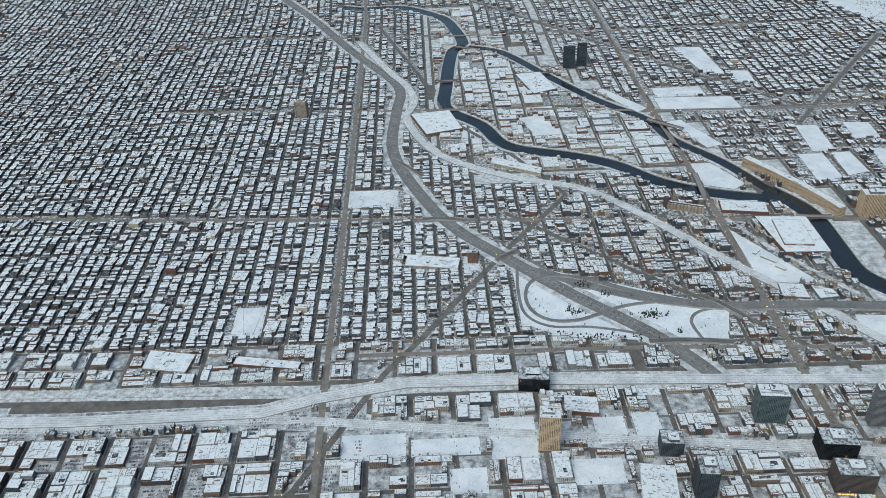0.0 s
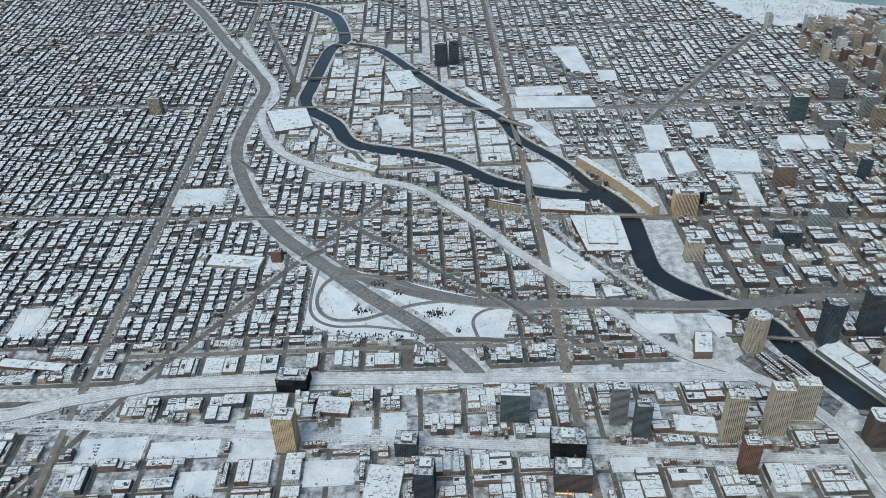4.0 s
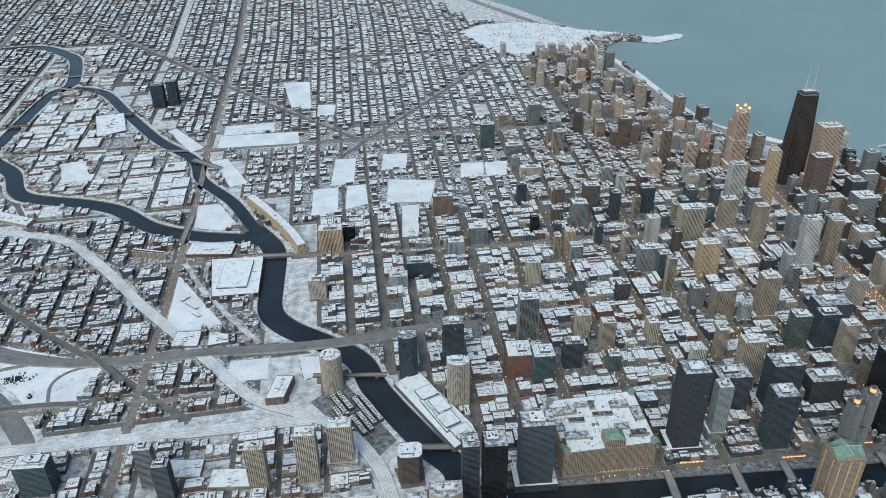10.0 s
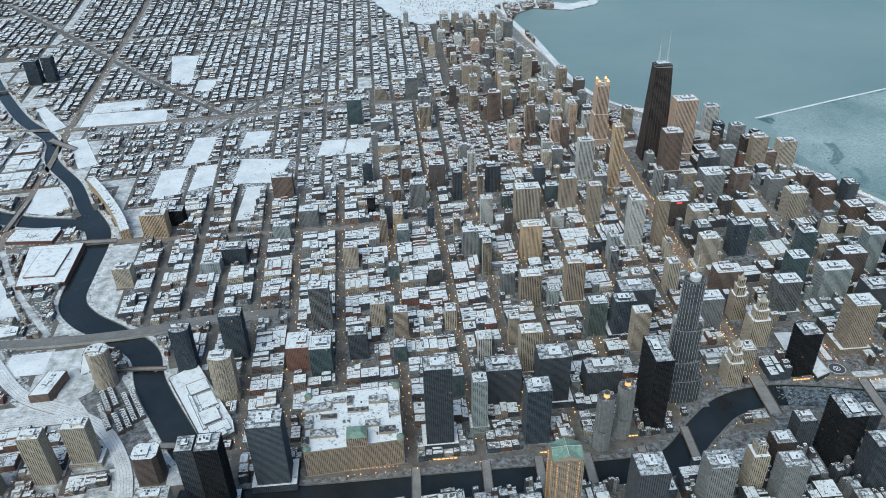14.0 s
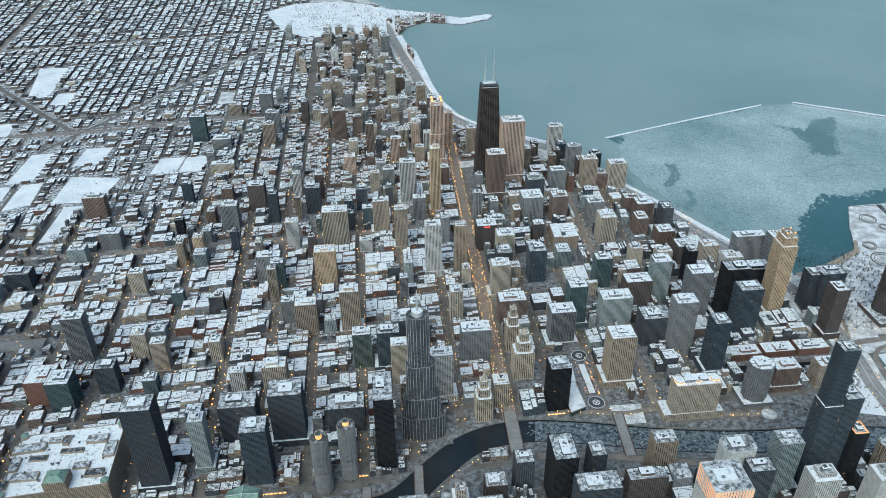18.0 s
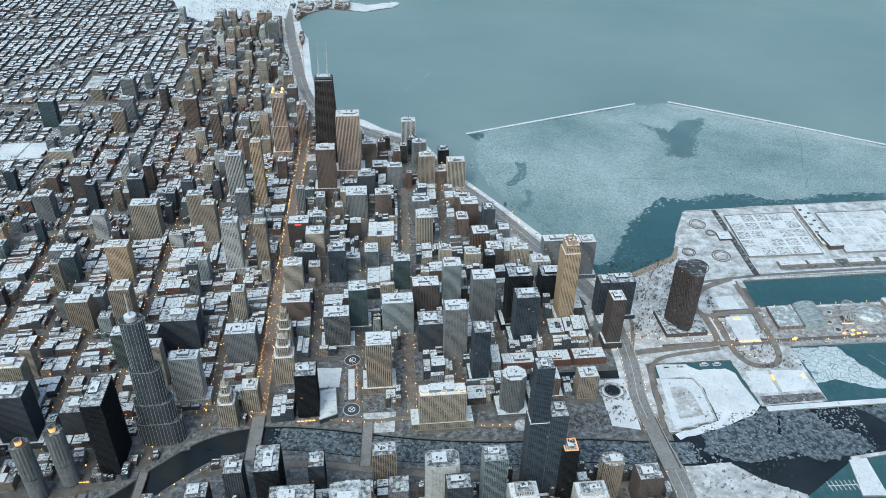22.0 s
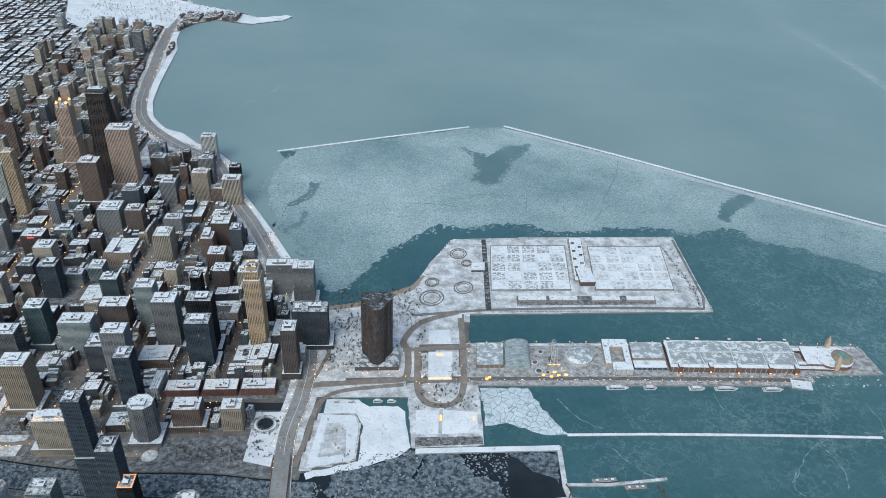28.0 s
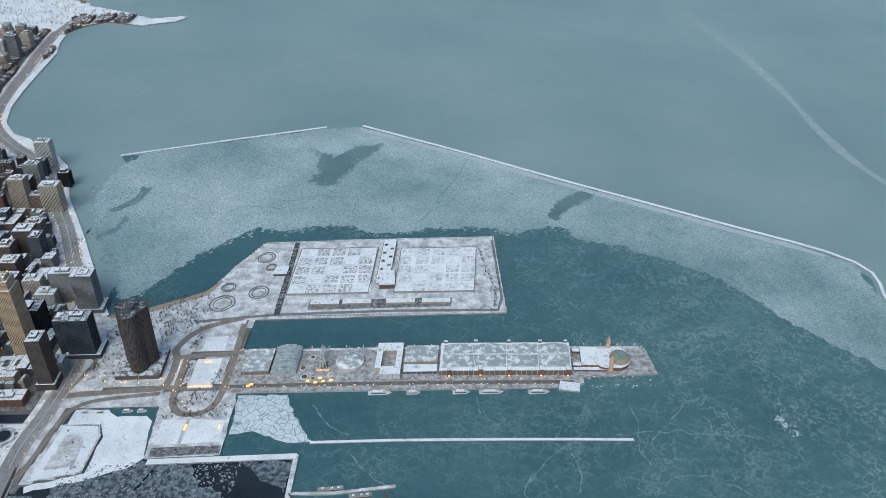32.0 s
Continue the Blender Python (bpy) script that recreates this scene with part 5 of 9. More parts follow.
tower(-191, 554, 56, 46, 203, "grid", "tan", name="gabled_tower", label="tan stone and glass tower with cross-gabled green crown", crown=cross_gable)
tower(378, 602, 44, 66, 165, "glass", "black", label="black glass office slab with snow-streaked roof")
tower(426, 534, 78, 44, 150, "glass", "dark")
tower(586, 648, 44, 34, 122, "piers", "tan")
tower(690, 560, 58, 42, 184, "balcony", "white", "chamfer", podium=20, label="pale grey tower with rippling balcony slabs")
tower(784, 560, 42, 38, 190, "glass", "pale", label="pale blue-grey glass tower with white-framed roof")
tower(948, 486, 54, 40, 150, "balcony", "white", steps=((0.7, 0.6, 8),), label="pale balconied apartment tower with stepped top")
tower(1012, 580, 46, 38, 114, "piers", "tan", "round", label="round brown glass tower with tan piers")
tower(1080, 560, 46, 40, 90, "balcony", "darkbrown")
tower(716, 520, 44, 34, 170, "glass", "dark")
tower(829, 496, 50, 40, 152, "piers", "white", steps=((0.6, 0.6, 12),), label="pale stone apartment tower with stepped snowy top")
tower(-985, 640, 40, 40, 122, "piers", "cream", "bow", label="slim cream tower with bowed front")
tower(-930, 640, 62, 34, 150, "bands", "cream", "bow", name="curved_office_tower", label="curved pale office tower at the river fork")
tower(-880, 520, 70, 44, 196, "glass", "grey", "bow", name="glass_arc_tower", label="tall grey glass tower with arched front")
tower(-984, 800, 52, 46, 84, "bands", "darkbrown", "chamfer", label="dark brown glass office block with chamfered corners")
tower(-820, 470, 50, 40, 140, "grid", "dark")
tower(-730, 500, 46, 40, 165, "glass", "green", "bow", label="green glass tower with curved front at the river bend")
tower(-640, 520, 50, 40, 120, "piers", "grey")
tower(-560, 490, 46, 40, 150, "glass", "dark")
tower(-480, 510, 40, 40, 135, "glass", "dark")
tower(-400, 560, 26, 26, 110, "piers", "tan")
tower(-340, 500, 46, 40, 140, "glass", "dark")
tower(-260, 510, 40, 40, 128, "glass", "navy")
tower(180, 560, 30, 34, 130, "piers", "cream", steps=((0.6, 0.6, 26),), label="slim cream stone tower with stepped top")
tower(250, 600, 40, 36, 110, "grid", "darkbrown")
tower(230, 520, 46, 40, 140, "grid", "grey")
tower(310, 640, 34, 34, 120, "piers", "dark")
tower(458, 655, 30, 40, 95, "glass", "dark")
tower(530, 574, 72, 30, 110, "piers", "darkbrown", label="dark brown office slab with cluttered snowy roof")

tower(1025, 853, 42, 34, 75, "grid", "tan", label="tan brick riverside apartment block with snowy roof")

# high-rises of the river wards and the lakeside
tower(381, 2044, 30, 30, 101, "grid", "tan")
tower(663, 2007, 45, 28, 101, "piers", "white")
tower(695, 1873, 44, 26, 98, "grid", "grey")
tower(674, 1958, 30, 25, 59, "glass", "navy")
tower(714, 1756, 46, 30, 119, "grid", "tan", podium=14)
tower(803, 1748, 53, 34, 98, "piers", "cream")
tower(773, 1888, 33, 26, 53, "glass", "black")
tower(617, 1762, 45, 30, 83, "grid", "grey")
tower(754, 1756, 39, 30, 59, "grid", "brown")
tower(660, 1755, 18, 20, 62, "grid", "red")
tower(508, 1611, 60, 50, 92, "grid", "grey")
tower(350, 1642, 22, 22, 107, "piers", "grey")
tower(357, 1496, 55, 40, 89, "grid", "darkbrown")
tower(403, 1449, 48, 40, 83, "bands", "cream")
tower(274, 1405, 30, 28, 164, "grid", "tan")
tower(201, 1401, 41, 30, 178, "grid", "white", podium=20)
tower(154, 1758, 46, 30, 164, "piers", "white", podium=20)
tower(232, 1700, 28, 26, 239, "piers", "orange", podium=20)
tower(310, 2105, 26, 26, 134, "piers", "pink")
tower(-59, 2196, 42, 26, 131, "grid", "brown")
tower(44, 2064, 26, 24, 140, "piers", "brown", podium=20)
tower(75, 1934, 33, 26, 65, "bands", "white")
tower(69, 1623, 46, 30, 122, "grid", "tan", podium=14)
tower(122, 1532, 35, 28, 149, "grid", "tan", podium=20)
tower(182, 1678, 37, 26, 83, "grid", "grey")
tower(-60, 1590, 70, 36, 123, "piers", "cream")
tower(-179, 1592, 35, 26, 101, "bands", "white")
tower(-131, 1773, 43, 30, 95, "piers", "dark")
tower(-300, 1816, 48, 36, 95, "grid", "darkbrown")
tower(-367, 1721, 47, 34, 92, "grid", "grey")
tower(-393, 1862, 31, 26, 65, "grid", "brown")
tower(-245, 1746, 27, 26, 104, "piers", "dark")
tower(-340, 1604, 19, 20, 80, "glass", "navy")
tower(-452, 2474, 42, 26, 47, "piers", "tan")
tower(-335, 2453, 45, 28, 92, "grid", "grey")
tower(-297, 2551, 26, 22, 62, "grid", "grey")
tower(-302, 2218, 39, 26, 89, "piers", "tan")
tower(-296, 2297, 48, 26, 92, "piers", "grey")
tower(-464, 2226, 62, 30, 44, "grid", "grey")
tower(-439, 2065, 74, 26, 38, "grid", "cream")
tower(-483, 2116, 26, 22, 56, "grid", "grey")
tower(-550, 2300, 51, 30, 101, "glass", "teal")
tower(222, 2167, 39, 26, 89, "piers", "grey")
tower(-83, 1412, 54, 34, 117, "grid", "orange")
tower(-124, 1218, 51, 34, 101, "piers", "tan")
tower(-17, 1196, 45, 34, 147, "piers", "tan", podium=20)
tower(-234, 1462, 63, 30, 83, "grid", "grey")
tower(-208, 1421, 35, 26, 89, "glass", "teal")
tower(241, 1208, 30, 30, 101, "piers", "cream")
tower(363, 1281, 47, 34, 113, "bands", "cream", podium=14)
tower(377, 1177, 67, 40, 77, "bands", "brown")
tower(269, 1045, 67, 40, 110, "grid", "grey")
tower(175, 935, 58, 30, 152, "grid", "white", podium=20)
tower(92, 1005, 38, 30, 130, "bands", "cream")
tower(9, 1076, 42, 34, 110, "glass", "green")
tower(-248, 891, 76, 50, 110, "bands", "dark")
tower(426, 866, 44, 45, 138, "glass", "black")
tower(576, 922, 54, 46, 158, "piers", "tan", podium=20)
tower(752, 1189, 44, 36, 150, "bands", "pale")
tower(821, 1114, 53, 40, 165, "balcony", "grey", podium=20)
tower(904, 1100, 58, 40, 179, "glass", "black", podium=20)
tower(914, 1040, 54, 40, 161, "glass", "navy", podium=20)
tower(1006, 1185, 67, 45, 98, "bands", "black")
tower(1118, 1010, 32, 40, 162, "grid", "darkbrown", podium=20)
tower(619, 1112, 73, 40, 107, "bands", "pale")
tower(527, 1133, 43, 40, 140, "glass", "teal", podium=20)
tower(479, 1075, 58, 40, 113, "glass", "grey", podium=14)
tower(687, 1162, 64, 40, 113, "grid", "darkbrown")
tower(748, 1009, 50, 38, 167, "balcony", "grey")
tower(699, 1043, 69, 50, 92, "bands", "dark")
tower(797, 923, 36, 40, 173, "glass", "navy", podium=20)
tower(468, 1331, 45, 36, 110, "glass", "navy")
tower(632, 1281, 42, 32, 101, "glass", "teal")
tower(851, 1248, 25, 30, 128, "glass", "black")
tower(944, 1340, 44, 30, 65, "grid", "cream")
tower(993, 1296, 48, 36, 53, "grid", "white")
tower(1041, 1320, 81, 30, 104, "bands", "grey")
tower(1101, 1277, 52, 36, 128, "bands", "grey", podium=14)
tower(1156, 1110, 60, 40, 128, "glass", "dark", podium=14)
tower(1116, 1048, 54, 30, 50, "bands", "pale")
tower(857, 817, 50, 46, 122, "grid", "grey", "octagon", podium=14, label="grey octagonal apartment tower on a brick podium")
tower(933, 854, 57, 40, 75, "grid", "brown", podium=20)
tower(-1134, 1723, 70, 36, 82, "piers", "orange", label="broad tan slab tower with dark window strips by the river")
tower(-1090, 1777, 55, 34, 53, "glass", "black")
tower(-776, 1862, 62, 26, 80, "grid", "brown")
tower(-692, 1689, 56, 34, 59, "grid", "grey")
tower(-767, 1634, 47, 28, 53, "grid", "pale")
tower(-572, 1467, 38, 28, 71, "grid", "cream")
tower(-509, 1719, 23, 24, 62, "glass", "black")
tower(-514, 1884, 29, 24, 83, "glass", "navy")
tower(-434, 1589, 27, 26, 83, "grid", "orange")
tower(-460, 1634, 20, 24, 83, "glass", "dark")
tower(-890, 1542, 65, 40, 56, "glass", "dark")
tower(-1174, 1497, 47, 30, 65, "grid", "cream")
tower(-950, 1504, 51, 30, 44, "balcony", "pale")
tower(-845, 1148, 51, 34, 146, "glass", "dark")
tower(-645, 1212, 48, 34, 146, "glass", "grey")
tower(-559, 1095, 44, 34, 83, "glass", "dark")
tower(-508, 1196, 35, 26, 86, "grid", "cream")
tower(-694, 1081, 59, 60, 77, "solid", "red")
tower(-643, 1049, 50, 50, 95, "glass", "teal")
tower(-733, 739, 66, 50, 197, "bands", "navy", podium=20)
tower(-828, 686, 44, 45, 215, "glass", "black", podium=20)
tower(-873, 706, 33, 40, 200, "glass", "dark")
tower(-398, 781, 55, 46, 252, "piers", "dark", podium=24)
tower(-311, 815, 30, 30, 164, "grid", "pale", podium=20)
tower(-174, 964, 49, 34, 146, "piers", "cream", podium=20)
tower(-145, 862, 68, 50, 159, "bands", "dark", podium=20)
tower(-198, 764, 50, 45, 167, "glass", "navy")
tower(-28, 879, 77, 50, 77, "grid", "dark")
tower(69, 1059, 51, 36, 122, "glass", "navy", podium=14)
tower(120, 1121, 85, 50, 98, "bands", "dark")
tower(-1293, 828, 38, 26, 143, "piers", "cream")
tower(-1193, 842, 42, 30, 148, "piers", "cream")
tower(-1124, 875, 49, 30, 125, "piers", "cream", podium=14)
tower(-1284, 741, 33, 28, 95, "grid", "red")
tower(-2260, 1039, 74, 45, 42, "glass", "black", snow="roof_clean")
tower(-1747, 912, 65, 40, 90, "glass", "teal")
tower(-1521, 891, 36, 24, 119, "bands", "grey")
tower(-1481, 845, 34, 26, 110, "bands", "dark")
tower(-1990, 826, 48, 40, 44, "glass", "dark")
tower(-1952, 707, 40, 50, 89, "glass", "dark")
tower(-1645, 800, 74, 50, 52, "glass", "black", snow="roof_clean")
tower(-1650, 712, 76, 46, 60, "bands", "darkbrown", label="brown brick block with glowing window bands")
tower(-1839, 2907, 50, 30, 101, "glass", "navy")
tower(-1781, 2918, 40, 30, 107, "glass", "navy")
tower(-2251, 856, 46, 36, 110, "grid", "orange")
tower(-2370, 1565, 30, 20, 38, "grid", "red")
tower(-2992, 2552, 47, 24, 71, "grid", "tan")

# dense lakeside apartment quarter to the north
rng = random.Random(21)
for k in range(300):
    yy = rng.uniform(1980, 3380)
    shore_x = 330 - max(0.0, (yy - 2200)) * 0.21
    xx = shore_x - abs(rng.gauss(60, 150)) - 45
    ww, dd = rng.uniform(20, 36), rng.uniform(20, 34)
    if not free(xx, yy + dd / 2, ww + 10, dd + 10):
        continue
    hh = rng.triangular(32, 125, 62) * (1.0 if yy < 2900 else 0.8)
    tower(round(xx), round(yy), round(ww), round(dd), round(hh), rng.choice(("grid", "grid", "piers", "balcony", "solid")), rng.choice(("tan", "brown", "grey", "cream", "grey", "darkbrown", "cream", "tan", "white", "pink")),
          name="apartment_tower")
for k in range(80):
    xx, yy = rng.uniform(380, 1090), rng.uniform(1250, 1960)
    if xx > 1120 - (yy - 1250) * 0.62:
        continue
    ww, dd = rng.uniform(28, 50), rng.uniform(26, 44)
    if free(xx, yy + dd / 2, ww + 8, dd + 8):
        tower(round(xx), round(yy), round(ww), round(dd), round(rng.triangular(30, 110, 50)), rng.choice(("grid", "bands", "piers", "glass", "solid")), rng.choice(("tan", "grey", "brown", "cream", "dark", "pale", "darkbrown")), name="clinic_tower")
for k in range(90):
    yy = rng.uniform(1780, 2110)
    xx = rng.uniform(480, 870 - (yy - 1780) * 0.75)
    ww, dd = rng.uniform(18, 32), rng.uniform(16, 26)
    if free(xx, yy + dd / 2, ww + 5, dd + 5):
        tower(round(xx), round(yy), round(ww), round(dd), round(rng.triangular(26, 95, 45)), rng.choice(("grid", "bands", "piers", "glass", "balcony")), rng.choice(("tan", "grey", "brown", "cream", "dark", "white", "darkbrown")), name="apartment_tower")
for k in range(100):
    xx, yy = rng.uniform(-520, 520), rng.uniform(880, 1900)
    ww, dd = rng.uniform(18, 36), rng.uniform(18, 34)
    if free(xx, yy + dd / 2, ww + 8, dd + 8):
        tower(round(xx), round(yy), round(ww), round(dd), round(rng.triangular(30, 130, 48)), rng.choice(("grid", "bands", "piers", "glass", "solid", "balcony")), rng.choice(("tan", "grey", "brown", "cream", "dark", "darkbrown", "navy", "teal", "pale", "white")), name="mid_rise")


# ---------------------------------------------------------------- lakefront, harbour and pier
def ragged(pts, amp, step, seed):
    """An outline broken up like an ice edge."""
    rng = random.Random(seed)
    out = []
    n = len(pts)
    for i in range(n):
        a, b = Vector(pts[i]), Vector(pts[(i + 1) % n])
        k = max(1, int((b - a).length / step))
        t = (b - a).normalized()
        for j in range(k):
            p = a + (b - a) * j / k
            o = Vector((-t.y, t.x)) * rng.uniform(-amp, amp) + t * rng.uniform(-0.3, 0.3) * step
            out.append((p.x + o.x, p.y + o.y))
    return out


M["lead"] = water("lead_water", (0.105, 0.175, 0.18), (0.15, 0.23, 0.235), 200.0, 0.3)
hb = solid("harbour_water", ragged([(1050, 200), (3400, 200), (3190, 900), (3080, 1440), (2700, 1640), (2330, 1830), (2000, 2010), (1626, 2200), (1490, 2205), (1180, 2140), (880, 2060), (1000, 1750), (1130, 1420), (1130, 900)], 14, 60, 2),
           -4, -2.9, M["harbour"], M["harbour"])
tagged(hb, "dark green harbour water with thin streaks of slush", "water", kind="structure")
ice = solid("ice_sheet", ragged([(940, 2092), (1180, 2137), (1488, 2205), (1613, 2210), (2083, 1972), (2574, 1711), (2945, 1512), (3080, 1440), (3105, 1268), (3150, 900), (2960, 1100), (2835, 1210), (2756, 1327), (2653, 1410), (2549, 1472),
                                  (2465, 1510), (2330, 1550), (2322, 1591), (2260, 1605), (2173, 1578), (2094, 1605), (1950, 1612), (1801, 1590), (1739, 1600), (1685, 1634), (1598, 1632), (1505, 1610), (1433, 1634), (1372, 1592), (1299, 1522), (1228, 1408),
                                  (1172, 1330), (1140, 1340), (1095, 1440), (1028, 1550), (952, 1655), (905, 1760), (880, 1894), (891, 1998)], 8, 13, 3),
            -3.2, -2.6, M["ice"], M["ice"])
for pts in [ragged([(1471, 2085), (1521, 2016), (1518, 1961), (1537, 1924), (1519, 1873), (1556, 1846), (1603, 1849), (1644, 1932), (1644, 1968), (1705, 2049), (1717, 2094), (1625, 2083), (1571, 2023), (1520, 2054)], 5, 9, 4),
            ragged([(2361, 1781), (2420, 1812), (2425, 1771), (2346, 1705), (2295, 1662), (2302, 1632), (2280, 1632), (2261, 1662), (2292, 1735)], 5, 9, 5),
            ragged([(1008, 1883), (1042, 1863), (1029, 1782), (977, 1739), (960, 1756), (1010, 1816)], 5, 9, 9),
            ragged([(1019, 1720), (1035, 1703), (1024, 1629), (991, 1603), (975, 1619), (1013, 1660)], 5, 9, 14),
            ]:
    g = Geo()
    if sum(pts[i - 1][0] * pts[i][1] - pts[i][0] * pts[i - 1][1] for i in range(len(pts))) < 0:
        pts = list(reversed(pts))
    g.prism(pts, -2.7, -2.54, M["lead"], M["lead"])
    tagged(g.make("open_lead"), "open lead of dark water in the lake ice", "water", kind="structure")
for line in ([(2008, 1985), (1985, 1884), (1930, 1756), (1938, 1723), (1905, 1678), (1887, 1641)], [(1455, 1768), (1513, 1775), (1572, 1795), (1639, 1775)], [(1341, 1742), (1415, 1740), (1473, 1724)], [(1690, 1770), (1684, 1698)], [(1800, 1730), (1803, 1690)]):
    g = Geo()
    line = [(x + 5 * noise.noise(Vector((x * 0.05, y * 0.05, 1))), y + 5 * noise.noise(Vector((x * 0.05, y * 0.05, 7)))) for x, y in smooth(line, 9)]
    g.strip(line, [2 + 5 * abs(noise.noise(Vector((i * 0.6, x * 0.01, 4)))) for i, (x, y) in enumerate(line)], -2.7, -2.53, M["lead"])
    tagged(g.make("open_lead"), "narrow dark crack in the lake ice", "water", kind="structure")
ifg = Geo()
irng = random.Random(91)


def drift(x, y, r):
    n = irng.choice((4, 5, 6))
    turn = irng.uniform(0, 6.28)
    ifg.prism([(x + r * irng.uniform(0.5, 1.3) * math.cos(turn + 6.283 * i / n), y + r * irng.uniform(0.4, 1.1) * math.sin(turn + 6.283 * i / n)) for i in range(n)], -3.1, -2.47, M["ice"])


EDGE = [(1472, 2085), (1521, 2016), (1518, 1961), (1537, 1924), (1519, 1873), (1556, 1846), (1603, 1849), (1644, 1932), (1644, 1968), (1705, 2049), (1717, 2094), (1625, 2083), (1571, 2023), (1520, 2054), (1472, 2085)]
SOUTH = [(1172, 1325), (1228, 1405), (1299, 1518), (1372, 1588), (1433, 1630), (1505, 1606), (1598, 1628), (1685, 1630), (1739, 1596), (1801, 1586), (1950, 1608), (2094, 1601), (2173, 1574), (2260, 1601), (2322, 1587), (2330, 1546), (2465, 1506), (2549, 1468), (2653, 1406), (2756, 1323), (2960, 1096)]
WEST = [(935, 2088), (886, 1998), (875, 1894), (900, 1760), (947, 1655), (1023, 1550), (1090, 1440)]
LEADS = [[(2008, 1985), (1985, 1884), (1930, 1756), (1938, 1723), (1905, 1678), (1887, 1641)], [(1455, 1768), (1513, 1775), (1572, 1795), (1639, 1775)], [(1341, 1742), (1415, 1740), (1473, 1724)], [(1690, 1770), (1684, 1698)],
         [(2400, 1800), (2361, 1781), (2292, 1735), (2261, 1662), (2295, 1640), (2346, 1705), (2425, 1771)], [(1030, 1875), (1020, 1800), (968, 1745)], [(1027, 1710), (1018, 1640), (983, 1610)]]
for line in LEADS:
    for _ in range(9 * len(line)):
        i = irng.randrange(len(line) - 1)
        k = irng.random()
        drift(line[i][0] + (line[i + 1][0] - line[i][0]) * k + irng.gauss(0, 8), line[i][1] + (line[i + 1][1] - line[i][1]) * k + irng.gauss(0, 8), irng.uniform(1.2, 5))
for line, many in ((EDGE, 300), (SOUTH, 420), (WEST, 160), ([(1500, 2190), (1620, 2200), (1600, 2120), (1510, 2110)], 60)):
    for _ in range(many):
        i = irng.randrange(len(line) - 1)
        k = irng.random()
        drift(line[i][0] + (line[i + 1][0] - line[i][0]) * k + irng.gauss(0, 9), line[i][1] + (line[i + 1][1] - line[i][1]) * k + irng.gauss(0, 9), irng.uniform(1.5, 6))
tagged(ifg.make("drift_ice"), "small loose floes along the ice edge", "ice", kind="stuff")
tagged(ice, "thin grey-green lake ice inside the breakwater, broken into small floes", "ice", kind="structure")
fl = solid("pack_ice", ragged([(1544, 974), (1652, 972), (1677, 918), (1729, 835), (1678, 835), (1603, 867), (1556, 858)], 3, 12, 10), -3.2, -2.45, M["pack"], M["pack"])
tagged(fl, "white ice floes jammed beside the pier", "ice", kind="structure")
bi = solid("snowy_ice", ragged([(1206, 945), (1275, 944), (1300, 922), (1368, 918), (1382, 900), (1398, 800), (1372, 775), (1300, 748), (1198, 722), (1192, 738), (1294, 764), (1294, 863), (1280, 899), (1204, 903)], 2, 16, 11), -3.2, -2.4, M["snow"], M["snow"])
tagged(bi, "smooth snow-covered ice in the slip", "ice", kind="structure")
bw = solid("basin_water", [(1184, 737), (1240, 745), (1400, 800), (1705, 800), (1712, 665), (1530, 640), (1400, 556), (1330, 600), (1280, 648), (1184, 652)], -3.6, -2.75, M["river"], M["river"])
tagged(bw, "black open water in the outer basin", "water", kind="structure")
ri = solid("river_ice", ragged([(1252, 738), (1300, 750), (1375, 778), (1405, 797), (1505, 775), (1530, 727), (1580, 712), (1596, 664), (1527, 648), (1462, 640), (1428, 668), (1346, 648), (1290, 658), (1240, 684)], 6, 10, 12), -3.2, -2.42, M["river_ice"], M["river_ice"],
           [ragged([(1425, 770), (1432, 768), (1412, 715), (1405, 717)], 2, 9, 16)])
r2 = solid("river_ice", ragged([(1600, 782), (1700, 786), (1703, 705), (1660, 730)], 5, 10, 17), -3.2, -2.42, M["river_ice"], M["river_ice"])
tagged(r2, "broken grey ice beside the quay", "ice", kind="structure")
tagged(ri, "broken grey ice floes in the outer basin", "ice", kind="structure")
g = Geo()
g.strip([p for p in MAIN_STEM if p[0] > 350], 58, -3.2, -2.2, M["river_ice"])
tagged(g.make("river_ice"), "jammed grey ice on the river", "ice", kind="structure")
M["floe"] = patchy("grey_floe", 5, (0.16, 0.185, 0.21), (0.44, 0.48, 0.51), 0.5, 0.2, 3.0, 0.6)
fg = Geo()
frng = random.Random(31)


def floe(x, y, r, z):
    """An angular slab of ice, longer one way and lying askew."""
    n = frng.choice((4, 4, 5, 5, 6))
    turn, flat_k = frng.uniform(0, 6.28), frng.uniform(0.35, 0.9)
    pts = []
    for i in range(n):
        a = 2 * math.pi * (i + frng.uniform(-0.3, 0.3)) / n
        u, v = r * frng.uniform(0.7, 1.3) * math.cos(a), r * flat_k * frng.uniform(0.7, 1.3) * math.sin(a)
        pts.append((x + u * math.cos(turn) - v * math.sin(turn), y + u * math.sin(turn) + v * math.cos(turn)))
    fg.prism(pts, -3, z + frng.uniform(-0.25, 0.15), M["floe"] if frng.random() < 0.6 else M["river_ice"])


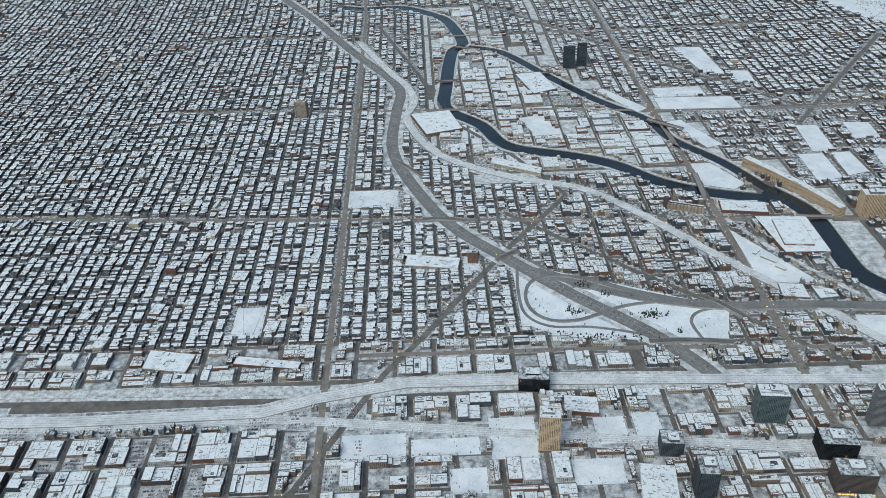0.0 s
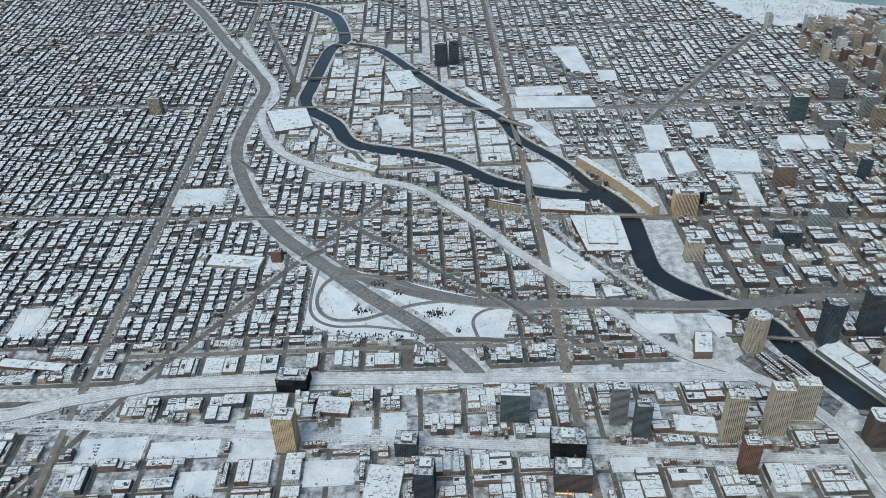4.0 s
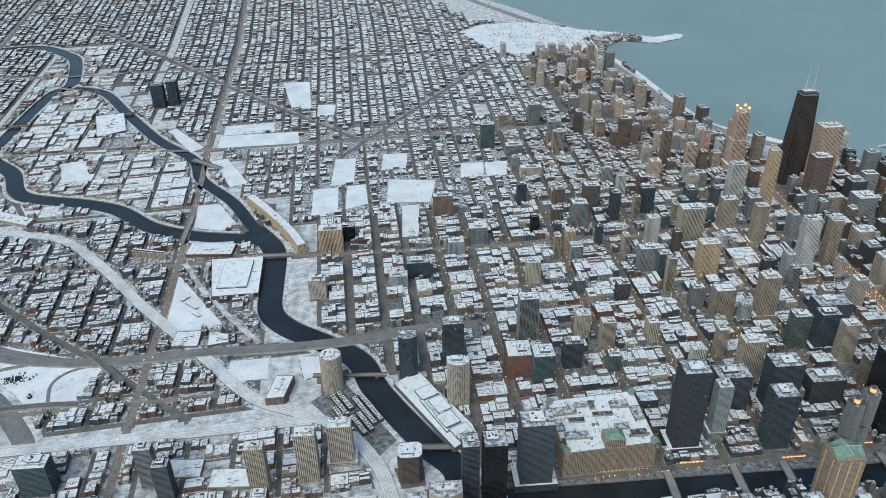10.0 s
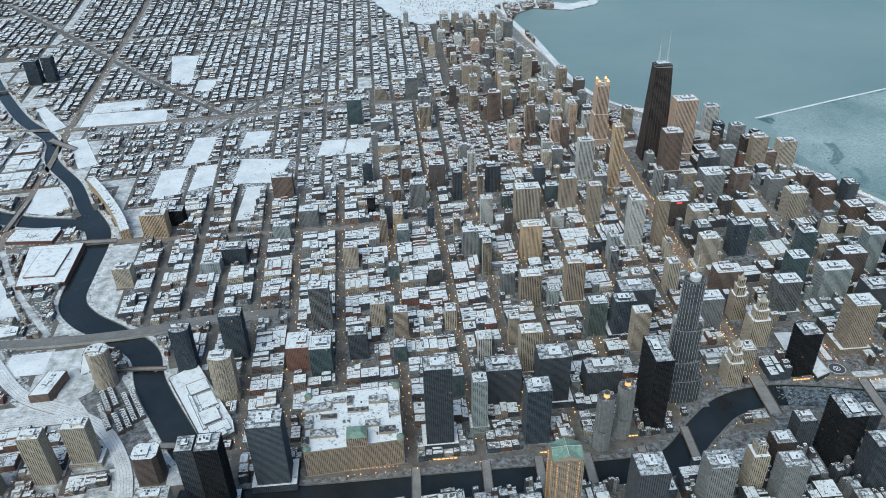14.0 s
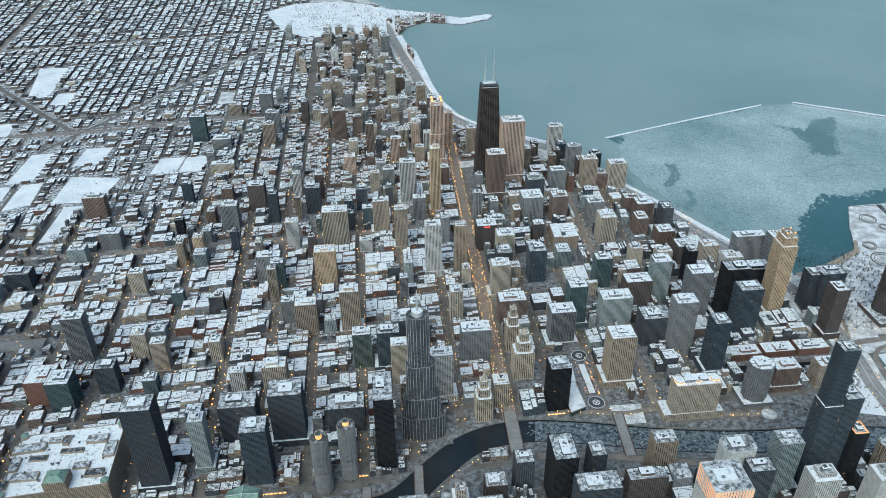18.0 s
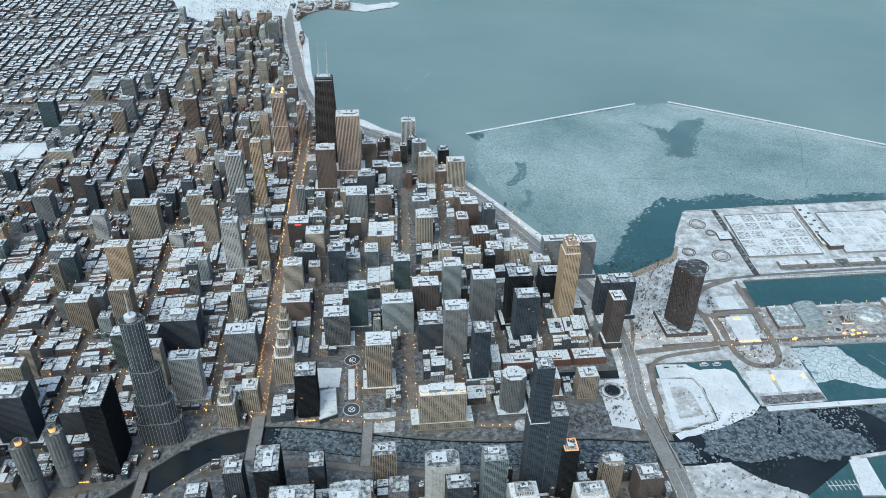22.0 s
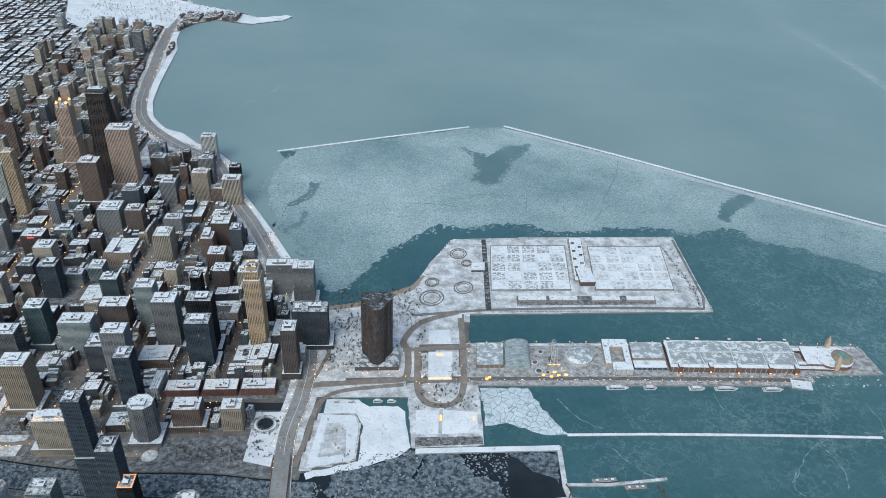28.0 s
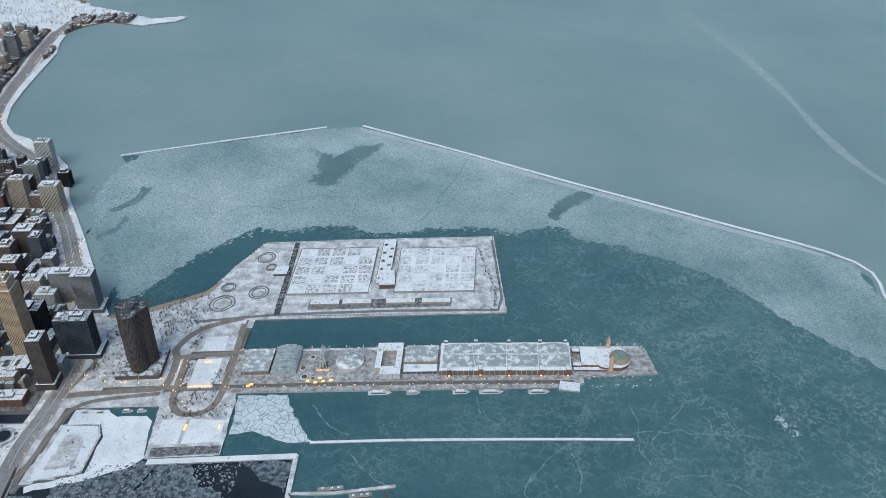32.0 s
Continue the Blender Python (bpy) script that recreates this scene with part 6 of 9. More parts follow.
for _ in range(900):
    x, y = frng.uniform(1245, 1600), frng.uniform(650, 790)
    r = frng.uniform(0.8, 4)
    if code_at(x, y) == 8:
        floe(x, y, r, -2.1)
for _ in range(1300):
    p = frng.choice([q for q in MAIN_STEM if q[0] > 360])
    x, y, r = p[0] + frng.uniform(-20, 20), p[1] + frng.uniform(-27, 27), frng.uniform(0.8, 4)
    floe(x, y, r, -1.95)
tagged(fg.make("ice_floes"), "scattered pale ice floes", "ice", kind="stuff")

for line, nm in ((BREAKWATER_N, "long low snow-topped breakwater"), (BREAKWATER_E, "long curving snow-topped breakwater")):
    g = Geo()
    g.strip(line, 9, -6, -0.4, M["concrete"], M["snow"])
    tagged(g.make("breakwater"), nm, "breakwater")
M["smooth_ice"] = patchy("smooth_shore_ice", 60, (0.42, 0.49, 0.51), (0.54, 0.6, 0.62), 0.5, 0.25, 8.0, 0.6)
L, R = offset(BREAKWATER_E, [38] * len(BREAKWATER_E))
g = Geo()
g.strip([tuple(p) for p in R if p.y > 1450], [12 + 12 * (0.5 + noise.noise(Vector((i * 0.7, 3, 0)))) for i in range(len([p for p in R if p.y > 1450]))], -3, -2.5, M["smooth_ice"])
tagged(g.make("shore_ice"), "smooth pale ice along the inside of the breakwater", "ice", kind="structure")
g = Geo()
g.strip([(1728, 833), (1900, 836), (2399, 839)], 7, -6, -1.2, M["concrete"], M["snow"])
tagged(g.make("breakwater"), "thin low snowy breakwater parallel to the pier", "breakwater")
g = Geo()
g.strip([(1410, 788), (1500, 790), (1708, 795)], 14, -6, 0.9, M["concrete"], M["snow"])
g.strip([(1707, 800), (1710, 694), (1716, 668)], 10, -6, 0.8, M["concrete"], M["trodden"])
tagged(g.make("quay"), "pale snow-covered concrete quay", "quay")
g = Geo()
g.strip([(1527, 642), (1719, 666)], 8, -6, 0.4, M["concrete"], M["trodden"])
g.strip([(1712, 700), (1800, 700), (1916, 716)], 7, -6, 0.5, M["concrete"], M["trodden"])
g.strip([(1716, 664), (2100, 655), (2700, 640)], 7, -6, 0.2, M["concrete"], M["trodden"])
tagged(g.make("lock_wall"), "narrow concrete lock walls with work barges", "wall")
for gx in (1716, 1900):
    e = thing("lock_gate", gx, 683, "dark steel lock gate between concrete walls", "gate", z=-2.9)
    for sy in (-1, 1):
        g = Geo()
        g.strip([(-3, sy * 16), (5, sy * 2)], 2.5, 0, 6, M["rust"])
        g.make("gate_leaf", e)
g = Geo()
g.prism([(1506, 549), (1555, 546), (1558, 640), (1520, 638)], -6, 0.7, M["concrete"], M["snow"])
tagged(g.make("quay"), "snow-covered service quay south of the lock", "quay")
g = Geo()
for k in range(7):
    g.strip([(1455 + 9 * k, 566), (1452 + 9 * k, 590)], 1.2, -3, -1.6, M["concrete"], M["snow"])
g.strip([(1450, 578), (1515, 578)], 1.6, -3, -1.5, M["concrete"], M["snow"])
tagged(g.make("boat_dock"), "snowy finger docks in black water", "dock")


def barge(x, y, ln, wd, rot):
    e = thing("work_barge", x, y, "rusty work barge moored at the lock wall", "barge", z=-2.9)
    g = Geo()
    g.box(0, 0, 0, ln, wd, 2.6, M["rust"], M["concrete"], rot, True)
    g.make("hull", e)
    g = Geo()
    for k in (-0.3, 0.05, 0.32):
        g.box(ln * k * math.cos(rot), ln * k * math.sin(rot), 2.6, ln * 0.12, wd * 0.5, 2.6, M["tan"], M["roof"], rot)
    tagged(g.make("cabin", e), kind="stuff")
    g = Geo()
    g.tube((0, 0, 2.6), (6, 2, 18), 0.5, M["rust"], 6)
    g.make("crane", e, "rust-red crane boom")


barge(1790, 712, 50, 10, 0.06)
barge(1850, 695, 44, 10, 0.05)


FLATS = []


def flat(name, pts, z, material, label, cat, side=None, kind="structure"):
    g = Geo()
    FLATS.append(name)
    g.prism(pts, -0.4, z + 0.025 * len(FLATS), side or M["concrete"], material)
    return tagged(g.make(name), label, cat, kind=kind)


# snowy lake shore: beaches, parks, promenade
flat("park_ground", [(1160, 1256), (1237, 1271), (1370, 1336), (1410, 1450), (1467, 1548), (1544, 1546), (1560, 1240), (1375, 1236), (1290, 1190), (1180, 1180)], 0.45, M["trodden"], "snowy park ground west of the filtration plant", "park")
flat("park_ground", [(1402, 797), (1552, 803), (1540, 985), (1385, 985), (1384, 945)], 0.45, M["trodden"], "snowy gateway park with paths", "park")
flat("park_ground", [(1203, 948), (1384, 945), (1376, 1000), (1290, 992), (1180, 985)], 0.3, M["trodden"], "snowy bank between slip and street", "park")
flat("park_ground", [(1345, 1010), (1400, 1000), (1400, 1120), (1500, 1120), (1500, 1236), (1400, 1236), (1340, 1150)], 0.3, M["trodden"], "snowy ground round the gateway streets", "park")
flat("park_ground", [(1183, 648), (1280, 646), (1328, 600), (1398, 560), (1398, 480), (1180, 480)], 0.3, M["trodden"], "snowy harbour park with curving paths", "park")
flat("snow_field", [(1408, 834), (1455, 834), (1455, 903), (1404, 905)], 0.6, M["snow"], "square snowy lawn", "field")
flat("snow_field", [(1463, 834), (1540, 838), (1537, 898), (1463, 905)], 0.6, M["snow"], "square snowy lawn with lit court", "field")
flat("snow_field", [(1423, 1120), (1475, 1120), (1472, 1172), (1420, 1168)], 0.6, M["snow"], "small square snowy lawn by the basin", "field")
flat("car_park", [(1408, 800), (1549, 806), (1548, 827), (1407, 826)], 0.6, M["paving"], "car park on the quay with salted asphalt", "car park")
flat("park_ground", [(1192, 745), (1286, 768), (1286, 860), (1274, 892), (1204, 896)], 0.5, M["snow"], "bare snowy building plot beside the slip", "plot")
flat("churned_ground", [(1212, 775), (1268, 782), (1262, 850), (1250, 872), (1218, 870)], 0.62, M["trodden"], "churned snow and earth on the building plot", "plot")
g = Geo()
g.strip([(1192, 745), (1289, 766), (1289, 860), (1276, 895), (1204, 899)], 3, -4, 1.1, M["bank"], M["trodden"])
tagged(g.make("sheet_pile_wall"), "dark sheet-pile wall round the plot", "wall")
flat("park_ground", [(1172, 1012), (1345, 1020), (1344, 1078), (1290, 1180), (1195, 1230), (1165, 1235)], 0.46, M["trodden"], "snowy garden round the curved tower", "park")
flat("park_ground", [(1062, 770), (1122, 752), (1122, 905), (1062, 908)], 0.45, M["snow"], "snowy riverside plot with round foundation pit", "plot")
e = thing("foundation_pit", 1088, 872, "round abandoned foundation pit with concrete rim in snow", "pit")
g = Geo()
g.parapet(circle(0, 0, 19, 32), 0.3, 2.6, 2.5, M["concrete"])
g.make("rim", e)
g = Geo()
g.prism(circle(0, 0, 16.4, 32), 0.3, 1.5, M["bank"], M["river"])
g.make("pit_floor", e, "dark wet pit floor")
g = Geo()
g.parapet(circle(0, -2, 31, 32, 27), 0.3, 1.6, 7, M["yard"])
g.make("spoil_ring", e, "churned earth ring")
flat("riverside_walk", [(905, 748), (1064, 770), (1064, 815), (925, 772)], 0.5, M["paving"], "terraced riverside walk with shrubs", "walk")
for lot in SNOW_LOTS:
    flat("snow_lot", list(reversed(lot)), 0.3, M["snow"], "empty snow-covered lot between warehouses", "lot")
flat("beach", list(reversed(PARK)), 0.3, M["snow"], "broad snowy park meadow near the lake", "park")
flat("beach", [(85, 3470), (140, 3432), (331, 3344), (480, 3255), (570, 3265), (610, 3276), (630, 3254), (606, 3222), (473, 3184), (300, 3243), (210, 3200), (170, 3130), (140, 3260), (40, 3480)], 0.3, M["snow"], "hooked snowy sand beach", "beach")
g = Geo()
g.strip(smooth([(45, 3520), (-20, 3610), (-130, 3800), (-275, 4000), (-480, 4340)]), 36, -0.4, 0.5, M["concrete"], M["trodden"])
tagged(g.make("beach"), "snowy lakeside park strip", "beach", kind="structure")
g = Geo()
g.strip([(176, 3110), (196, 3016), (233, 2925), (258, 2758), (280, 2598), (308, 2450), (347, 2328), (412, 2222), (500, 2192), (566, 2138)], [26, 26, 26, 24, 26, 28, 44, 70, 40, 18], -0.5, 0.43, M["concrete"], M["snow"])
g.strip([(566, 2138), (658, 2074), (716, 2012), (780, 1864), (938, 1616), (1146, 1264)], 15, -0.5, 0.44, M["concrete"], M["snow"])
tagged(g.make("promenade"), "snowy lakeside promenade and beach", "promenade", kind="structure")
g = Geo()
g.strip([(1160, 1259), (1237, 1274), (1370, 1339), (1395, 1390)], [16, 20, 18, 8], -0.5, 0.5, M["tan"], M["tan"])
tagged(g.make("beach"), "thin tan sand beach beside the slip", "beach", kind="structure")


# filtration plant
def filtration_plant():
    e = thing("filtration_plant", 1820, 1400, "huge low filtration plant with snowy filter beds and basins", "plant")
    X, Y = 1820, 1400

    def loc(pts):
        return [(a - X, b - Y) for a, b in pts]

    g = Geo()
    g.prism(loc([(1546, 1552), (2100, 1552), (2132, 1246), (1562, 1240)]), -0.4, 0.5, M["concrete"], M["trodden"])
    g.make("apron", e, "snowy paved apron")

    def beds(x0, y0, x1, y1, nx, ny, patch):
        g = Geo()
        g.prism(loc(rect((x0 + x1) / 2, (y0 + y1) / 2, x1 - x0, y1 - y0)), 0.4, 5.0, M["concrete"], M["snow"])
        body = g.make("filter_building", e, "flat snow-covered filter building")
        g = Geo()
        g.parapet(loc(rect((x0 + x1) / 2, (y0 + y1) / 2, x1 - x0, y1 - y0)), 5.0, 6.4, 1.4, M["bank"])
        g.make("parapet", body)
        for i in range(nx):
            for j in range(ny):
                a0, a1 = x0 + (x1 - x0) * i / nx + 5, x0 + (x1 - x0) * (i + 1) / nx - 3
                b0, b1 = y0 + (y1 - y0) * j / ny + 4, y0 + (y1 - y0) * (j + 1) / ny - 3
                g = Geo()
                g.prism(loc(rect((a0 + a1) / 2, (b0 + b1) / 2, a1 - a0, b1 - b0)), 5.0, 5.35, M["concrete"], M[patch] if (i * 5 + j * 3) % 4 else M["roof_clean"])
                bed = g.make("filter_bed", e)
                if (i + 2 * j) % 5 != 4:
                    g = Geo()
                    for q in (0.33, 0.67):
                        g.box(a0 + (a1 - a0) * q - X, (b0 + b1) / 2 - Y, 5.3, 1.5, b1 - b0, 0.4, M["concrete"], M["snow"])
                    g.box((a0 + a1) / 2 - X, (b0 + b1) / 2 - Y, 5.3, a1 - a0, 1.5, 0.4, M["concrete"], M["snow"])
                    g.make("bed_wall", bed, "snow-capped dividing walls")

    beds(1574, 1320, 1784, 1515, 5, 5, "bed")
    beds(1848, 1320, 2056, 1508, 5, 5, "bed2")
    g = Geo()
    g.prism(loc([(1549, 1550), (1562, 1550), (1574, 1246), (1560, 1246)]), 0.5, 3.5, M["darkbrown"], M["roof_dark"])
    g.make("channel", e, "dark brick intake channel")
    g = Geo()
    for k in range(9):
        g.box(1806 + (k % 2) * 18 - X, 1375 + 18 * k - Y, 9, 9, 6, 2.4, M["plant"], M["roof_dark"])
    tagged(g.make("roof_plant", e, "dark roof vents of the pump house"), kind="stuff")
    for dx in (-19, 19):
        g = Geo()
        g.strip(loc([(1815 + dx, 1355), (1815 + dx, 1550)]), 3, 0.4, 2.2, M["bank"], M["yard"])
        g.make("area_wall", e, "dark area wall beside the pump house")
    g = Geo()
    g.prism(loc([(1640, 1262), (2000, 1266), (2000, 1300), (1640, 1300)]), 0.4, 0.85, M["concrete"], M["paving"])
    g.make("forecourt", e, "salted forecourt")
    g = Geo()
    g.strip(loc([(2062, 1515), (2080, 1440), (2110, 1330), (2112, 1262)]), 7, 0.4, 0.9, M["yard"])
    g.make("hedge_bank", e, "dark scrubby bank")
    g = Geo()
    for k in range(40):
        g.box(1640 + 9.2 * k - X, 1239 - Y, 0.5, 4.5, 2, 3.4, M["bank"], M["snow"])
    tagged(g.make("colonnade", e, "row of dark arches along the dock wall"), kind="stuff")
    g = Geo()
    g.prism(loc(rect(1815, 1450, 34, 190)), 0.5, 9, M["tan"], M["roof"])
    g.make("pump_house", e)
    g = Geo()
    g.prism(loc(rect(1822, 1370, 40, 60)), 0.5, 16, M["darkbrown"], M["roof"])
    g.make("pump_house", e, "dark brown pump house")
    g = Geo()
    g.prism(loc(rect(1540, 1420, 36, 34)), 0.5, 7, M["darkbrown"], M["roof"])
    g.make("gatehouse", e)
    for cx in (1680, 1760, 1870, 1960):
        g = Geo()
        g.prism(loc(rect(cx, 1285, 72, 16)), 0.5, 7, M["tan"], M["roof"])
        g.make("office_wing", e, "long low tan office wing")
    g = Geo()
    g.strip(loc([(1375, 1228), (1560, 1246), (1840, 1252), (2118, 1250), (2128, 1300), (2100, 1545)]), 9, 0.4, 0.75, M["concrete"], M["asphalt"])
    g.make("service_road", e)
    g = Geo()
    g.strip(loc([(1467, 1552), (1800, 1556), (2102, 1558), (2138, 1240), (1800, 1234), (1530, 1230)]), 3, -3, 1.6, M["concrete"], M["trodden"])
    g.make("sea_wall", e)
    for cx, cy, r in ((1485, 1485, 24), (1509, 1441, 15), (1419, 1360, 19), (1502, 1336, 26), (1421, 1296, 32)):
        g = Geo()
        g.parapet(circle(cx - X, cy - Y, r, 28), 0.4, 2.2, 3, M["bank"])
        g.parapet(circle(cx - X, cy - Y, r * 0.72, 24), 0.4, 1.9, 2, M["bank"])
        g.make("round_bed", e, "round walled planting bed in snow")
        g = Geo()
        g.prism(circle(cx - X, cy - Y, r * 0.45, 20), 0.4, 1.2, M["concrete"], M["trodden"])
        g.make("fountain", e)


M["pier_deck"] = patchy("pier_deck_slush", 14, (0.24, 0.225, 0.21), (0.62, 0.63, 0.65), 0.52, 0.16, 3.0, 0.8, 0.3, 0.3)
M["hall_roof"] = patchy("ribbed_metal_roof", 16, (0.36, 0.395, 0.4), (0.8, 0.82, 0.84), 0.54, 0.05, 3.0, 0.55, 0.4, 0.15)
M["palm_glass"] = patchy("palm_house_glass", 12, (0.2, 0.26, 0.26), (0.5, 0.56, 0.57), 0.5, 0.2, 3.0, 0.25, 0.5)
M["bed"] = patchy("drifted_snow", 7, (0.33, 0.34, 0.35), (0.82, 0.84, 0.86), 0.5, 0.06, 3.0, 0.85, 0.25, 0.2)
M["bed2"] = patchy("thin_snow", 12, (0.42, 0.44, 0.46), (0.8, 0.82, 0.845), 0.46, 0.1, 3.0, 0.85, 0.25, 0.2)
filtration_plant()


# exhibition pier
def pier():
    e = thing("exhibition_pier", 2000, 1050, "long exhibition pier with grey halls and snowy roofs", "pier")
    X, Y = 2000, 1050

    def R(x0, y0, x1, y1):
        return rect((x0 + x1) / 2 - X, (y0 + y1) / 2 - Y, abs(x1 - x0), abs(y1 - y0))

    g = Geo()
    g.prism([(1500 - X, 1123 - Y), (1500 - X, 981 - Y), (2268 - X, 986 - Y), (2311 - X, 997 - Y), (2311 - X, 1019 - Y), (2481 - X, 1029 - Y), (2463 - X, 1113 - Y), (2440 - X, 1120 - Y)], -7, 0.9, M["concrete"], M["pier_deck"])
    g.make("deck", e, "concrete pier deck with trodden snow")
    g = Geo()
    g.strip([(1505 - X, 1116 - Y), (2450 - X, 1114 - Y)], 8, 0.8, 1.05, M["concrete"], M["trodden"])
    g.make("north_promenade", e)
    g = Geo()
    g.strip([(1505 - X, 1000 - Y), (2290 - X, 1002 - Y)], 11, 0.8, 1.02, M["road"], M["road"])
    g.make("dock_road", e)

    def hall(nm, x0, y0, x1, y1, h, wall, top, lab="", fac=True):
        g = Geo()
        g.prism(R(x0, y0, x1, y1), 0.9, h, M[wall], M[top])
        for k in range(max(1, int((x1 - x0) / 12))):
            g.box(x0 + 6 + 12 * k - X, min(y0, y1) - 0.2 - Y, 0.9, 1.4, 1.0, h - 0.9, M["concrete"])
        return g.make(nm, e, lab)

    hall("entry_hall", 1536, 1036, 1598, 1112, 13, "brown", "hall_roof", "brick entry hall with grey metal roof")
    g = Geo()
    arc = [(1631 - X - 29 * math.cos(math.pi * i / 12), 10 + 14 * math.sin(math.pi * i / 12)) for i in range(13)]
    for (ax, az), (bx, bz) in zip(arc, arc[1:]):
        g.add([(ax, 1034 - Y, az), (bx, 1034 - Y, bz), (bx, 1114 - Y, bz), (ax, 1114 - Y, az)], [(0, 1, 2, 3)], M["palm_glass"])
    for yy in (1034, 1114):
        g.add([(a, yy - Y, z) for a, z in arc], [tuple(range(13))], M["palm_glass"])
    g.prism(R(1602, 1034, 1660, 1114), 0.9, 10, M["palm_glass"])
    hall_part = g.make("glass_hall", e, "barrel-vaulted grey-green glass palm hall")
    for k in range(9):
        g = Geo()
        for (ax, az), (bx, bz) in zip(arc, arc[1:]):
            g.tube((ax, 1034 + 10 * k - Y, az + 0.3), (bx, 1034 + 10 * k - Y, bz + 0.3), 0.4, M["steel"], 4)
        g.make("roof_rib", hall_part)
    for rx, ry, rr, mm in ((1672, 1052, 8, "red"), (1688, 1088, 7, "navy"), (1680, 1024, 9, "navy"), (1738, 1030, 7, "orange"), (1700, 1018, 6, "red")):
        g = Geo()
        g.prism(circle(rx - X, ry - Y, rr, 18), 0.9, 4, M["white"], M["trodden"])
        g.prism(circle(rx - X, ry - Y, rr * 0.7, 18), 4, 7.5, M[mm], M[mm], shrink=0.15)
        g.make("ride", e, "round fairground ride under winter cover")
    for lx, ly in ((1690, 1012), (1725, 1010), (1708, 1006), (1742, 1012), (1716, 1020), (1560, 1000), (1566, 1004)):
        g = Geo()
        g.box(lx - X, ly - Y, 0.9, 7, 3.5, 3, M["lamp"])
        g.make("lit_stall", e, "small warm lit stall")
    g = Geo()
    g.prism(circle(1777 - X, 1068 - Y, 32, 24, 29), 0.9, 11, M["white"], M["roof_clean"])
    g.prism(circle(1777 - X, 1068 - Y, 31, 24, 28), 11, 17, M["hall_roof"], M["hall_roof"], shrink=0.55)
    g.make("theatre", e, "white tent-like theatre roof")
    hall("courtyard_wing", 1836, 1095, 1896, 1122, 15, "cream", "roof")
    hall("courtyard_wing", 1836, 1038, 1850, 1095, 15, "cream", "roof")
    hall("courtyard_wing", 1882, 1038, 1896, 1095, 15, "cream", "roof")
    hall("curved_pavilion", 1850, 1014, 1896, 1040, 19, "steel", "roof", "pale layered steel pavilion")
    hall("festival_hall", 1902, 1060, 1978, 1114, 12, "tan", "hall_roof")
    hall("deck_bar", 1902, 1030, 1978, 1054, 9, "navy", "roof_clean", "low blue-glass restaurant wing")
    hall("exhibition_hall", 1984, 1024, 2284, 1116, 18, "brown", "roof_clean", "long brick exhibition hall")
    g = Geo()
    for k in range(4):
        xa, xb = 1990 + 73 * k, 1990 + 73 * (k + 1)
        xm = (xa + xb) / 2
        for p, q in (((xa, xm)), ((xm, xb))):
            za, zb = (18.1, 25) if p == xa else (25, 18.1)
            g.add([(p - X, 1034 - Y, za), (q - X, 1034 - Y, zb), (q - X, 1108 - Y, zb), (p - X, 1108 - Y, za)], [(0, 1, 2, 3)], M["hall_roof"])
            g.add([(p - X, 1034 - Y, 18), (q - X, 1034 - Y, 18), (q - X, 1034 - Y, zb), (p - X, 1034 - Y, za)], [(0, 1, 2, 3)], M["steel"])
            g.add([(p - X, 1108 - Y, za), (q - X, 1108 - Y, zb), (q - X, 1108 - Y, 18), (p - X, 1108 - Y, 18)], [(0, 1, 2, 3)], M["steel"])
    g.make("vaulted_roof", e, "grey ridged roof streaked with snow")
    for xx in (2003, 2074, 2142, 2215, 2275):
        g = Geo()
        g.box(xx - X, 1026 - Y, 0.9, 9, 14, 24, M["red"], M["roof"])
        g.box(xx - X, 1018 - Y, 4, 4, 1, 3, M["lamp"])
        g.make("stair_tower", e, "red brick stair tower with lit door")
        g = Geo()
        g.box(xx - X, 1117 - Y, 18, 8, 6, 6, M["brown"], M["roof"])
        g.make("roof_house", e)
    g = Geo()
    drng = random.Random(8)
    for _ in range(260):
        px, py = drng.uniform(1510, 2470), drng.choice((drng.uniform(1006, 1024), drng.uniform(984, 998), drng.uniform(1110, 1122)))
        g.box(px - X, py - Y, 0.9, drng.uniform(1, 5), drng.uniform(0.8, 3), drng.uniform(0.8, 3.2), M[drng.choice(("plant", "white", "steel", "brown", "navy"))], M["roof"])
    tagged(g.make("kiosk", e, "small kiosks, planters and benches"), kind="stuff")
    for k in range(5):
        g = Geo()
        g.box(1990 + 73 * k - X, 1071 - Y, 18, 1.6, 74, 1.4, M["steel"], M["snow"])
        g.make("roof_valley", e)
    g = Geo()
    g.box(2137 - X, 1071 - Y, 24, 292, 5, 2.2, M["steel"], M["bed2"])
    g.make("ridge_monitor", e)
    for xa, xb, yy, hh in ((2290, 2372, 1040, 6), (2290, 2372, 1052, 9), (2290, 2372, 1098, 9)):
        g = Geo()
        g.prism(R(xa, yy - 5, xb, yy + 5), 0.9, hh, M["red"], M["roof_clean"])
        for k in range(9):
            g.box(xa + 5 + 9 * k - X, yy - 5.3 - Y, 2.2, 4, 0.4, 3, GLASS["warm"])
        g.make("terrace_wing", e, "low red brick terrace wing")
    hall("head_house", 2308, 1046, 2350, 1106, 12, "red", "roof_clean", "low brick head house")
    g = Geo()
    g.prism([(2392 - X + 30 * math.cos(radians(a)) + (0 if abs(a) < 90 else -26), 1070 - Y + 34 * math.sin(radians(a))) for a in range(-100, 261, 20)][:-1], 0.9, 13, M["red"], M["roof"])
    g.make("ballroom", e, "round-ended red brick ballroom")
    g = Geo()
    g.prism(circle(2398 - X, 1070 - Y, 24, 24, 26), 13, 21, M["tan"], M["copper"], shrink=0.55)
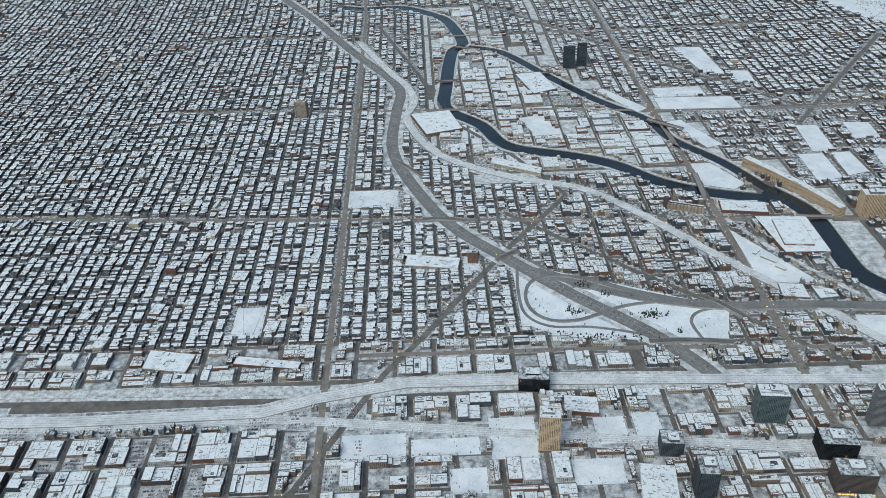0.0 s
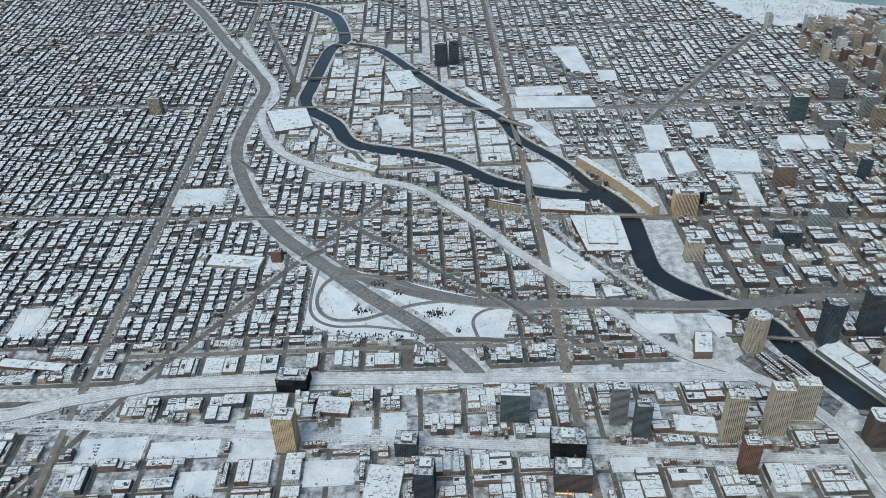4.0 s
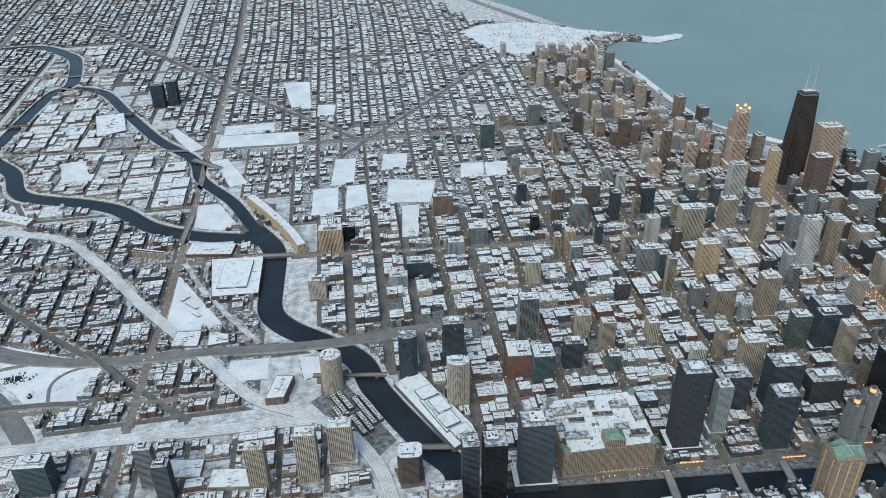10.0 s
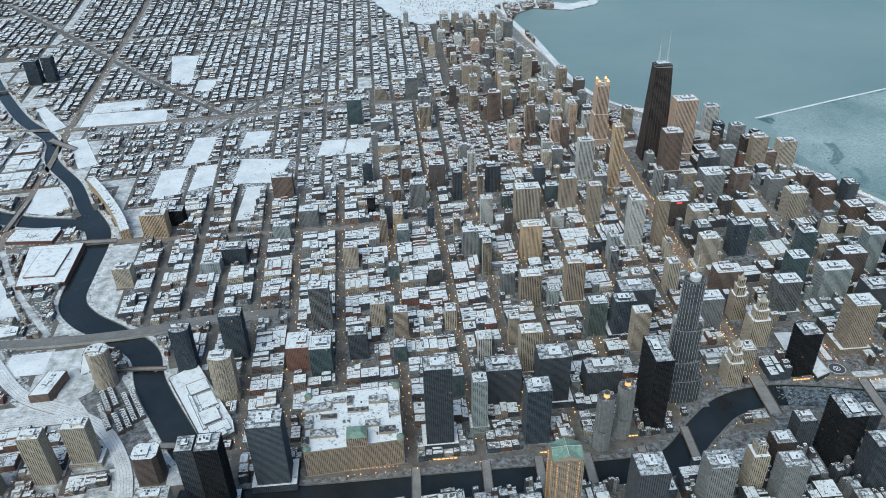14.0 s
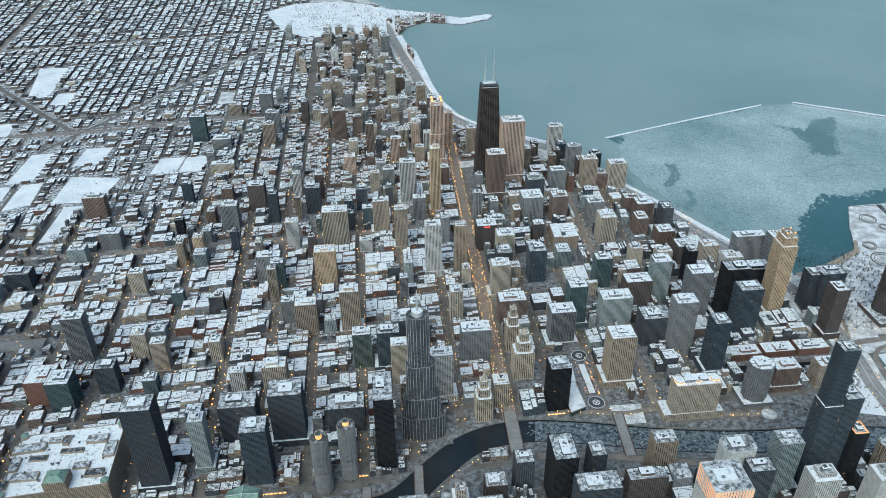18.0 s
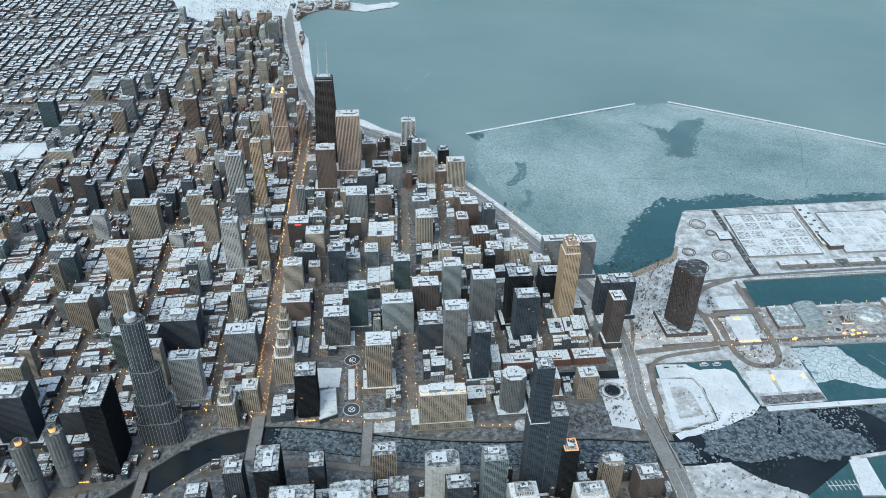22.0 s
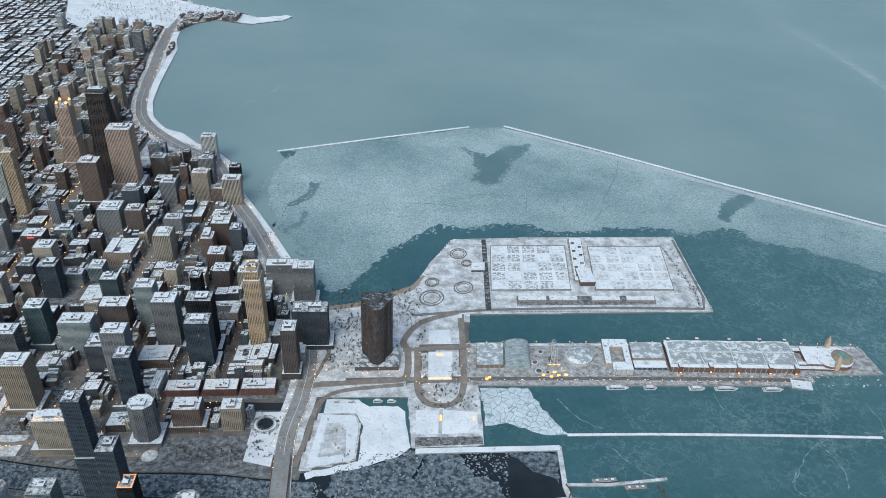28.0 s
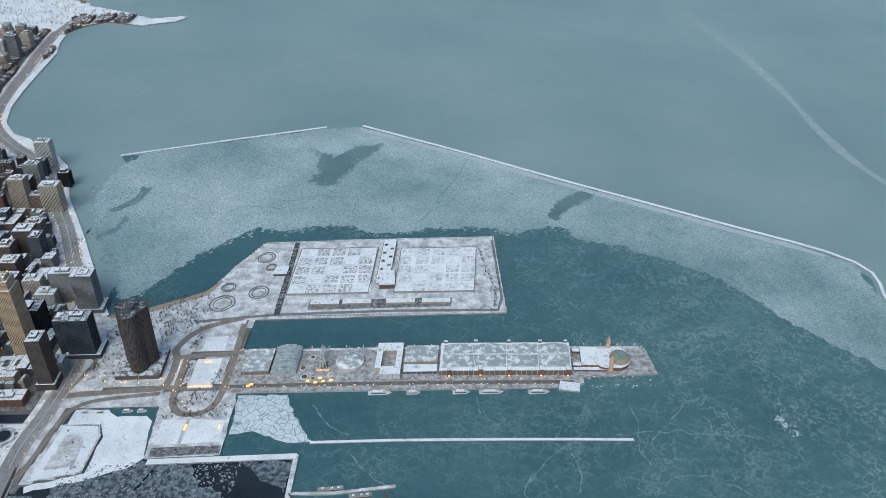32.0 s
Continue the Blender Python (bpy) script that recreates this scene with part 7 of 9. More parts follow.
    g.make("dome", e, "green-grey shallow dome")
    for ty in (1038, 1104):
        g = Geo()
        g.box(2374 - X, ty - Y, 0.9, 9, 9, 36, M["orange"], M["tan"])
        g.box(2374 - X, ty - Y, 36.9, 6.5, 6.5, 7, M["orange"], M["tan"])
        g.prism(circle(2374 - X, ty - Y, 3.4, 8), 43.9, 54, M["orange"], M["copper"], shrink=0.1)
        g.make("tower", e, "tan and brick corner tower with lantern")
    g = Geo()
    g.strip([(2255 - X, 992 - Y), (2300 - X, 985 - Y)], 26, -4, 1.2, M["concrete"], M["snow"])
    g.make("landing", e)
    g = Geo()
    for k in range(24):
        g.box(1520 + 40 * k - X, 1120 - Y, 0.9, 0.5, 0.5, 6, M["steel"])
        g.box(1520 + 40 * k - X, 1120 - Y, 6.9, 1.8, 1.8, 0.9, M["lamp"])
        if k < 19:
            g.box(1520 + 40 * k - X, 992 - Y, 0.9, 0.5, 0.5, 6, M["steel"])
            g.box(1520 + 40 * k - X, 992 - Y, 6.9, 1.8, 1.8, 0.9, M["lamp"])
    tagged(g.make("lamp_post", e, "small lit lamp posts"), kind="stuff")
    return e


pier()


def wheel(x, y):
    e = thing("ferris_wheel", x, y, "white steel ferris wheel with gondolas on the pier", "ferris wheel", z=0.9)
    e.rotation_euler = (0, 0, -0.03)
    r, hub = 27.0, 32.0
    n = 20

    def P(k, rr, off):
        a = 2 * math.pi * k / n
        return (off, rr * math.cos(a), hub + rr * math.sin(a))

    for off in (-2.4, 2.4):
        g = Geo()
        for k in range(n):
            g.tube(P(k, r, off), P(k + 1, r, off), 0.5, M["white"], 5)
            g.tube(P(k, r - 3.5, off), P(k + 1, r - 3.5, off), 0.35, M["white"], 5)
            g.tube(P(k, r, off), (off, 0, hub), 0.22, M["white"], 4)
        g.make("rim", e)
    g = Geo()
    g.tube((-4, 0, hub), (4, 0, hub), 1.6, M["steel"], 10)
    g.make("hub", e)
    for s in (-1, 1):
        for t in (-1, 1):
            g = Geo()
            g.tube((s * 9, t * 13, 0), (s * 3.4, 0, hub), 0.9, M["white"], 6)
            g.make("leg", e)
    for k in range(n):
        g = Geo()
        px, py, pz = P(k, r + 1.2, 0)
        g.box(px, py, pz - 1.4, 2.6, 2.2, 2.4, M["navy"], M["white"], bottom=True)
        g.make("gondola", e)
    g = Geo()
    g.box(0, 0, 0, 22, 20, 2.2, M["concrete"], M["paving"])
    g.make("base", e)
    g = Geo()
    for k in range(10):
        g.box(-14 + 3 * k, -16, 0, 1.6, 1.6, 1.6, M["lamp"])
    tagged(g.make("ground_light", e, "warm ground lights"), kind="stuff")


wheel(1716, 1062)


def tour_boat(x, y, ln, wd):
    e = thing("tour_boat", x, y, "white tour boat moored along the pier", "boat", "moored tour boats", z=-2.9)
    g = Geo()
    g.prism([(-ln / 2, -wd / 2), (ln * 0.3, -wd / 2), (ln / 2, 0), (ln * 0.3, wd / 2), (-ln / 2, wd / 2)], 0, 2.6, M["white"], M["trodden"], True)
    g.make("hull", e)
    g = Geo()
    g.box(-ln * 0.06, 0, 2.6, ln * 0.66, wd * 0.74, 2.6, GLASS["navy"], M["white"])
    g.make("lower_deck", e)
    g = Geo()
    g.box(-ln * 0.08, 0, 5.2, ln * 0.46, wd * 0.6, 2.4, M["white"], M["snow"])
    g.make("upper_deck", e)
    g = Geo()
    g.tube((0, 0, 7.6), (-1, 0, 12), 0.25, M["steel"], 5)
    g.make("mast", e)


for x, ln in ((1856, 52), (1930, 30), (2036, 38), (2103, 54), (2209, 48)):
    tour_boat(x, 974, ln, 11)
tour_boat(1230, 935, 16, 6)
tour_boat(1262, 934, 16, 6)
tour_boat(1320, 936, 22, 7)
tour_boat(1350, 935, 20, 7)

# gateway park loop and streets by the pier
for rise, (pts, wd, lab) in enumerate(((smooth([(1396, 1110), (1400, 1040), (1406, 965), (1426, 928), (1457, 918), (1489, 928), (1507, 975), (1504, 1110), (1497, 1215)]), 15, "curving salted drive round the gateway park"),
                     (smooth([(1140, 985), (1290, 996), (1362, 1000), (1378, 1022), (1374, 1095), (1362, 1135), (1400, 1200), (1490, 1238)]), 16, "lit street leading to the pier and plant"),
                     ([(1362, 1100), (1440, 1106), (1522, 1112)], 13, "cross street at the head of the pier"),
                     ([(1372, 1003), (1440, 998), (1520, 996)], 13, "street along the south side of the pier"),
                     (smooth([(1170, 752), (1183, 850), (1188, 915), (1206, 950), (1240, 968), (1310, 978), (1372, 984)]), 11, "curved slip road above the frozen slip"),
                     (smooth([(1120, 1210), (1185, 1120), (1180, 1050), (1160, 985)]), 9, "drive ramp beside the lakeside drive"),
                     (smooth([(430, 868), (560, 838), (640, 838), (800, 800), (862, 798), (880, 830), (866, 900), (862, 1000)]), 11, "riverside drive with warm street lamps"))):
    g = Geo()
    g.strip(pts, wd, 0.3, 1.2 + 0.05 * rise, M["concrete"], M["avenue"])
    tagged(g.make("park_drive"), lab, "road", kind="structure")
    mark_line(pts, wd + 4, 3)
flat("skating_rink", [(1423, 1093), (1480, 1093), (1481, 998), (1427, 997)], 0.8, M["snow"], "snowy open terrace with warm lights", "terrace")
g = Geo()
for k in range(9):
    g.box(1428 + 6 * k, 1003, 0.8, 3.6, 2.4, 2.4, M["lamp"])
g.box(1450, 1082, 0.8, 16, 3, 2.5, M["lamp"])
g.box(1459, 880, 0.6, 4, 16, 2.5, M["lamp"])
g.box(1530, 880, 0.6, 2.5, 10, 2.5, M["lamp"])
tagged(g.make("park_lights"), "small warm lit stalls in the gateway park", "lights", kind="stuff")


def slab_row(x0, y, n, wall):
    for k in range(n):
        tower(x0 + 30 * k, y, 24, 34, 26, "grid", wall, name="terrace_block", label=f"low {COLOUR_WORDS[wall]} terrace block with snowy roof")


g = Geo()
g.strip([(866, 934), (1123, 922)], 24, -1.0, 0.34, M["river"])
tagged(g.make("slip_water"), "dark narrow slip with docks", "water", kind="structure")
take(995, 928, 262, 34, 3)
for k in range(3):
    tower(890 + 82 * k, 960, 74, 36, 22, "solid", "red", name="terminal_building", label="long red brick terminal building with snowy roof")
tower(1125, 1120, 0.1 + 44, 36, 120, "glass", "dark")


# plaza between the riverside towers
def plaza():
    take(513, 955, 50, 200, 3)
    e = thing("plaza", 513, 955, "narrow salted plaza with two round fountains and lit winter trees", "plaza")
    g = Geo()
    g.prism(rect(0, 0, 40, 190), -0.2, 0.5, M["concrete"], M["paving"])
    g.make("paving", e)
    for oy in (80, -76):
        g = Geo()
        g.prism(circle(0, oy, 18, 28), 0.4, 1.0, M["concrete"], M["dark"])
        pool = g.make("fountain", e, "round dark fountain basin")
        g = Geo()
        g.parapet(circle(0, oy, 18.4, 28), 0.4, 1.7, 1.4, M["trodden"])
        g.parapet(circle(0, oy, 8, 20), 0.9, 1.5, 1.6, M["snow"])
        g.make("rim", pool, "snowy stone rim")
        g = Geo()
        for k in range(2):
            g.box(0, oy, 1.0, 12, 1.6, 0.5, M["snow"], rot=0.8 + 1.57 * k)
        g.make("cross", pool, "white cross pattern")
    g = Geo()
    g.prism(rect(0, 2, 14, 96), 0.4, 0.8, M["concrete"], M["snow"])
    g.make("snow_bed", e)
    rng = random.Random(6)
    g = Geo()
    for k in range(44):
        x, y = rng.choice((-13, 13)) + rng.uniform(-2, 2), rng.uniform(-58, 60)
        g.box(x, y, 1 + rng.uniform(0, 4), 0.9, 0.9, 0.9, M["lamp"])
    tagged(g.make("tree_lights", e, "warm lights strung in the plaza's trees"), kind="stuff")


plaza()
flat("snow_field", [(428, 955), (486, 950), (490, 1012), (430, 1018)], 0.35, M["snow"], "empty snowy building plot among towers", "plot")
take(459, 985, 64, 68, 3)
flat("terraced_park", [(541, 806), (606, 802), (610, 860), (541, 864)], 0.3, M["scrub"], "sunken terraced park above the river", "park")
take(575, 834, 72, 62, 3)


def angled_hall():
    pts = [(447, 932), (449, 844), (486, 859), (482, 939)]
    e = thing("angled_hall", 466, 893, "low angular white-roofed hall with glowing glass side", "building")
    take(466, 893, 50, 100)
    loc = [(x - 466, y - 893) for x, y in pts]
    g = Geo()
    g.prism(loc, 0.3, 14, GLASS["teal"], M["roof_clean"])
    g.make("body", e)
    g = Geo()
    g.parapet(loc, 13, 15.4, 1.2, M["white"])
    g.make("parapet", e)
    g = Geo()
    g.box(17, -28, 2, 0.8, 9, 6, M["lamp"], rot=0.1)
    g.make("lit_window", e, "warm lit window")


angled_hall()
g = Geo()
g.prism(circle(874, 790, 16, 24), 0.3, 1.8, M["concrete"], M["scrub"])
tagged(g.make("turning_circle"), "round snowy turning circle by the river", "road")


# the south bank's riverside drive
for rise, (pts, wd, lab) in enumerate((([(360, 745), (450, 735), (630, 690), (800, 660), (1000, 648), (1130, 640)], 15, "two-level riverside drive on the south bank"),
                                       ([(360, 700), (520, 672), (760, 630), (1000, 615), (1140, 608)], 13, "salted street behind the riverside drive"))):
    g = Geo()
    g.strip(smooth(pts), wd, 0.2, 0.7 + 0.1 * rise, M["concrete"], M["avenue"])
    tagged(g.make("riverside_drive"), lab, "road", kind="structure")
    mark_line(pts, wd + 4, 3)


# ---------------------------------------------------------------- large single roofs
def big_roof(pts, h, wall, top, label, name="warehouse", plant=8):
    cx, cy = sum(p[0] for p in pts) / len(pts), sum(p[1] for p in pts) / len(pts)
    e = thing(name, cx, cy, label, "building")
    mark_poly(pts, 4)
    rng = random.Random(int(cx + cy))
    loc = [(a - cx, b - cy) for a, b in pts]
    if sum(loc[i - 1][0] * loc[i][1] - loc[i][0] * loc[i - 1][1] for i in range(len(loc))) < 0:
        loc.reverse()
    facade(e, loc, 0.3, h, "solid" if wall in ("red", "brown") else "grid", wall, "clear", rng)
    g = Geo()
    g.prism(inset(loc, 0.5), h - 0.5, h + 0.2, M[wall], M[top])
    g.make("roof", e)
    g = Geo()
    g.parapet(loc, h - 0.3, h + 1.2, 0.7, M[wall])
    g.make("parapet", e)
    for _ in range(plant):
        k = [rng.random() for _ in loc]
        t = sum(k)
        px, py = sum(a * p[0] for a, p in zip(k, loc)) / t, sum(a * p[1] for a, p in zip(k, loc)) / t
        g = Geo()
        g.box(px, py, h, rng.uniform(3, 12), rng.uniform(3, 10), rng.uniform(1.5, 4), M["plant"], M["roof"])
        g.make("roof_plant", e)
    return e


big_roof([(-1488, 1735), (-1336, 1724), (-1340, 1540), (-1468, 1545)], 14, "red", "roof_clean", "large red brick wholesale hall with clean snowy roof")
big_roof([(-1564, 1835), (-1425, 1822), (-1430, 1762), (-1568, 1772)], 11, "red", "roof", "red brick works with snowy roof beside the river")
big_roof([(-2546, 2527), (-2390, 2545), (-2345, 2390), (-2487, 2354)], 14, "brown", "roof_clean", "huge white-roofed warehouse by the west channel")
big_roof([(-2085, 2858), (-1975, 2868), (-1930, 2700), (-2032, 2664)], 10, "grey", "roof_clean", "huge flat warehouse on the island", plant=14)
big_roof([(-2268, 2120), (-2090, 2050), (-2085, 2090), (-2264, 2165)], 12, "cream", "roof", "long cream warehouse by the railway")
big_roof([(-1277, 1169), (-1235, 1166), (-1250, 1092), (-1293, 1090)], 28, "brown", "roof_clean", "brick cold-store block with white roof")
works = big_roof([(-997, 1105), (-935, 1140), (-835, 940), (-828, 905), (-884, 872)], 14, "grey", "roof_clean", "long angular newspaper works beside the river", plant=22)
AX = math.atan2(-200, 100)
for u, v, ww, dd, hh in ((-70, 0, 40, 46, 5), (-20, 6, 50, 36, 3), (34, -4, 44, 40, 6), (78, 4, 34, 44, 3), (6, -24, 120, 8, 4), (100, -8, 20, 30, 7)):
    g = Geo()
    ox, oy = u * math.cos(AX) - v * math.sin(AX), u * math.sin(AX) + v * math.cos(AX)
    g.box(ox, oy, 14.2, ww, dd, hh, M["grey"], M["roof_clean"], AX)
    g.parapet(rect(ox, oy, ww, dd, AX), 14.2 + hh, 15.2 + hh, 0.8, M["plant"])
    g.make("roof_house", works, "raised roof section with grey coping")
big_roof([(-2572, 1600), (-2410, 1588), (-2412, 1535), (-2572, 1545)], 12, "cream", "roof_clean", "pale school block with courtyard wings")
big_roof([(-3018, 1190), (-2840, 1178), (-2842, 1150), (-3018, 1160)], 9, "red", "roof_clean", "long brick depot with white roof")
big_roof([(-3260, 1228), (-3128, 1218), (-3128, 1152), (-3250, 1160)], 9, "tan", "roof_clean", "broad tan depot with white roof")
big_roof([(-1520, 955), (-1420, 950), (-1420, 900), (-1520, 905)], 10, "tan", "roof_clean", "tan market hall with striped white roof")
big_roof([(-1400, 905), (-1310, 900), (-1312, 850), (-1402, 855)], 12, "cream", "roof_clean", "cream loft with white roof")
big_roof([(-2075, 800), (-2000, 797), (-2003, 700), (-2078, 705)], 12, "white", "roof", "white market building with plant on the roof", plant=14)
big_roof([(-2200, 1010), (-2120, 1008), (-2120, 955), (-2200, 958)], 12, "red", "roof", "red brick loft beside the railway")


def catalogue():
    line = [(-1398, 2062), (-1345, 1980), (-1290, 1885), (-1250, 1805), (-1222, 1735)]
    L, R = offset(line, [26] * len(line))
    pts = [tuple(p) for p in R] + [tuple(p) for p in reversed(L)]
    big_roof(pts, 34, "orange", "roof", "long bending tan catalogue warehouse along the river", "catalogue_house", 12)


catalogue()
for pts, lab in (([(-1578, 1690), (-1578, 1428), (-1418, 1414), (-1450, 1470)], "triangular snowy yard beside the avenue"),
                 ([(-1570, 1945), (-1574, 2085), (-1505, 2085), (-1436, 1945), (-1480, 1915), (-1556, 1936)], "snowy point of land where the channels meet"),
                 ([(-1394, 1275), (-1300, 1272), (-1299, 1192), (-1400, 1200)], "fenced snowy plot"),
                 ([(-1225, 1262), (-1150, 1250), (-1170, 1190), (-1210, 1170)], "snowy riverside plot")):
    g = Geo()
    if sum(pts[i - 1][0] * pts[i][1] - pts[i][0] * pts[i - 1][1] for i in range(len(pts))) < 0:
        pts = list(reversed(pts))
    g.prism(pts, -0.4, 0.5, M["trodden"], M["snow"])
    tagged(g.make("snow_field"), lab, "field", kind="structure")
    mark_poly(pts, 3)
strip_thing("embankment", smooth([(-1568, 1745), (-1500, 1600), (-1410, 1455), (-1325, 1330)]), 15, -0.4, 2.6, M["yard"], M["trodden"], "snowy disused railway embankment", "embankment")
mark_line([(-1568, 1745), (-1500, 1600), (-1410, 1455), (-1325, 1330)], 20, 3)
big_roof([(-1545, 1408), (-1480, 1408), (-1478, 1345), (-1548, 1350)], 9, "brown", "roof", "low brick depot with plant on its snowy roof", plant=12)
big_roof([(-1462, 1397), (-1408, 1380), (-1402, 1348), (-1454, 1338)], 8, "grey", "roof_clean", "plain grey shed with white roof")
e = thing("yard_shed", -1520, 1530, "low snow-covered sheds in the yard", "shed")
for k, (ox, oy, ww, dd) in enumerate(((0, 0, 46, 10), (-26, 34, 10, 26), (22, -40, 30, 12))):
    g = Geo()
    g.box(ox, oy, 0.5, ww, dd, 5, M["tan"], M["roof"], -0.7)
    g.make("shed", e)
# raised middle of the wholesale hall
e = thing("hall_attic", -1410, 1640, "raised white-roofed middle of the wholesale hall", "building", z=14.2)
g = Geo()
g.box(0, 0, 0, 84, 130, 5, M["red"], M["roof_clean"])
body = g.make("attic", e)
g = Geo()
g.parapet(rect(0, 0, 84, 130), 5, 6.2, 1.0, M["white"])
g.make("parapet", body)
g = Geo()
g.box(0, -65.4, 2, 22, 0.4, 2, M["white"])
g.make("sign_band", body, "white sign band")


def silo_row(x0, y0, x1, y1, n, r, h):
    cx, cy = (x0 + x1) / 2, (y0 + y1) / 2
    take(cx, cy, abs(x1 - x0) + 20, abs(y1 - y0) + 20)
    e = thing("grain_silos", cx, cy, "row of beige concrete grain silos by the river", "silos")
    for i in range(n):
        px, py = x0 + (x1 - x0) * i / (n - 1) - cx, y0 + (y1 - y0) * i / (n - 1) - cy
        g = Geo()
        g.prism(circle(px, py, r, 16), 0.3, h, M["tan"], M["roof"])
        g.make("silo", e)
    g = Geo()
    g.strip([(x0 - cx, y0 - cy), (x1 - cx, y1 - cy)], 5, h, h + 5, M["darkbrown"], M["roof"])
    g.make("gallery", e, "dark roof gallery")
    g = Geo()
    g.box(x0 - cx - 8, y0 - cy + 4, 0.3, 14, 14, h + 16, M["darkbrown"], M["roof_dark"])
    g.make("head_house", e, "tall dark head house")


silo_row(-1728, 1812, -1626, 1784, 11, 5.2, 24)
# town houses in rows on the west bank
def town_row(x, y, n, rot):
    """Narrow dark brick houses wall to wall, each with a snowy roof deck."""
    c, q = math.cos(rot), math.sin(rot)
    mark_poly(rect(x, y, n * 7.5, 13, rot), 4)
    e = thing("town_house_row", x, y, "row of narrow dark brick town houses with snowy roof decks", "houses", "rows of town houses on the river bank")
    rng = random.Random(int(x * 3 + y))
    for i in range(n):
        o = (i - (n - 1) / 2) * 7.5
        hh = 11 + rng.uniform(-0.8, 0.8)
        g = Geo()
        g.prism(rect(o * c, o * q, 7.3, 12, rot), 0.3, hh, M["darkbrown"] if i % 3 else M["brown"], M["roof"])
        g.parapet(rect(o * c, o * q, 7.3, 12, rot), hh, hh + 1.0, 0.5, M["darkbrown"])
        for s2 in (-1, 1):
            for z in (1.5, 5.0, 8.2):
                g.box(o * c - q * s2 * 6.0, o * q + c * s2 * 6.0, z, 4.6, 0.3, 1.7, GLASS["clear"], rot=rot)
        house_part = g.make("house", e)
        g = Geo()
        k = rng.uniform(-2.5, 2.5)
        g.box(o * c - q * k, o * q + c * k, hh, 3.2, 3.4, 2.4, M["darkbrown"], M["roof_clean"], rot)
        g.make("stair_head", house_part)


ROW = math.atan2(-205, 116)
for j, (n, along_m) in enumerate(((14, 118), (14, 118), (6, 70), (6, 70), (12, 112))):
    px, py = -1110 + 13 * math.cos(ROW) - 11 - 17.5 * j * 0.87, 1154 - 10 - 17.5 * j * 0.49
    for part_no in range(2 if n == 6 else 1):
        t = along_m if n != 6 else 62 + 88 * part_no
        town_row(px + math.cos(ROW) * t, py + math.sin(ROW) * t, n if n != 6 else 9, ROW)
g = Geo()
g.prism(list(reversed([(-1118, 1150), (-998, 940), (-1055, 880), (-1195, 1090)])), -0.4, 0.33, M["paving"], M["paving"])
tagged(g.make("pavement"), "paved courts between the town houses", "pavement", kind="structure")


# ---------------------------------------------------------------- blocks, houses, low buildings
def skew(x):
    return -0.045 * max(-1300.0, min(700.0, x + 690.0))


EDGE_TREES = []
FIELDS = [(-2476, 750, -2395, 818), (-1545, 2600, -1350, 2680), (-2770, 1890, -2595, 1995), (-3049, 1285, -2965, 1400), (-2720, 850, -2572, 925), (-2380, 838, -2275, 960), (-2560, 855, -2405, 905),
          (-2400, 1533, -2350, 1600), (-2140, 870, -2070, 950), (-2050, 860, -1990, 960), (-1560, 760, -1480, 800), (-2480, 640, -2400, 720), (-2330, 560, -2250, 700), (-2210, 760, -2100, 830), (-1900, 620, -1820, 680)]
for x0, y0, x1, y1 in FIELDS:
    e = Geo()
    e.prism(rect((x0 + x1) / 2, (y0 + y1) / 2, x1 - x0, y1 - y0), -0.4, 0.5, M["trodden"], M["snow"])
    tagged(e.make("snow_field"), "open park field under smooth snow", "field", kind="structure")
    take((x0 + x1) / 2, (y0 + y1) / 2, x1 - x0, y1 - y0, 3)
    prng = random.Random(int(x0 + y1))
    g = Geo()
    for _ in range(2 if y0 > 1200 else 0):
        if prng.random() < 0.5:
            g.strip([(x0, prng.uniform(y0, y1)), (x1, prng.uniform(y0, y1))], 2.2, 0.3, 0.56, M["trodden"])
        else:
            g.strip([(prng.uniform(x0, x1), y0), (prng.uniform(x0, x1), y1)], 2.2, 0.3, 0.6, M["trodden"])
    if x1 - x0 > 90 and y1 - y0 > 90 and y0 > 1200:
        g.ring(circle(x0 + 34, y0 + 34, 24, 20), 0.4, 0.66, 3, M["trodden"])
        g.ring(circle(x1 - 34, y1 - 34, 24, 20), 0.4, 0.66, 3, M["trodden"])
    if g.f:
        tagged(g.make("park_path"), "trodden paths across the snowy field", "path", kind="structure")
    for k in range(int((x1 - x0) / 12)):
        EDGE_TREES.append((x0 + 12 * k + prng.uniform(0, 8), prng.choice((y0 + 2, y1 - 2))))
    for k in range(int((y1 - y0) / 12)):
        EDGE_TREES.append((prng.choice((x0 + 2, x1 - 2)), y0 + 12 * k + prng.uniform(0, 8)))

for pts in ([(-1134, 2134), (-1054, 2136), (-1040, 2318), (-1114, 2324)], [(-954, 2213), (-862, 2214), (-850, 2323), (-938, 2331)], [(-950, 1987), (-807, 1965), (-771, 2106), (-934, 2142)],
            [(-918, 1771), (-866, 1768), (-846, 1954), (-901, 1958)], [(-682, 2111), (-600, 2104), (-585, 2203), (-667, 2210)], [(-590, 2104), (-520, 2098), (-498, 2197), (-580, 2203)],
            [(-1290, 2802), (-1209, 2783), (-1221, 3058), (-1338, 3071)], [(-1184, 2700), (-1115, 2694), (-1106, 2800), (-1182, 2808)], [(-1558, 2481), (-1249, 2458), (-1256, 2579), (-1558, 2597)]):
    g = Geo()
    g.prism(pts, -0.4, 0.52, M["trodden"], M["snow"])
    tagged(g.make("snow_field"), "cleared city block under smooth white snow", "field", kind="structure")
    mark_poly(pts, 3)
houses = {}
PARKING = []
COVER = np.zeros((NX, NY), dtype=bool)
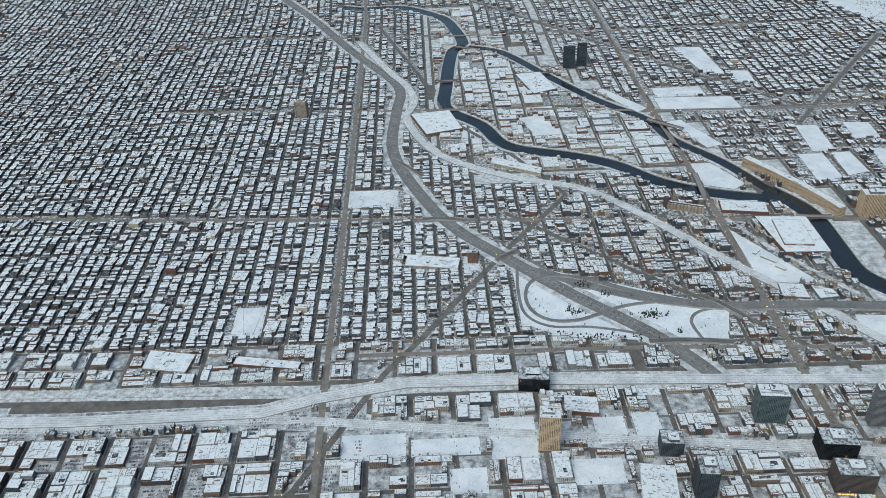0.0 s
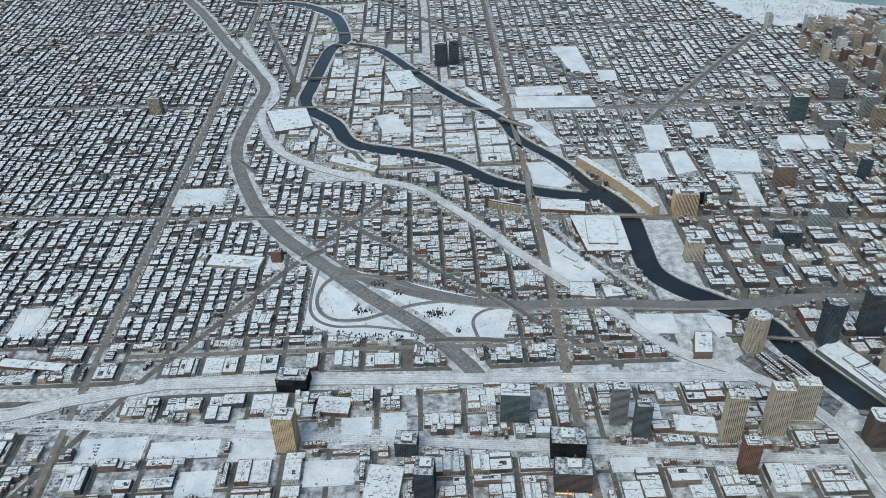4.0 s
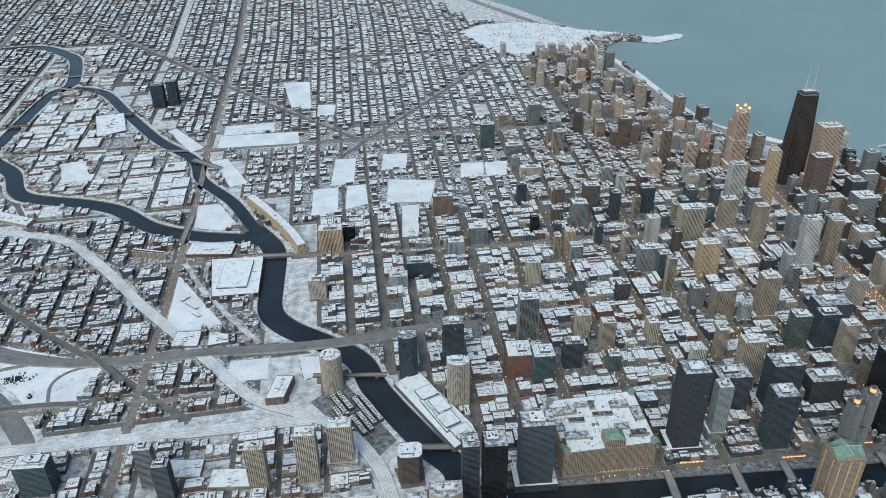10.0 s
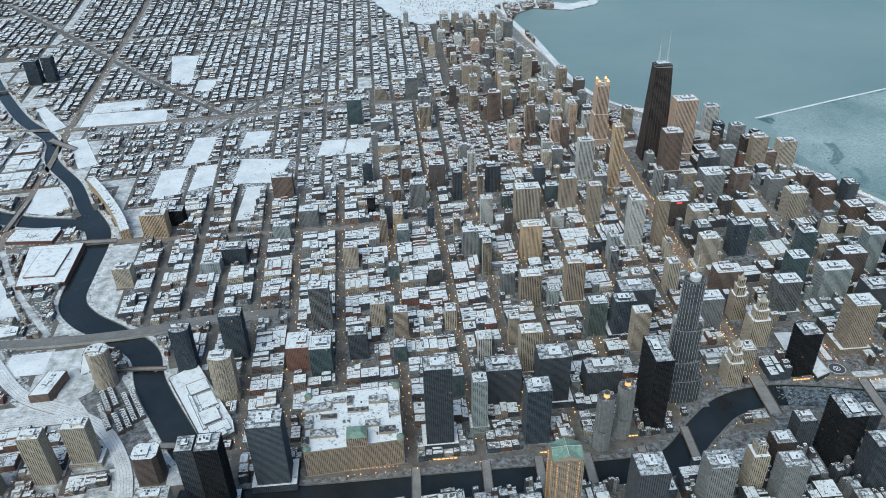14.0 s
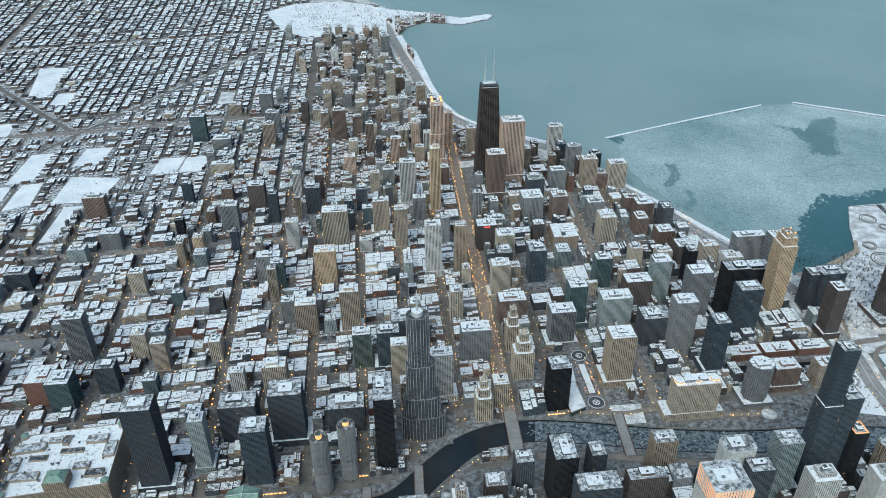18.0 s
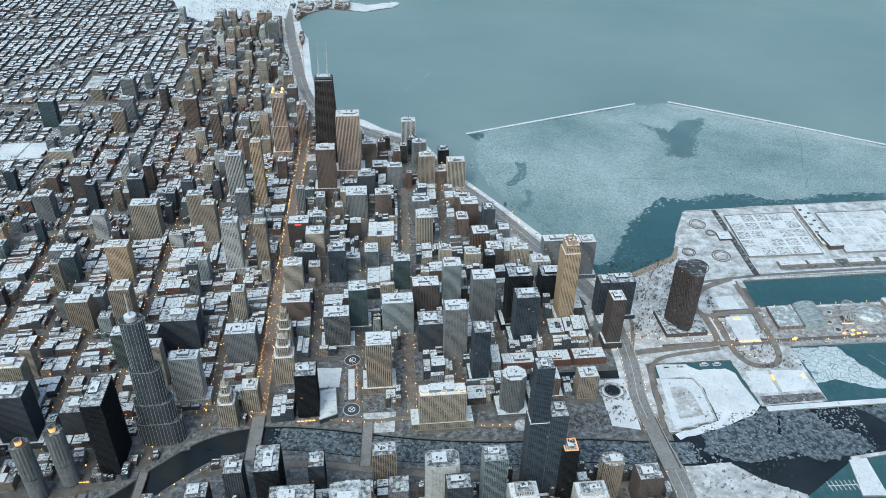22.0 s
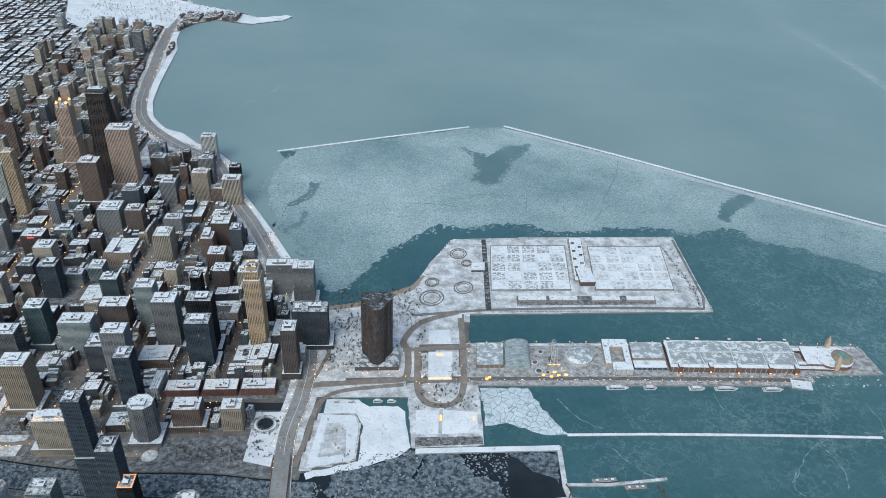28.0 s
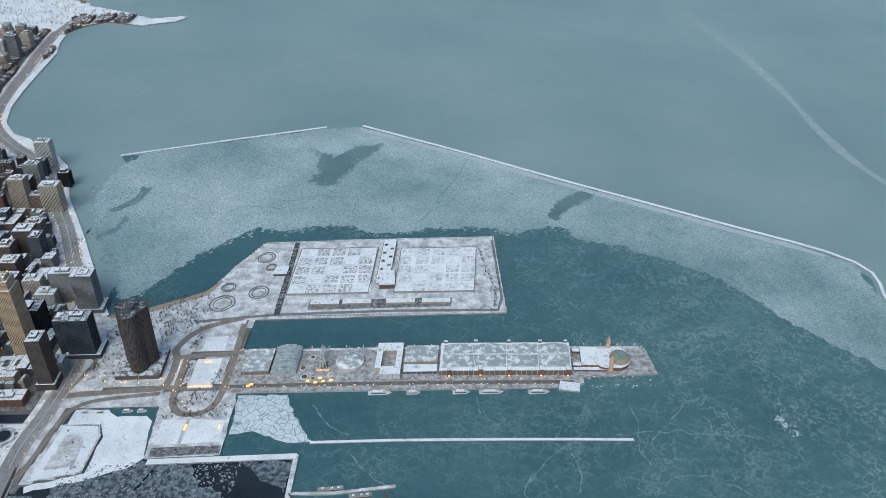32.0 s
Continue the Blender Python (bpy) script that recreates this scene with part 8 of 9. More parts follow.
PADS = np.zeros((NX, NY), dtype=bool)
lots = Geo()
walks = Geo()
hrng = random.Random(4)
TREES = []


def pad(geo, x0, y0, x1, y1, material, z=0.3):
    """A block's raised ground, left out where water or a road lies. False where another block lies."""
    cx, cy = (x0 + x1) / 2, (y0 + y1) / 2
    i0, j0, i1, j1 = cells(x0 + 5, y0 + 5, x1 - 5, y1 - 5)
    if i1 <= i0 or j1 <= j0 or PADS[i0:i1, j0:j1].any():
        return False
    PADS[i0:i1, j0:j1] = True
    i0, j0, i1, j1 = cells(x0 - 9, y0 - 9, x1 + 9, y1 + 9)
    COVER[i0:i1, j0:j1] = True
    if free(cx, cy, x1 - x0, y1 - y0, 1):
        geo.prism(rect(cx, cy, x1 - x0, y1 - y0), -0.3, z, material)
        return True
    nx, ny = max(1, int((x1 - x0) / 14)), max(1, int((y1 - y0) / 14))
    for i in range(nx):
        for j in range(ny):
            a, b = x0 + (x1 - x0) * (i + 0.5) / nx, y0 + (y1 - y0) * (j + 0.5) / ny
            w, d = (x1 - x0) / nx, (y1 - y0) / ny
            if free(a, b, w * 0.5, d * 0.5, 7):
                geo.prism(rect(a, b, w, d), -0.3, z, material)
    return True


def house_geo(x, y):
    key = (int((x + 6000) / 700), int(y / 700))
    if key not in houses:
        houses[key] = Geo()
    return houses[key]


def house(x, y, w, d, h):
    g = house_geo(x, y)
    pts = rect(x, y, w, d)
    g.prism(pts, 0.2, h, M["house_wall"], M[hrng.choice(("roof", "roof", "roof", "roof_clean", "roof_dark"))])
    if h > 5 and hrng.random() < 0.35:
        g.box(x + hrng.uniform(-0.3, 0.3) * w, y + hrng.uniform(-0.3, 0.3) * d, h, 2.2, 2.6, 2.0, M["house_wall"], M["roof_dark"])


def house_block(x0, y0, x1, y1, rows_ew=True, fill=0.93, tree=1.0):
    if not pad(lots, x0, y0, x1, y1, M["yard"]):
        return
    long0, long1, a0, a1 = (x0, x1, y0, y1) if rows_ew else (y0, y1, x0, x1)
    u = long0 + 2
    while u < long1 - 6:
        lot = hrng.choice((7.6, 7.6, 7.6, 8.4, 11.0, 15.0))
        for side in (0, 1):
            if hrng.random() < tree * 0.5:
                tv = a0 + 1.0 if side == 0 else a1 - 1.0
                TREES.append((u, tv) if rows_ew else (tv, u))
            if hrng.random() > fill:
                continue
            depth = hrng.uniform(17, min(26, (a1 - a0) * 0.42))
            front = hrng.uniform(2.5, 5)
            v = a0 + front + depth / 2 if side == 0 else a1 - front - depth / 2
            w = lot - hrng.uniform(0.3, 1.1)
            cx, cy = (u + lot / 2, v) if rows_ew else (v, u + lot / 2)
            bw, bd = (w, depth) if rows_ew else (depth, w)
            if free(cx, cy, bw, bd):
                house(cx, cy, bw, bd, hrng.uniform(7.5, 13.0))
                gv = (a0 + a1) / 2 + (-1 if side == 0 else 1) * 5.5
                if hrng.random() < 0.75 and abs(gv - v) > depth / 2 + 4:
                    gx, gy = (u + lot / 2, gv) if rows_ew else (gv, u + lot / 2)
                    if free(gx, gy, 6, 6):
                        house(gx, gy, 6.4, 6.0, 3.2)
        u += lot
    if hrng.random() < 0.28:
        bx, by = hrng.uniform(x0 + 16, x1 - 16), hrng.uniform(y0 + 20, y1 - 20)
        if free(bx, by, 34, 40):
            low_block(bx, by, min(x1 - x0 - 8, hrng.uniform(20, 42)), hrng.uniform(22, 46), hrng.uniform(12, 19), hrng.choice(("red", "brown", "tan", "cream")), hrng, "school_block")


def lot_build(x, y, w, d, hmin, hmax, walls_from, name, level=0):
    if w < 7 or d < 7:
        return
    if free(x + w / 2, y + d / 2, w - 3, d - 3):
        low_block(x + w / 2, y + d / 2, w - hrng.uniform(0.2, 1.2), d - hrng.uniform(0.2, 1.5), hrng.triangular(hmin, hmax, hmin * 1.25), hrng.choice(walls_from), hrng, name)
    elif level < 2:
        for i in (0, 1):
            for j in (0, 1):
                lot_build(x + i * w / 2, y + j * d / 2, w / 2, d / 2, hmin, hmax, walls_from, name, level + 1)


def low_fill(x0, y0, x1, y1, hmin, hmax, wmin, wmax, fill=0.95, walls_from=LOW_WALLS, name="building", pave="paving"):
    if not pad(walks, x0, y0, x1, y1, M[pave]):
        return
    y = y0 + 2.5
    while y < y1 - 8:
        row = hrng.uniform(wmin, wmax) * 0.95
        if y + row > y1 - 12:
            row = y1 - 2.5 - y
        x = x0 + 2.5
        while x < x1 - 8:
            w = hrng.uniform(wmin, wmax)
            if x + w > x1 - 10:
                w = x1 - 2.5 - x
            if hrng.random() < fill:
                lot_build(x, y, w, row, hmin, hmax, walls_from, name)
            else:
                PARKING.append((x + 2, y + 2, x + w - 2, y + row - 2))
            x += w
        y += row
    for k in range(int((x1 - x0) / 22)):
        if hrng.random() < 0.5:
            TREES.append((x0 + 22 * k + 6, y0 + 0.8))


def near_island(x, y):
    """Industrial land along the river and on the island."""
    if not (1950 < y < 3700):
        return False
    west = -2500 if y > 2250 else -2500 + (2250 - y) * 1.6
    east = -1330 - (y - 1950) * 0.62
    return west < x < max(east, -2250)


# river north
cols = [-1180, -1090, -1000, -915, -820, -722, -603, -459, -317, -209, -110, 5, 110, 215, 310]
rows = [755, 850, 930, 1008, 1080, 1146, 1250, 1346, 1444, 1550, 1649, 1735, 1820, 1905]
for a, b in zip(cols, cols[1:]):
    for c, d in zip(rows, rows[1:]):
        if b < -880 and d < 1150:
            continue
        sk = skew((a + b) / 2) * 0.6
        low_fill(a + 10, c + sk + 7.5, b - 10, d + sk - 7.5, 9, 28, 18, 46)
# lakeside quarter east of the main avenue
EAST_WALLS = ["grey", "brown", "dark", "dark", "darkbrown", "cream", "pale", "navy", "teal", "tan", "grey"]
cols = [336, 425, 530, 645, 752, 860, 965, 1085]
rows = [850, 940, 1045, 1120, 1205, 1290, 1375, 1458, 1550, 1650, 1750, 1850, 1950]
for a, b in zip(cols, cols[1:]):
    for c, d in zip(rows, rows[1:]):
        low_fill(a + 10, c + 8, b - 10, d - 8, 14, 52, 34, 80, 0.93, EAST_WALLS, "office_block")
# south bank
for xa in np.arange(-860, 1140, 100.0):
    for yb in (470, 560):
        low_fill(xa + 6, yb + 5, xa + 94, yb + 86, 24, 70, 26, 48, 0.9, ["grey", "dark", "darkbrown", "dark", "darkbrown", "navy"], "office_block")
# west loop: warehouses, lots and lofts along the railway
for xa in np.arange(-3560, -1060, 100.0):
    for yb in (480, 580, 672, 764, 856, 944):
        low_fill(xa + 6, yb + 5, xa + 94, yb + 87, 7, 22, 26, 66, 0.8, ["red", "brown", "tan", "grey", "white", "darkbrown", "dark", "tan", "brown"], "warehouse", "lot")
for xa in np.arange(-5100, -2080, 100.0):
    for y0, y1 in ((1106, 1166), (1174, 1232)):
        low_fill(xa + 6, y0, xa + 94, y1, 7, 14, 20, 58, 0.85, ["red", "tan", "brown", "white", "grey", "darkbrown"], "warehouse", "lot")
# lofts between expressway and river
for xa in np.arange(-2075, -1330, 94.0):
    for yb in np.arange(1100, 1960, 94.0):
        low_fill(xa + 6, yb + 5, xa + 89, yb + 89, 9, 22, 14, 34, 0.93, name="loft_building", pave="yard")
# warehouses and sheds on the island and along the river
for xa in np.arange(-2560, -1300, 118.0):
    for yb in np.arange(1960, 3700, 122.0):
        if near_island(xa + 59, yb + 61):
            low_fill(xa + 4, yb + 4, xa + 114, yb + 118, 6, 13, 30, 84, 0.78, ["red", "grey", "tan", "white", "brown", "cream"], "warehouse", "trodden" if (lot_k := hrng.random()) < 0.3 else "snow" if lot_k < 0.65 else "yard")
# row houses beside the fields
for xa in np.arange(-1522, -560, 86.0):
    for yb in np.arange(1905, 2520, 96.0):
        house_block(xa + 5, yb + 5, xa + 81, yb + 91, hrng.random() < 0.5, 0.75)
# old blocks between the fields and the lakeside
for xa in np.arange(-560, -180, 76.0):
    for yb in np.arange(1905, 2520, 104.0):
        low_fill(xa + 5, yb + 5, xa + 71, yb + 99, 9, 22, 13, 26, 0.94)
for xa in np.arange(-180, 330, 84.0):
    for yb in np.arange(1905, 3300, 100.0):
        if code_at(xa + 42, yb + 50) != 8:
            low_fill(xa + 5, yb + 5, xa + 79, yb + 95, 9, 24, 12, 24, 0.95, ["brown", "red", "darkbrown", "tan", "grey"], "town_house")
# west side: small houses, alleys running north-south
for xa in np.arange(-5100, -1640, 69.0):
    for yb in np.arange(1180, 4700, 216.0):
        cx, cy = xa + 34, yb + 108
        for half in (0, 1):
            cy = yb + 54 + 108 * half
            if near_island(cx, cy) or (cx > -2080 and cy < 2000) or (cy > 2550 and cx > -1950):
                continue
            sk = skew(cx)
            house_block(xa + 4, yb + 108 * half + sk + 3.5, xa + 65, yb + 108 * half + sk + 104.5, False, 0.96)
# north side
for xa in np.arange(-1950, -20, 70.0):
    for yb in np.arange(2582 if -1600 < xa < -560 else 2534 if xa >= -560 else 2464, 4700, 160.0):
        cx, cy = xa + 35, yb + 80
        if near_island(cx, cy) or cx > -60 - max(0, cy - 3100) * 0.5:
            continue
        house_block(xa + 4, yb + 5, xa + 66, yb + 155, False, 0.96, 1.2)

# leftover ground between the blocks: snowy lots
FREE = (~COVER) & (USED == 0)
for j in range(0, NY - 2, 2):
    row = FREE[:, j] & FREE[:, j + 1]
    if not row.any():
        continue
    step = np.flatnonzero(np.diff(np.concatenate(([0], row.astype(np.int8), [0]))))
    for a, b in zip(step[::2], step[1::2]):
        if b - a > 2:
            x0, x1, yy = X0 + a * CELL, X0 + b * CELL, Y0 + j * CELL
            lots.prism(rect((x0 + x1) / 2, yy + 5, x1 - x0, 10), -0.3, 0.28, M["paving"] if x1 > -860 and yy < 1000 and x1 < 1150 else M["scrub"] if x1 < -1900 else M["trodden"])
make_low(175)
tagged(lots.make("pavement"), "raised house lots with yards under patchy snow", "lots", kind="structure")
tagged(walks.make("pavement"), "raised downtown pavement with trodden snow", "pavement", kind="structure")
for key, g in houses.items():
    tagged(g.make("row_houses"), "tight rows of brick houses and garages with flat snowy roofs", "houses", kind="stuff")


# ---------------------------------------------------------------- trees, cars, street lamps
def bare_tree(g, x, y, h, rng):
    """Trunk, limbs and sprays of thin twigs."""
    m = M["branch"]
    g.tube((x, y, 0.2), (x + rng.uniform(-0.4, 0.4), y, h * 0.5), 0.28, m, 3)
    for _ in range(9):
        a, r = rng.uniform(0, 6.28), rng.uniform(0.2, 0.45) * h
        z = h * rng.uniform(0.55, 1.0)
        bx, by = x + r * math.cos(a), y + r * math.sin(a)
        b = a + rng.uniform(0.25, 0.6)
        g.add([(x, y, h * rng.uniform(0.3, 0.5)), (bx, by, z), (x + r * 0.8 * math.cos(b), y + r * 0.8 * math.sin(b), z * 0.92)], [(0, 1, 2)], m)


trng = random.Random(77)
groves = {}


def grove(x, y):
    return groves.setdefault((int((x + 6000) / 1200), int(y / 1200)), Geo())


trng.shuffle(TREES)
for x, y in TREES[:17000]:
    if code_at(x, y) in (0, 2, 4):
        bare_tree(grove(x, y), x, y, trng.uniform(7, 13), trng)
PARKS = [((-330, 3240), (60, 3640), 420), ((1180, 1180), (1400, 1330), 300), ((1178, 1025), (1335, 1200), 170), ((1066, 775), (1120, 900), 36), ((1395, 905), (1550, 940), 40), ((1411, 945), (1424, 1095), 26), ((1474, 945), (1495, 1095), 26), ((1440, 940), (1475, 992), 24), ((1390, 1125), (1415, 1180), 16), ((925, 765), (1062, 808), 70), ((1180, 1045), (1260, 1220), 50), ((2080, 1250), (2125, 1540), 46), ((-330, 2250), (-250, 2330), 40), ((40, 3220), (300, 3400), 120),
         ((-1330, 2600), (-1215, 2820), 30), ((-945, 1945), (-775, 2105), 14), ((-2250, 1240), (-1750, 1500), 60), ((1195, 490), (1390, 640), 110), ((1030, 780), (1115, 890), 20), ((1200, 740), (1280, 880), 14)]
for x, y in EDGE_TREES:
    if code_at(x, y) != 8:
        bare_tree(grove(x, y), x, y, trng.uniform(5, 10), trng)
for (x0, y0), (x1, y1), n in PARKS:
    for _ in range(n):
        x, y = trng.uniform(x0, x1), trng.uniform(y0, y1)
        if code_at(x, y) != 8 or x > 1150:
            bare_tree(grove(x, y), x, y, trng.uniform(6, 11), trng)
for line, wide in RIVERS[:3]:
    for i in range(len(line) - 1):
        for s in (-1, 1):
            if trng.random() < 0.6:
                L, R = offset(line[i:i + 2], [s * (wide + 18)] * 2)
                bare_tree(grove(*L[0]), L[0].x + trng.uniform(-3, 3), L[0].y + trng.uniform(-3, 3), trng.uniform(5, 9), trng)
for key, g in groves.items():
    tagged(g.make("bare_trees"), "leafless winter trees along streets and parks", "trees", kind="stuff")
g = Geo()
for cx, cy, n, r in ((-2066, 1445, 46, 30), (-2013, 1405, 30, 18), (-1912, 1306, 80, 38), (-2111, 1329, 30, 24), (-2128, 1345, 14, 12), (-1797, 1162, 18, 12), (-1775, 1136, 20, 14), (-2163, 1238, 30, 50), (-2060, 1232, 30, 60), (-1964, 1222, 16, 34), (-1893, 1423, 16, 20), (-1845, 1398, 16, 18), (-1856, 1237, 12, 8), (-2217, 1590, 8, 8)):
    for _ in range(n):
        x, y, h = cx + trng.gauss(0, r * 0.5), cy + trng.gauss(0, 8), trng.uniform(4, 8)
        for k in range(3):
            g.prism(circle(x + trng.uniform(-0.3, 0.3), y, h * (0.34 - 0.08 * k), 7, turn=k), 0.3 + h * 0.25 * k, 0.3 + h * (0.25 * k + 0.42), M["evergreen"], shrink=0.15)
tagged(g.make("evergreen_shrubs"), "dark evergreen shrubs in snow", "shrubs", kind="stuff")

M["car"] = walls("car_paint", [(0.02, 0.02, 0.022), (0.5, 0.5, 0.5), (0.09, 0.09, 0.1), (0.65, 0.65, 0.64), (0.2, 0.03, 0.025), (0.04, 0.06, 0.12), (0.25, 0.25, 0.26)], 3.0, 0.35, True, 0.5)


def car(g, x, y, z, rot, rng):
    ln, wd = rng.uniform(4.2, 5.2), 1.9
    g.prism(rect(x, y, ln, wd, rot), z + 0.25, z + 0.85, M["car"])
    g.prism(rect(x - 0.2 * math.cos(rot), y - 0.2 * math.sin(rot), ln * 0.55, wd * 0.9, rot), z + 0.85, z + 1.5, GLASS["clear"], M["car"], shrink=0.8)


crng = random.Random(55)
g = Geo()


def cars_on(line, offs, every, z, skip=0.0):
    for (ax, ay), (bx, by) in zip([p[:2] for p in line], [p[:2] for p in line[1:]]):
        v = Vector((bx - ax, by - ay))
        ln = v.length
        if ln < 1:
            continue
        t = v / ln
        for o in offs:
            u = crng.uniform(0, every)
            while u < ln:
                if crng.random() > skip:
                    car(g, ax + t.x * u - t.y * o, ay + t.y * u + t.x * o, z, math.atan2(t.y, t.x) + (math.pi if o > 0 else 0), crng)
                u += every * crng.uniform(0.5, 1.5)


cars_on(EXPRESSWAY, (-12.5, -9, -5.5, 5.5, 9, 12.5), 70, 0.55)
cars_on(LAKE_DRIVE, (-12, -8.5, -5, 5, 8.5, 12), 60, 0.6)
cars_on([(p[0], p[1]) for p in FEEDER[8:]], (-8, -4, 4, 8), 60, 6.5, 0.5)
NS = [-820, -722, -603, -459, -317, -209, -110, 5, 110, 215, 319, 425, 530, 645, 752, 860, 965]
for x in NS:
    cars_on([(x, 860), (x, 1900)], (-3.2, 3.2), 24, 0.0, 0.3)
for y in (930, 1008, 1080, 1146, 1250, 1346, 1444, 1550):
    cars_on([(-820, y + 4), (300, y - 22)], (-3.0, 3.0), 26, 0.0, 0.4)
    cars_on([(330, y - 60), (1060, y - 60)], (-3.0, 3.0), 30, 0.0, 0.4)
for x in np.arange(-3560, -1060, 100.0):
    cars_on([(x, 560), (x, 1030)], (-2.5, 2.5), 34, 0.0, 0.4)
cars_on([(-1600, 600), (-1608, 1000), (-1585, 1740)], (-6, -3, 3, 6), 40, 0.47)
parked = 0
PARKING += [(-1370, 1328, -1285, 1408), (-1470, 1430, -1420, 1450), (-1500, 1745, -1420, 1760)]
for x0, y0, x1, y1 in PARKING:
    if parked > 2600 or y1 > 2000:
        continue
    yy = y0 + 3
    while yy < y1 - 3:
        xx = x0 + 2
        while xx < x1 - 2:
            if crng.random() < 0.55 and code_at(xx, yy) in (0, 3):
                car(g, xx, yy, 0.3, math.pi / 2, crng)
                parked += 1
            xx += 3.0
        yy += 9.5
cars_on([(319, 860), (319, 2000)], (-8, 8), 16, 0.0, 0.2)
cars_on([(645, 860), (645, 1800)], (-7, 7), 22, 0.0, 0.3)
for yy in (805, 811, 818, 823):
    cars_on([(1412, yy), (1545, yy + 4)], (0,), 7, 0.6, 0.45)
tagged(g.make("cars"), "cars of many colours on the streets and drives", "cars", kind="stuff")


g = Geo()
for o in (-10.5, -7, -3.5, 3.5, 7, 10.5):
    L, R = offset(LAKE_DRIVE, [2 * o] * len(LAKE_DRIVE))
    for a, b in zip(L, L[1:]):
        if a.y > 2600:
            continue
        k = max(1, int((b - a).length / 13))
        for j in range(k):
            p, q = a + (b - a) * (j / k), a + (b - a) * ((j + 0.4) / k)
            g.strip([tuple(p), tuple(q)], 0.45, 0.55, 0.68, M["steel"])
for o in (-18.5, 0.05, 18.5):
    L, R = offset(LAKE_DRIVE, [2 * o] * len(LAKE_DRIVE))
    g.strip([tuple(p) for p in L if p.y < 2600], 0.9, 0.5, 1.5, M["concrete"], M["snow"])
tagged(g.make("lane_markings"), "lane dashes, kerbs and median wall of the lakeside drive", "markings", kind="stuff")
lrng = random.Random(12)


def lamps_along(g, line, side, every, z=0.2, tall=8.5, head=1.2):
    for (ax, ay), (bx, by) in zip([p[:2] for p in line], [p[:2] for p in line[1:]]):
        v = Vector((bx - ax, by - ay))
        ln = v.length
        if ln < 1:
            continue
        t = v / ln
        k = max(1, int(ln / every))
        for i in range(k):
            for s in side:
                if lrng.random() < 0.16:
                    continue
                u, o = ln * (i + lrng.uniform(-0.45, 0.45)) / k, s + lrng.uniform(-1.8, 1.8)
                x, y = ax + t.x * u - t.y * o, ay + t.y * u + t.x * o
                if code_at(x, y) == 8 and z < 1:
                    continue
                g.box(x, y, z, 0.3, 0.3, tall, M["steel"])
                hd = head * lrng.uniform(0.45, 1.2)
                g.box(x, y, z + tall, hd, hd, 0.7, M["street_lamp"], bottom=True)


g = Geo()
lamps_along(g, [(319, 880), (319, 2150)], (-15, -12, 12, 15), 13, head=1.15)
lamps_along(g, [(319, 880), (319, 1500)], (-5, 5), 17, 0.3, 1.2, 0.9)
lamps_along(g, [(430, 868), (560, 838), (640, 838), (800, 800), (862, 798), (880, 830)], (-8,), 15, 0.75, 5, 1.4)
lamps_along(g, [(645, 860), (645, 1650)], (-11, 11), 26, head=1.4)
lamps_along(g, [(860, 860), (860, 1300)], (-11, 11), 26, head=1.4)
for x in (5, -110, -209, -317, -459, 110, 215):
    lamps_along(g, [(x, 800), (x, 2350)], (-8, 8), 26, head=1.5)
for x in (-603, -722, -820):
    lamps_along(g, [(x, 860), (x, 1900)], (-7, 7), 45, head=1.2)
for x in (425, 530, 752, 965):
    lamps_along(g, [(x, 860), (x, 1850)], (-7, 7), 40, head=1.3)
for y in (930, 1080, 1146, 1346, 1444, 1550, 1649):
    lamps_along(g, [(-720, y), (300, y - 20)], (-6, 6), 48)
lamps_along(g, [(-800, 668), (-400, 640), (0, 622), (110, 640), (200, 735), (300, 770)], (0,), 18, head=1.4)
lamps_along(g, [(-680, 745), (-300, 728)], (0,), 16, head=1.4)
lamps_along(g, [(420, 770), (700, 705), (1000, 665)], (0,), 34)
lamps_along(g, LAKE_DRIVE, (-20, 20), 70, head=1.2)
lamps_along(g, [(1160, 1040), (1390, 1012)], (-9, 9), 18)
lamps_along(g, [(1394, 1110), (1402, 1000), (1452, 938), (1505, 1000), (1512, 1110)], (-8, 8), 24, 0.75)
lamps_along(g, [(-1600, 560), (-1608, 1000), (-1585, 1740), (-1592, 2490), (-1590, 3200)], (-11, 11), 60)
lamps_along(g, [(-2300, 1740), (-1300, 1735)], (-10, 10), 70)
for x in np.arange(-2060, -1060, 100.0):
    lamps_along(g, [(x, 560), (x, 1020)], (5,), 60)
lamps_along(g, DIAGONAL_ONE, (9,), 50)
for x in (-200, -60):
    lamps_along(g, [(x, 1950), (x, 3250)], (5,), 55)
tagged(g.make("street_lamps"), "rows of warm sodium street lamps", "street lamps", kind="stuff")


def lit_shops(x, y, w, n, z=3.0):
    """Warm lit shopfronts at street level."""
    e = thing("shopfront", x, y, "row of warm lit shop windows at street level", "shopfront")
    g = Geo()
    g.box(0, 0, 0.3, w, 1.2, z + 3, M["concrete"])
    g.make("frame", e)
    for i in range(n):
        g = Geo()
        g.box(-w / 2 + (i + 0.5) * w / n, -0.7, 1.2, w / n * 0.7, 0.3, z, M["lamp"])
        g.make("shop_window", e)


lit_shops(-397, 756, 60, 7)
lit_shops(-4, 751, 34, 5)
lit_shops(-1650, 708, 74, 9)
lit_shops(421, 856, 40, 5)
lit_shops(-173, 736, 52, 6)
# red sign on a dark block
g = Geo()
g.box(357, 1495.2, 84, 16, 0.6, 3.2, M["sign_red"])
tagged(g.make("roof_sign"), "small glowing red sign on a dark brown block", "sign")

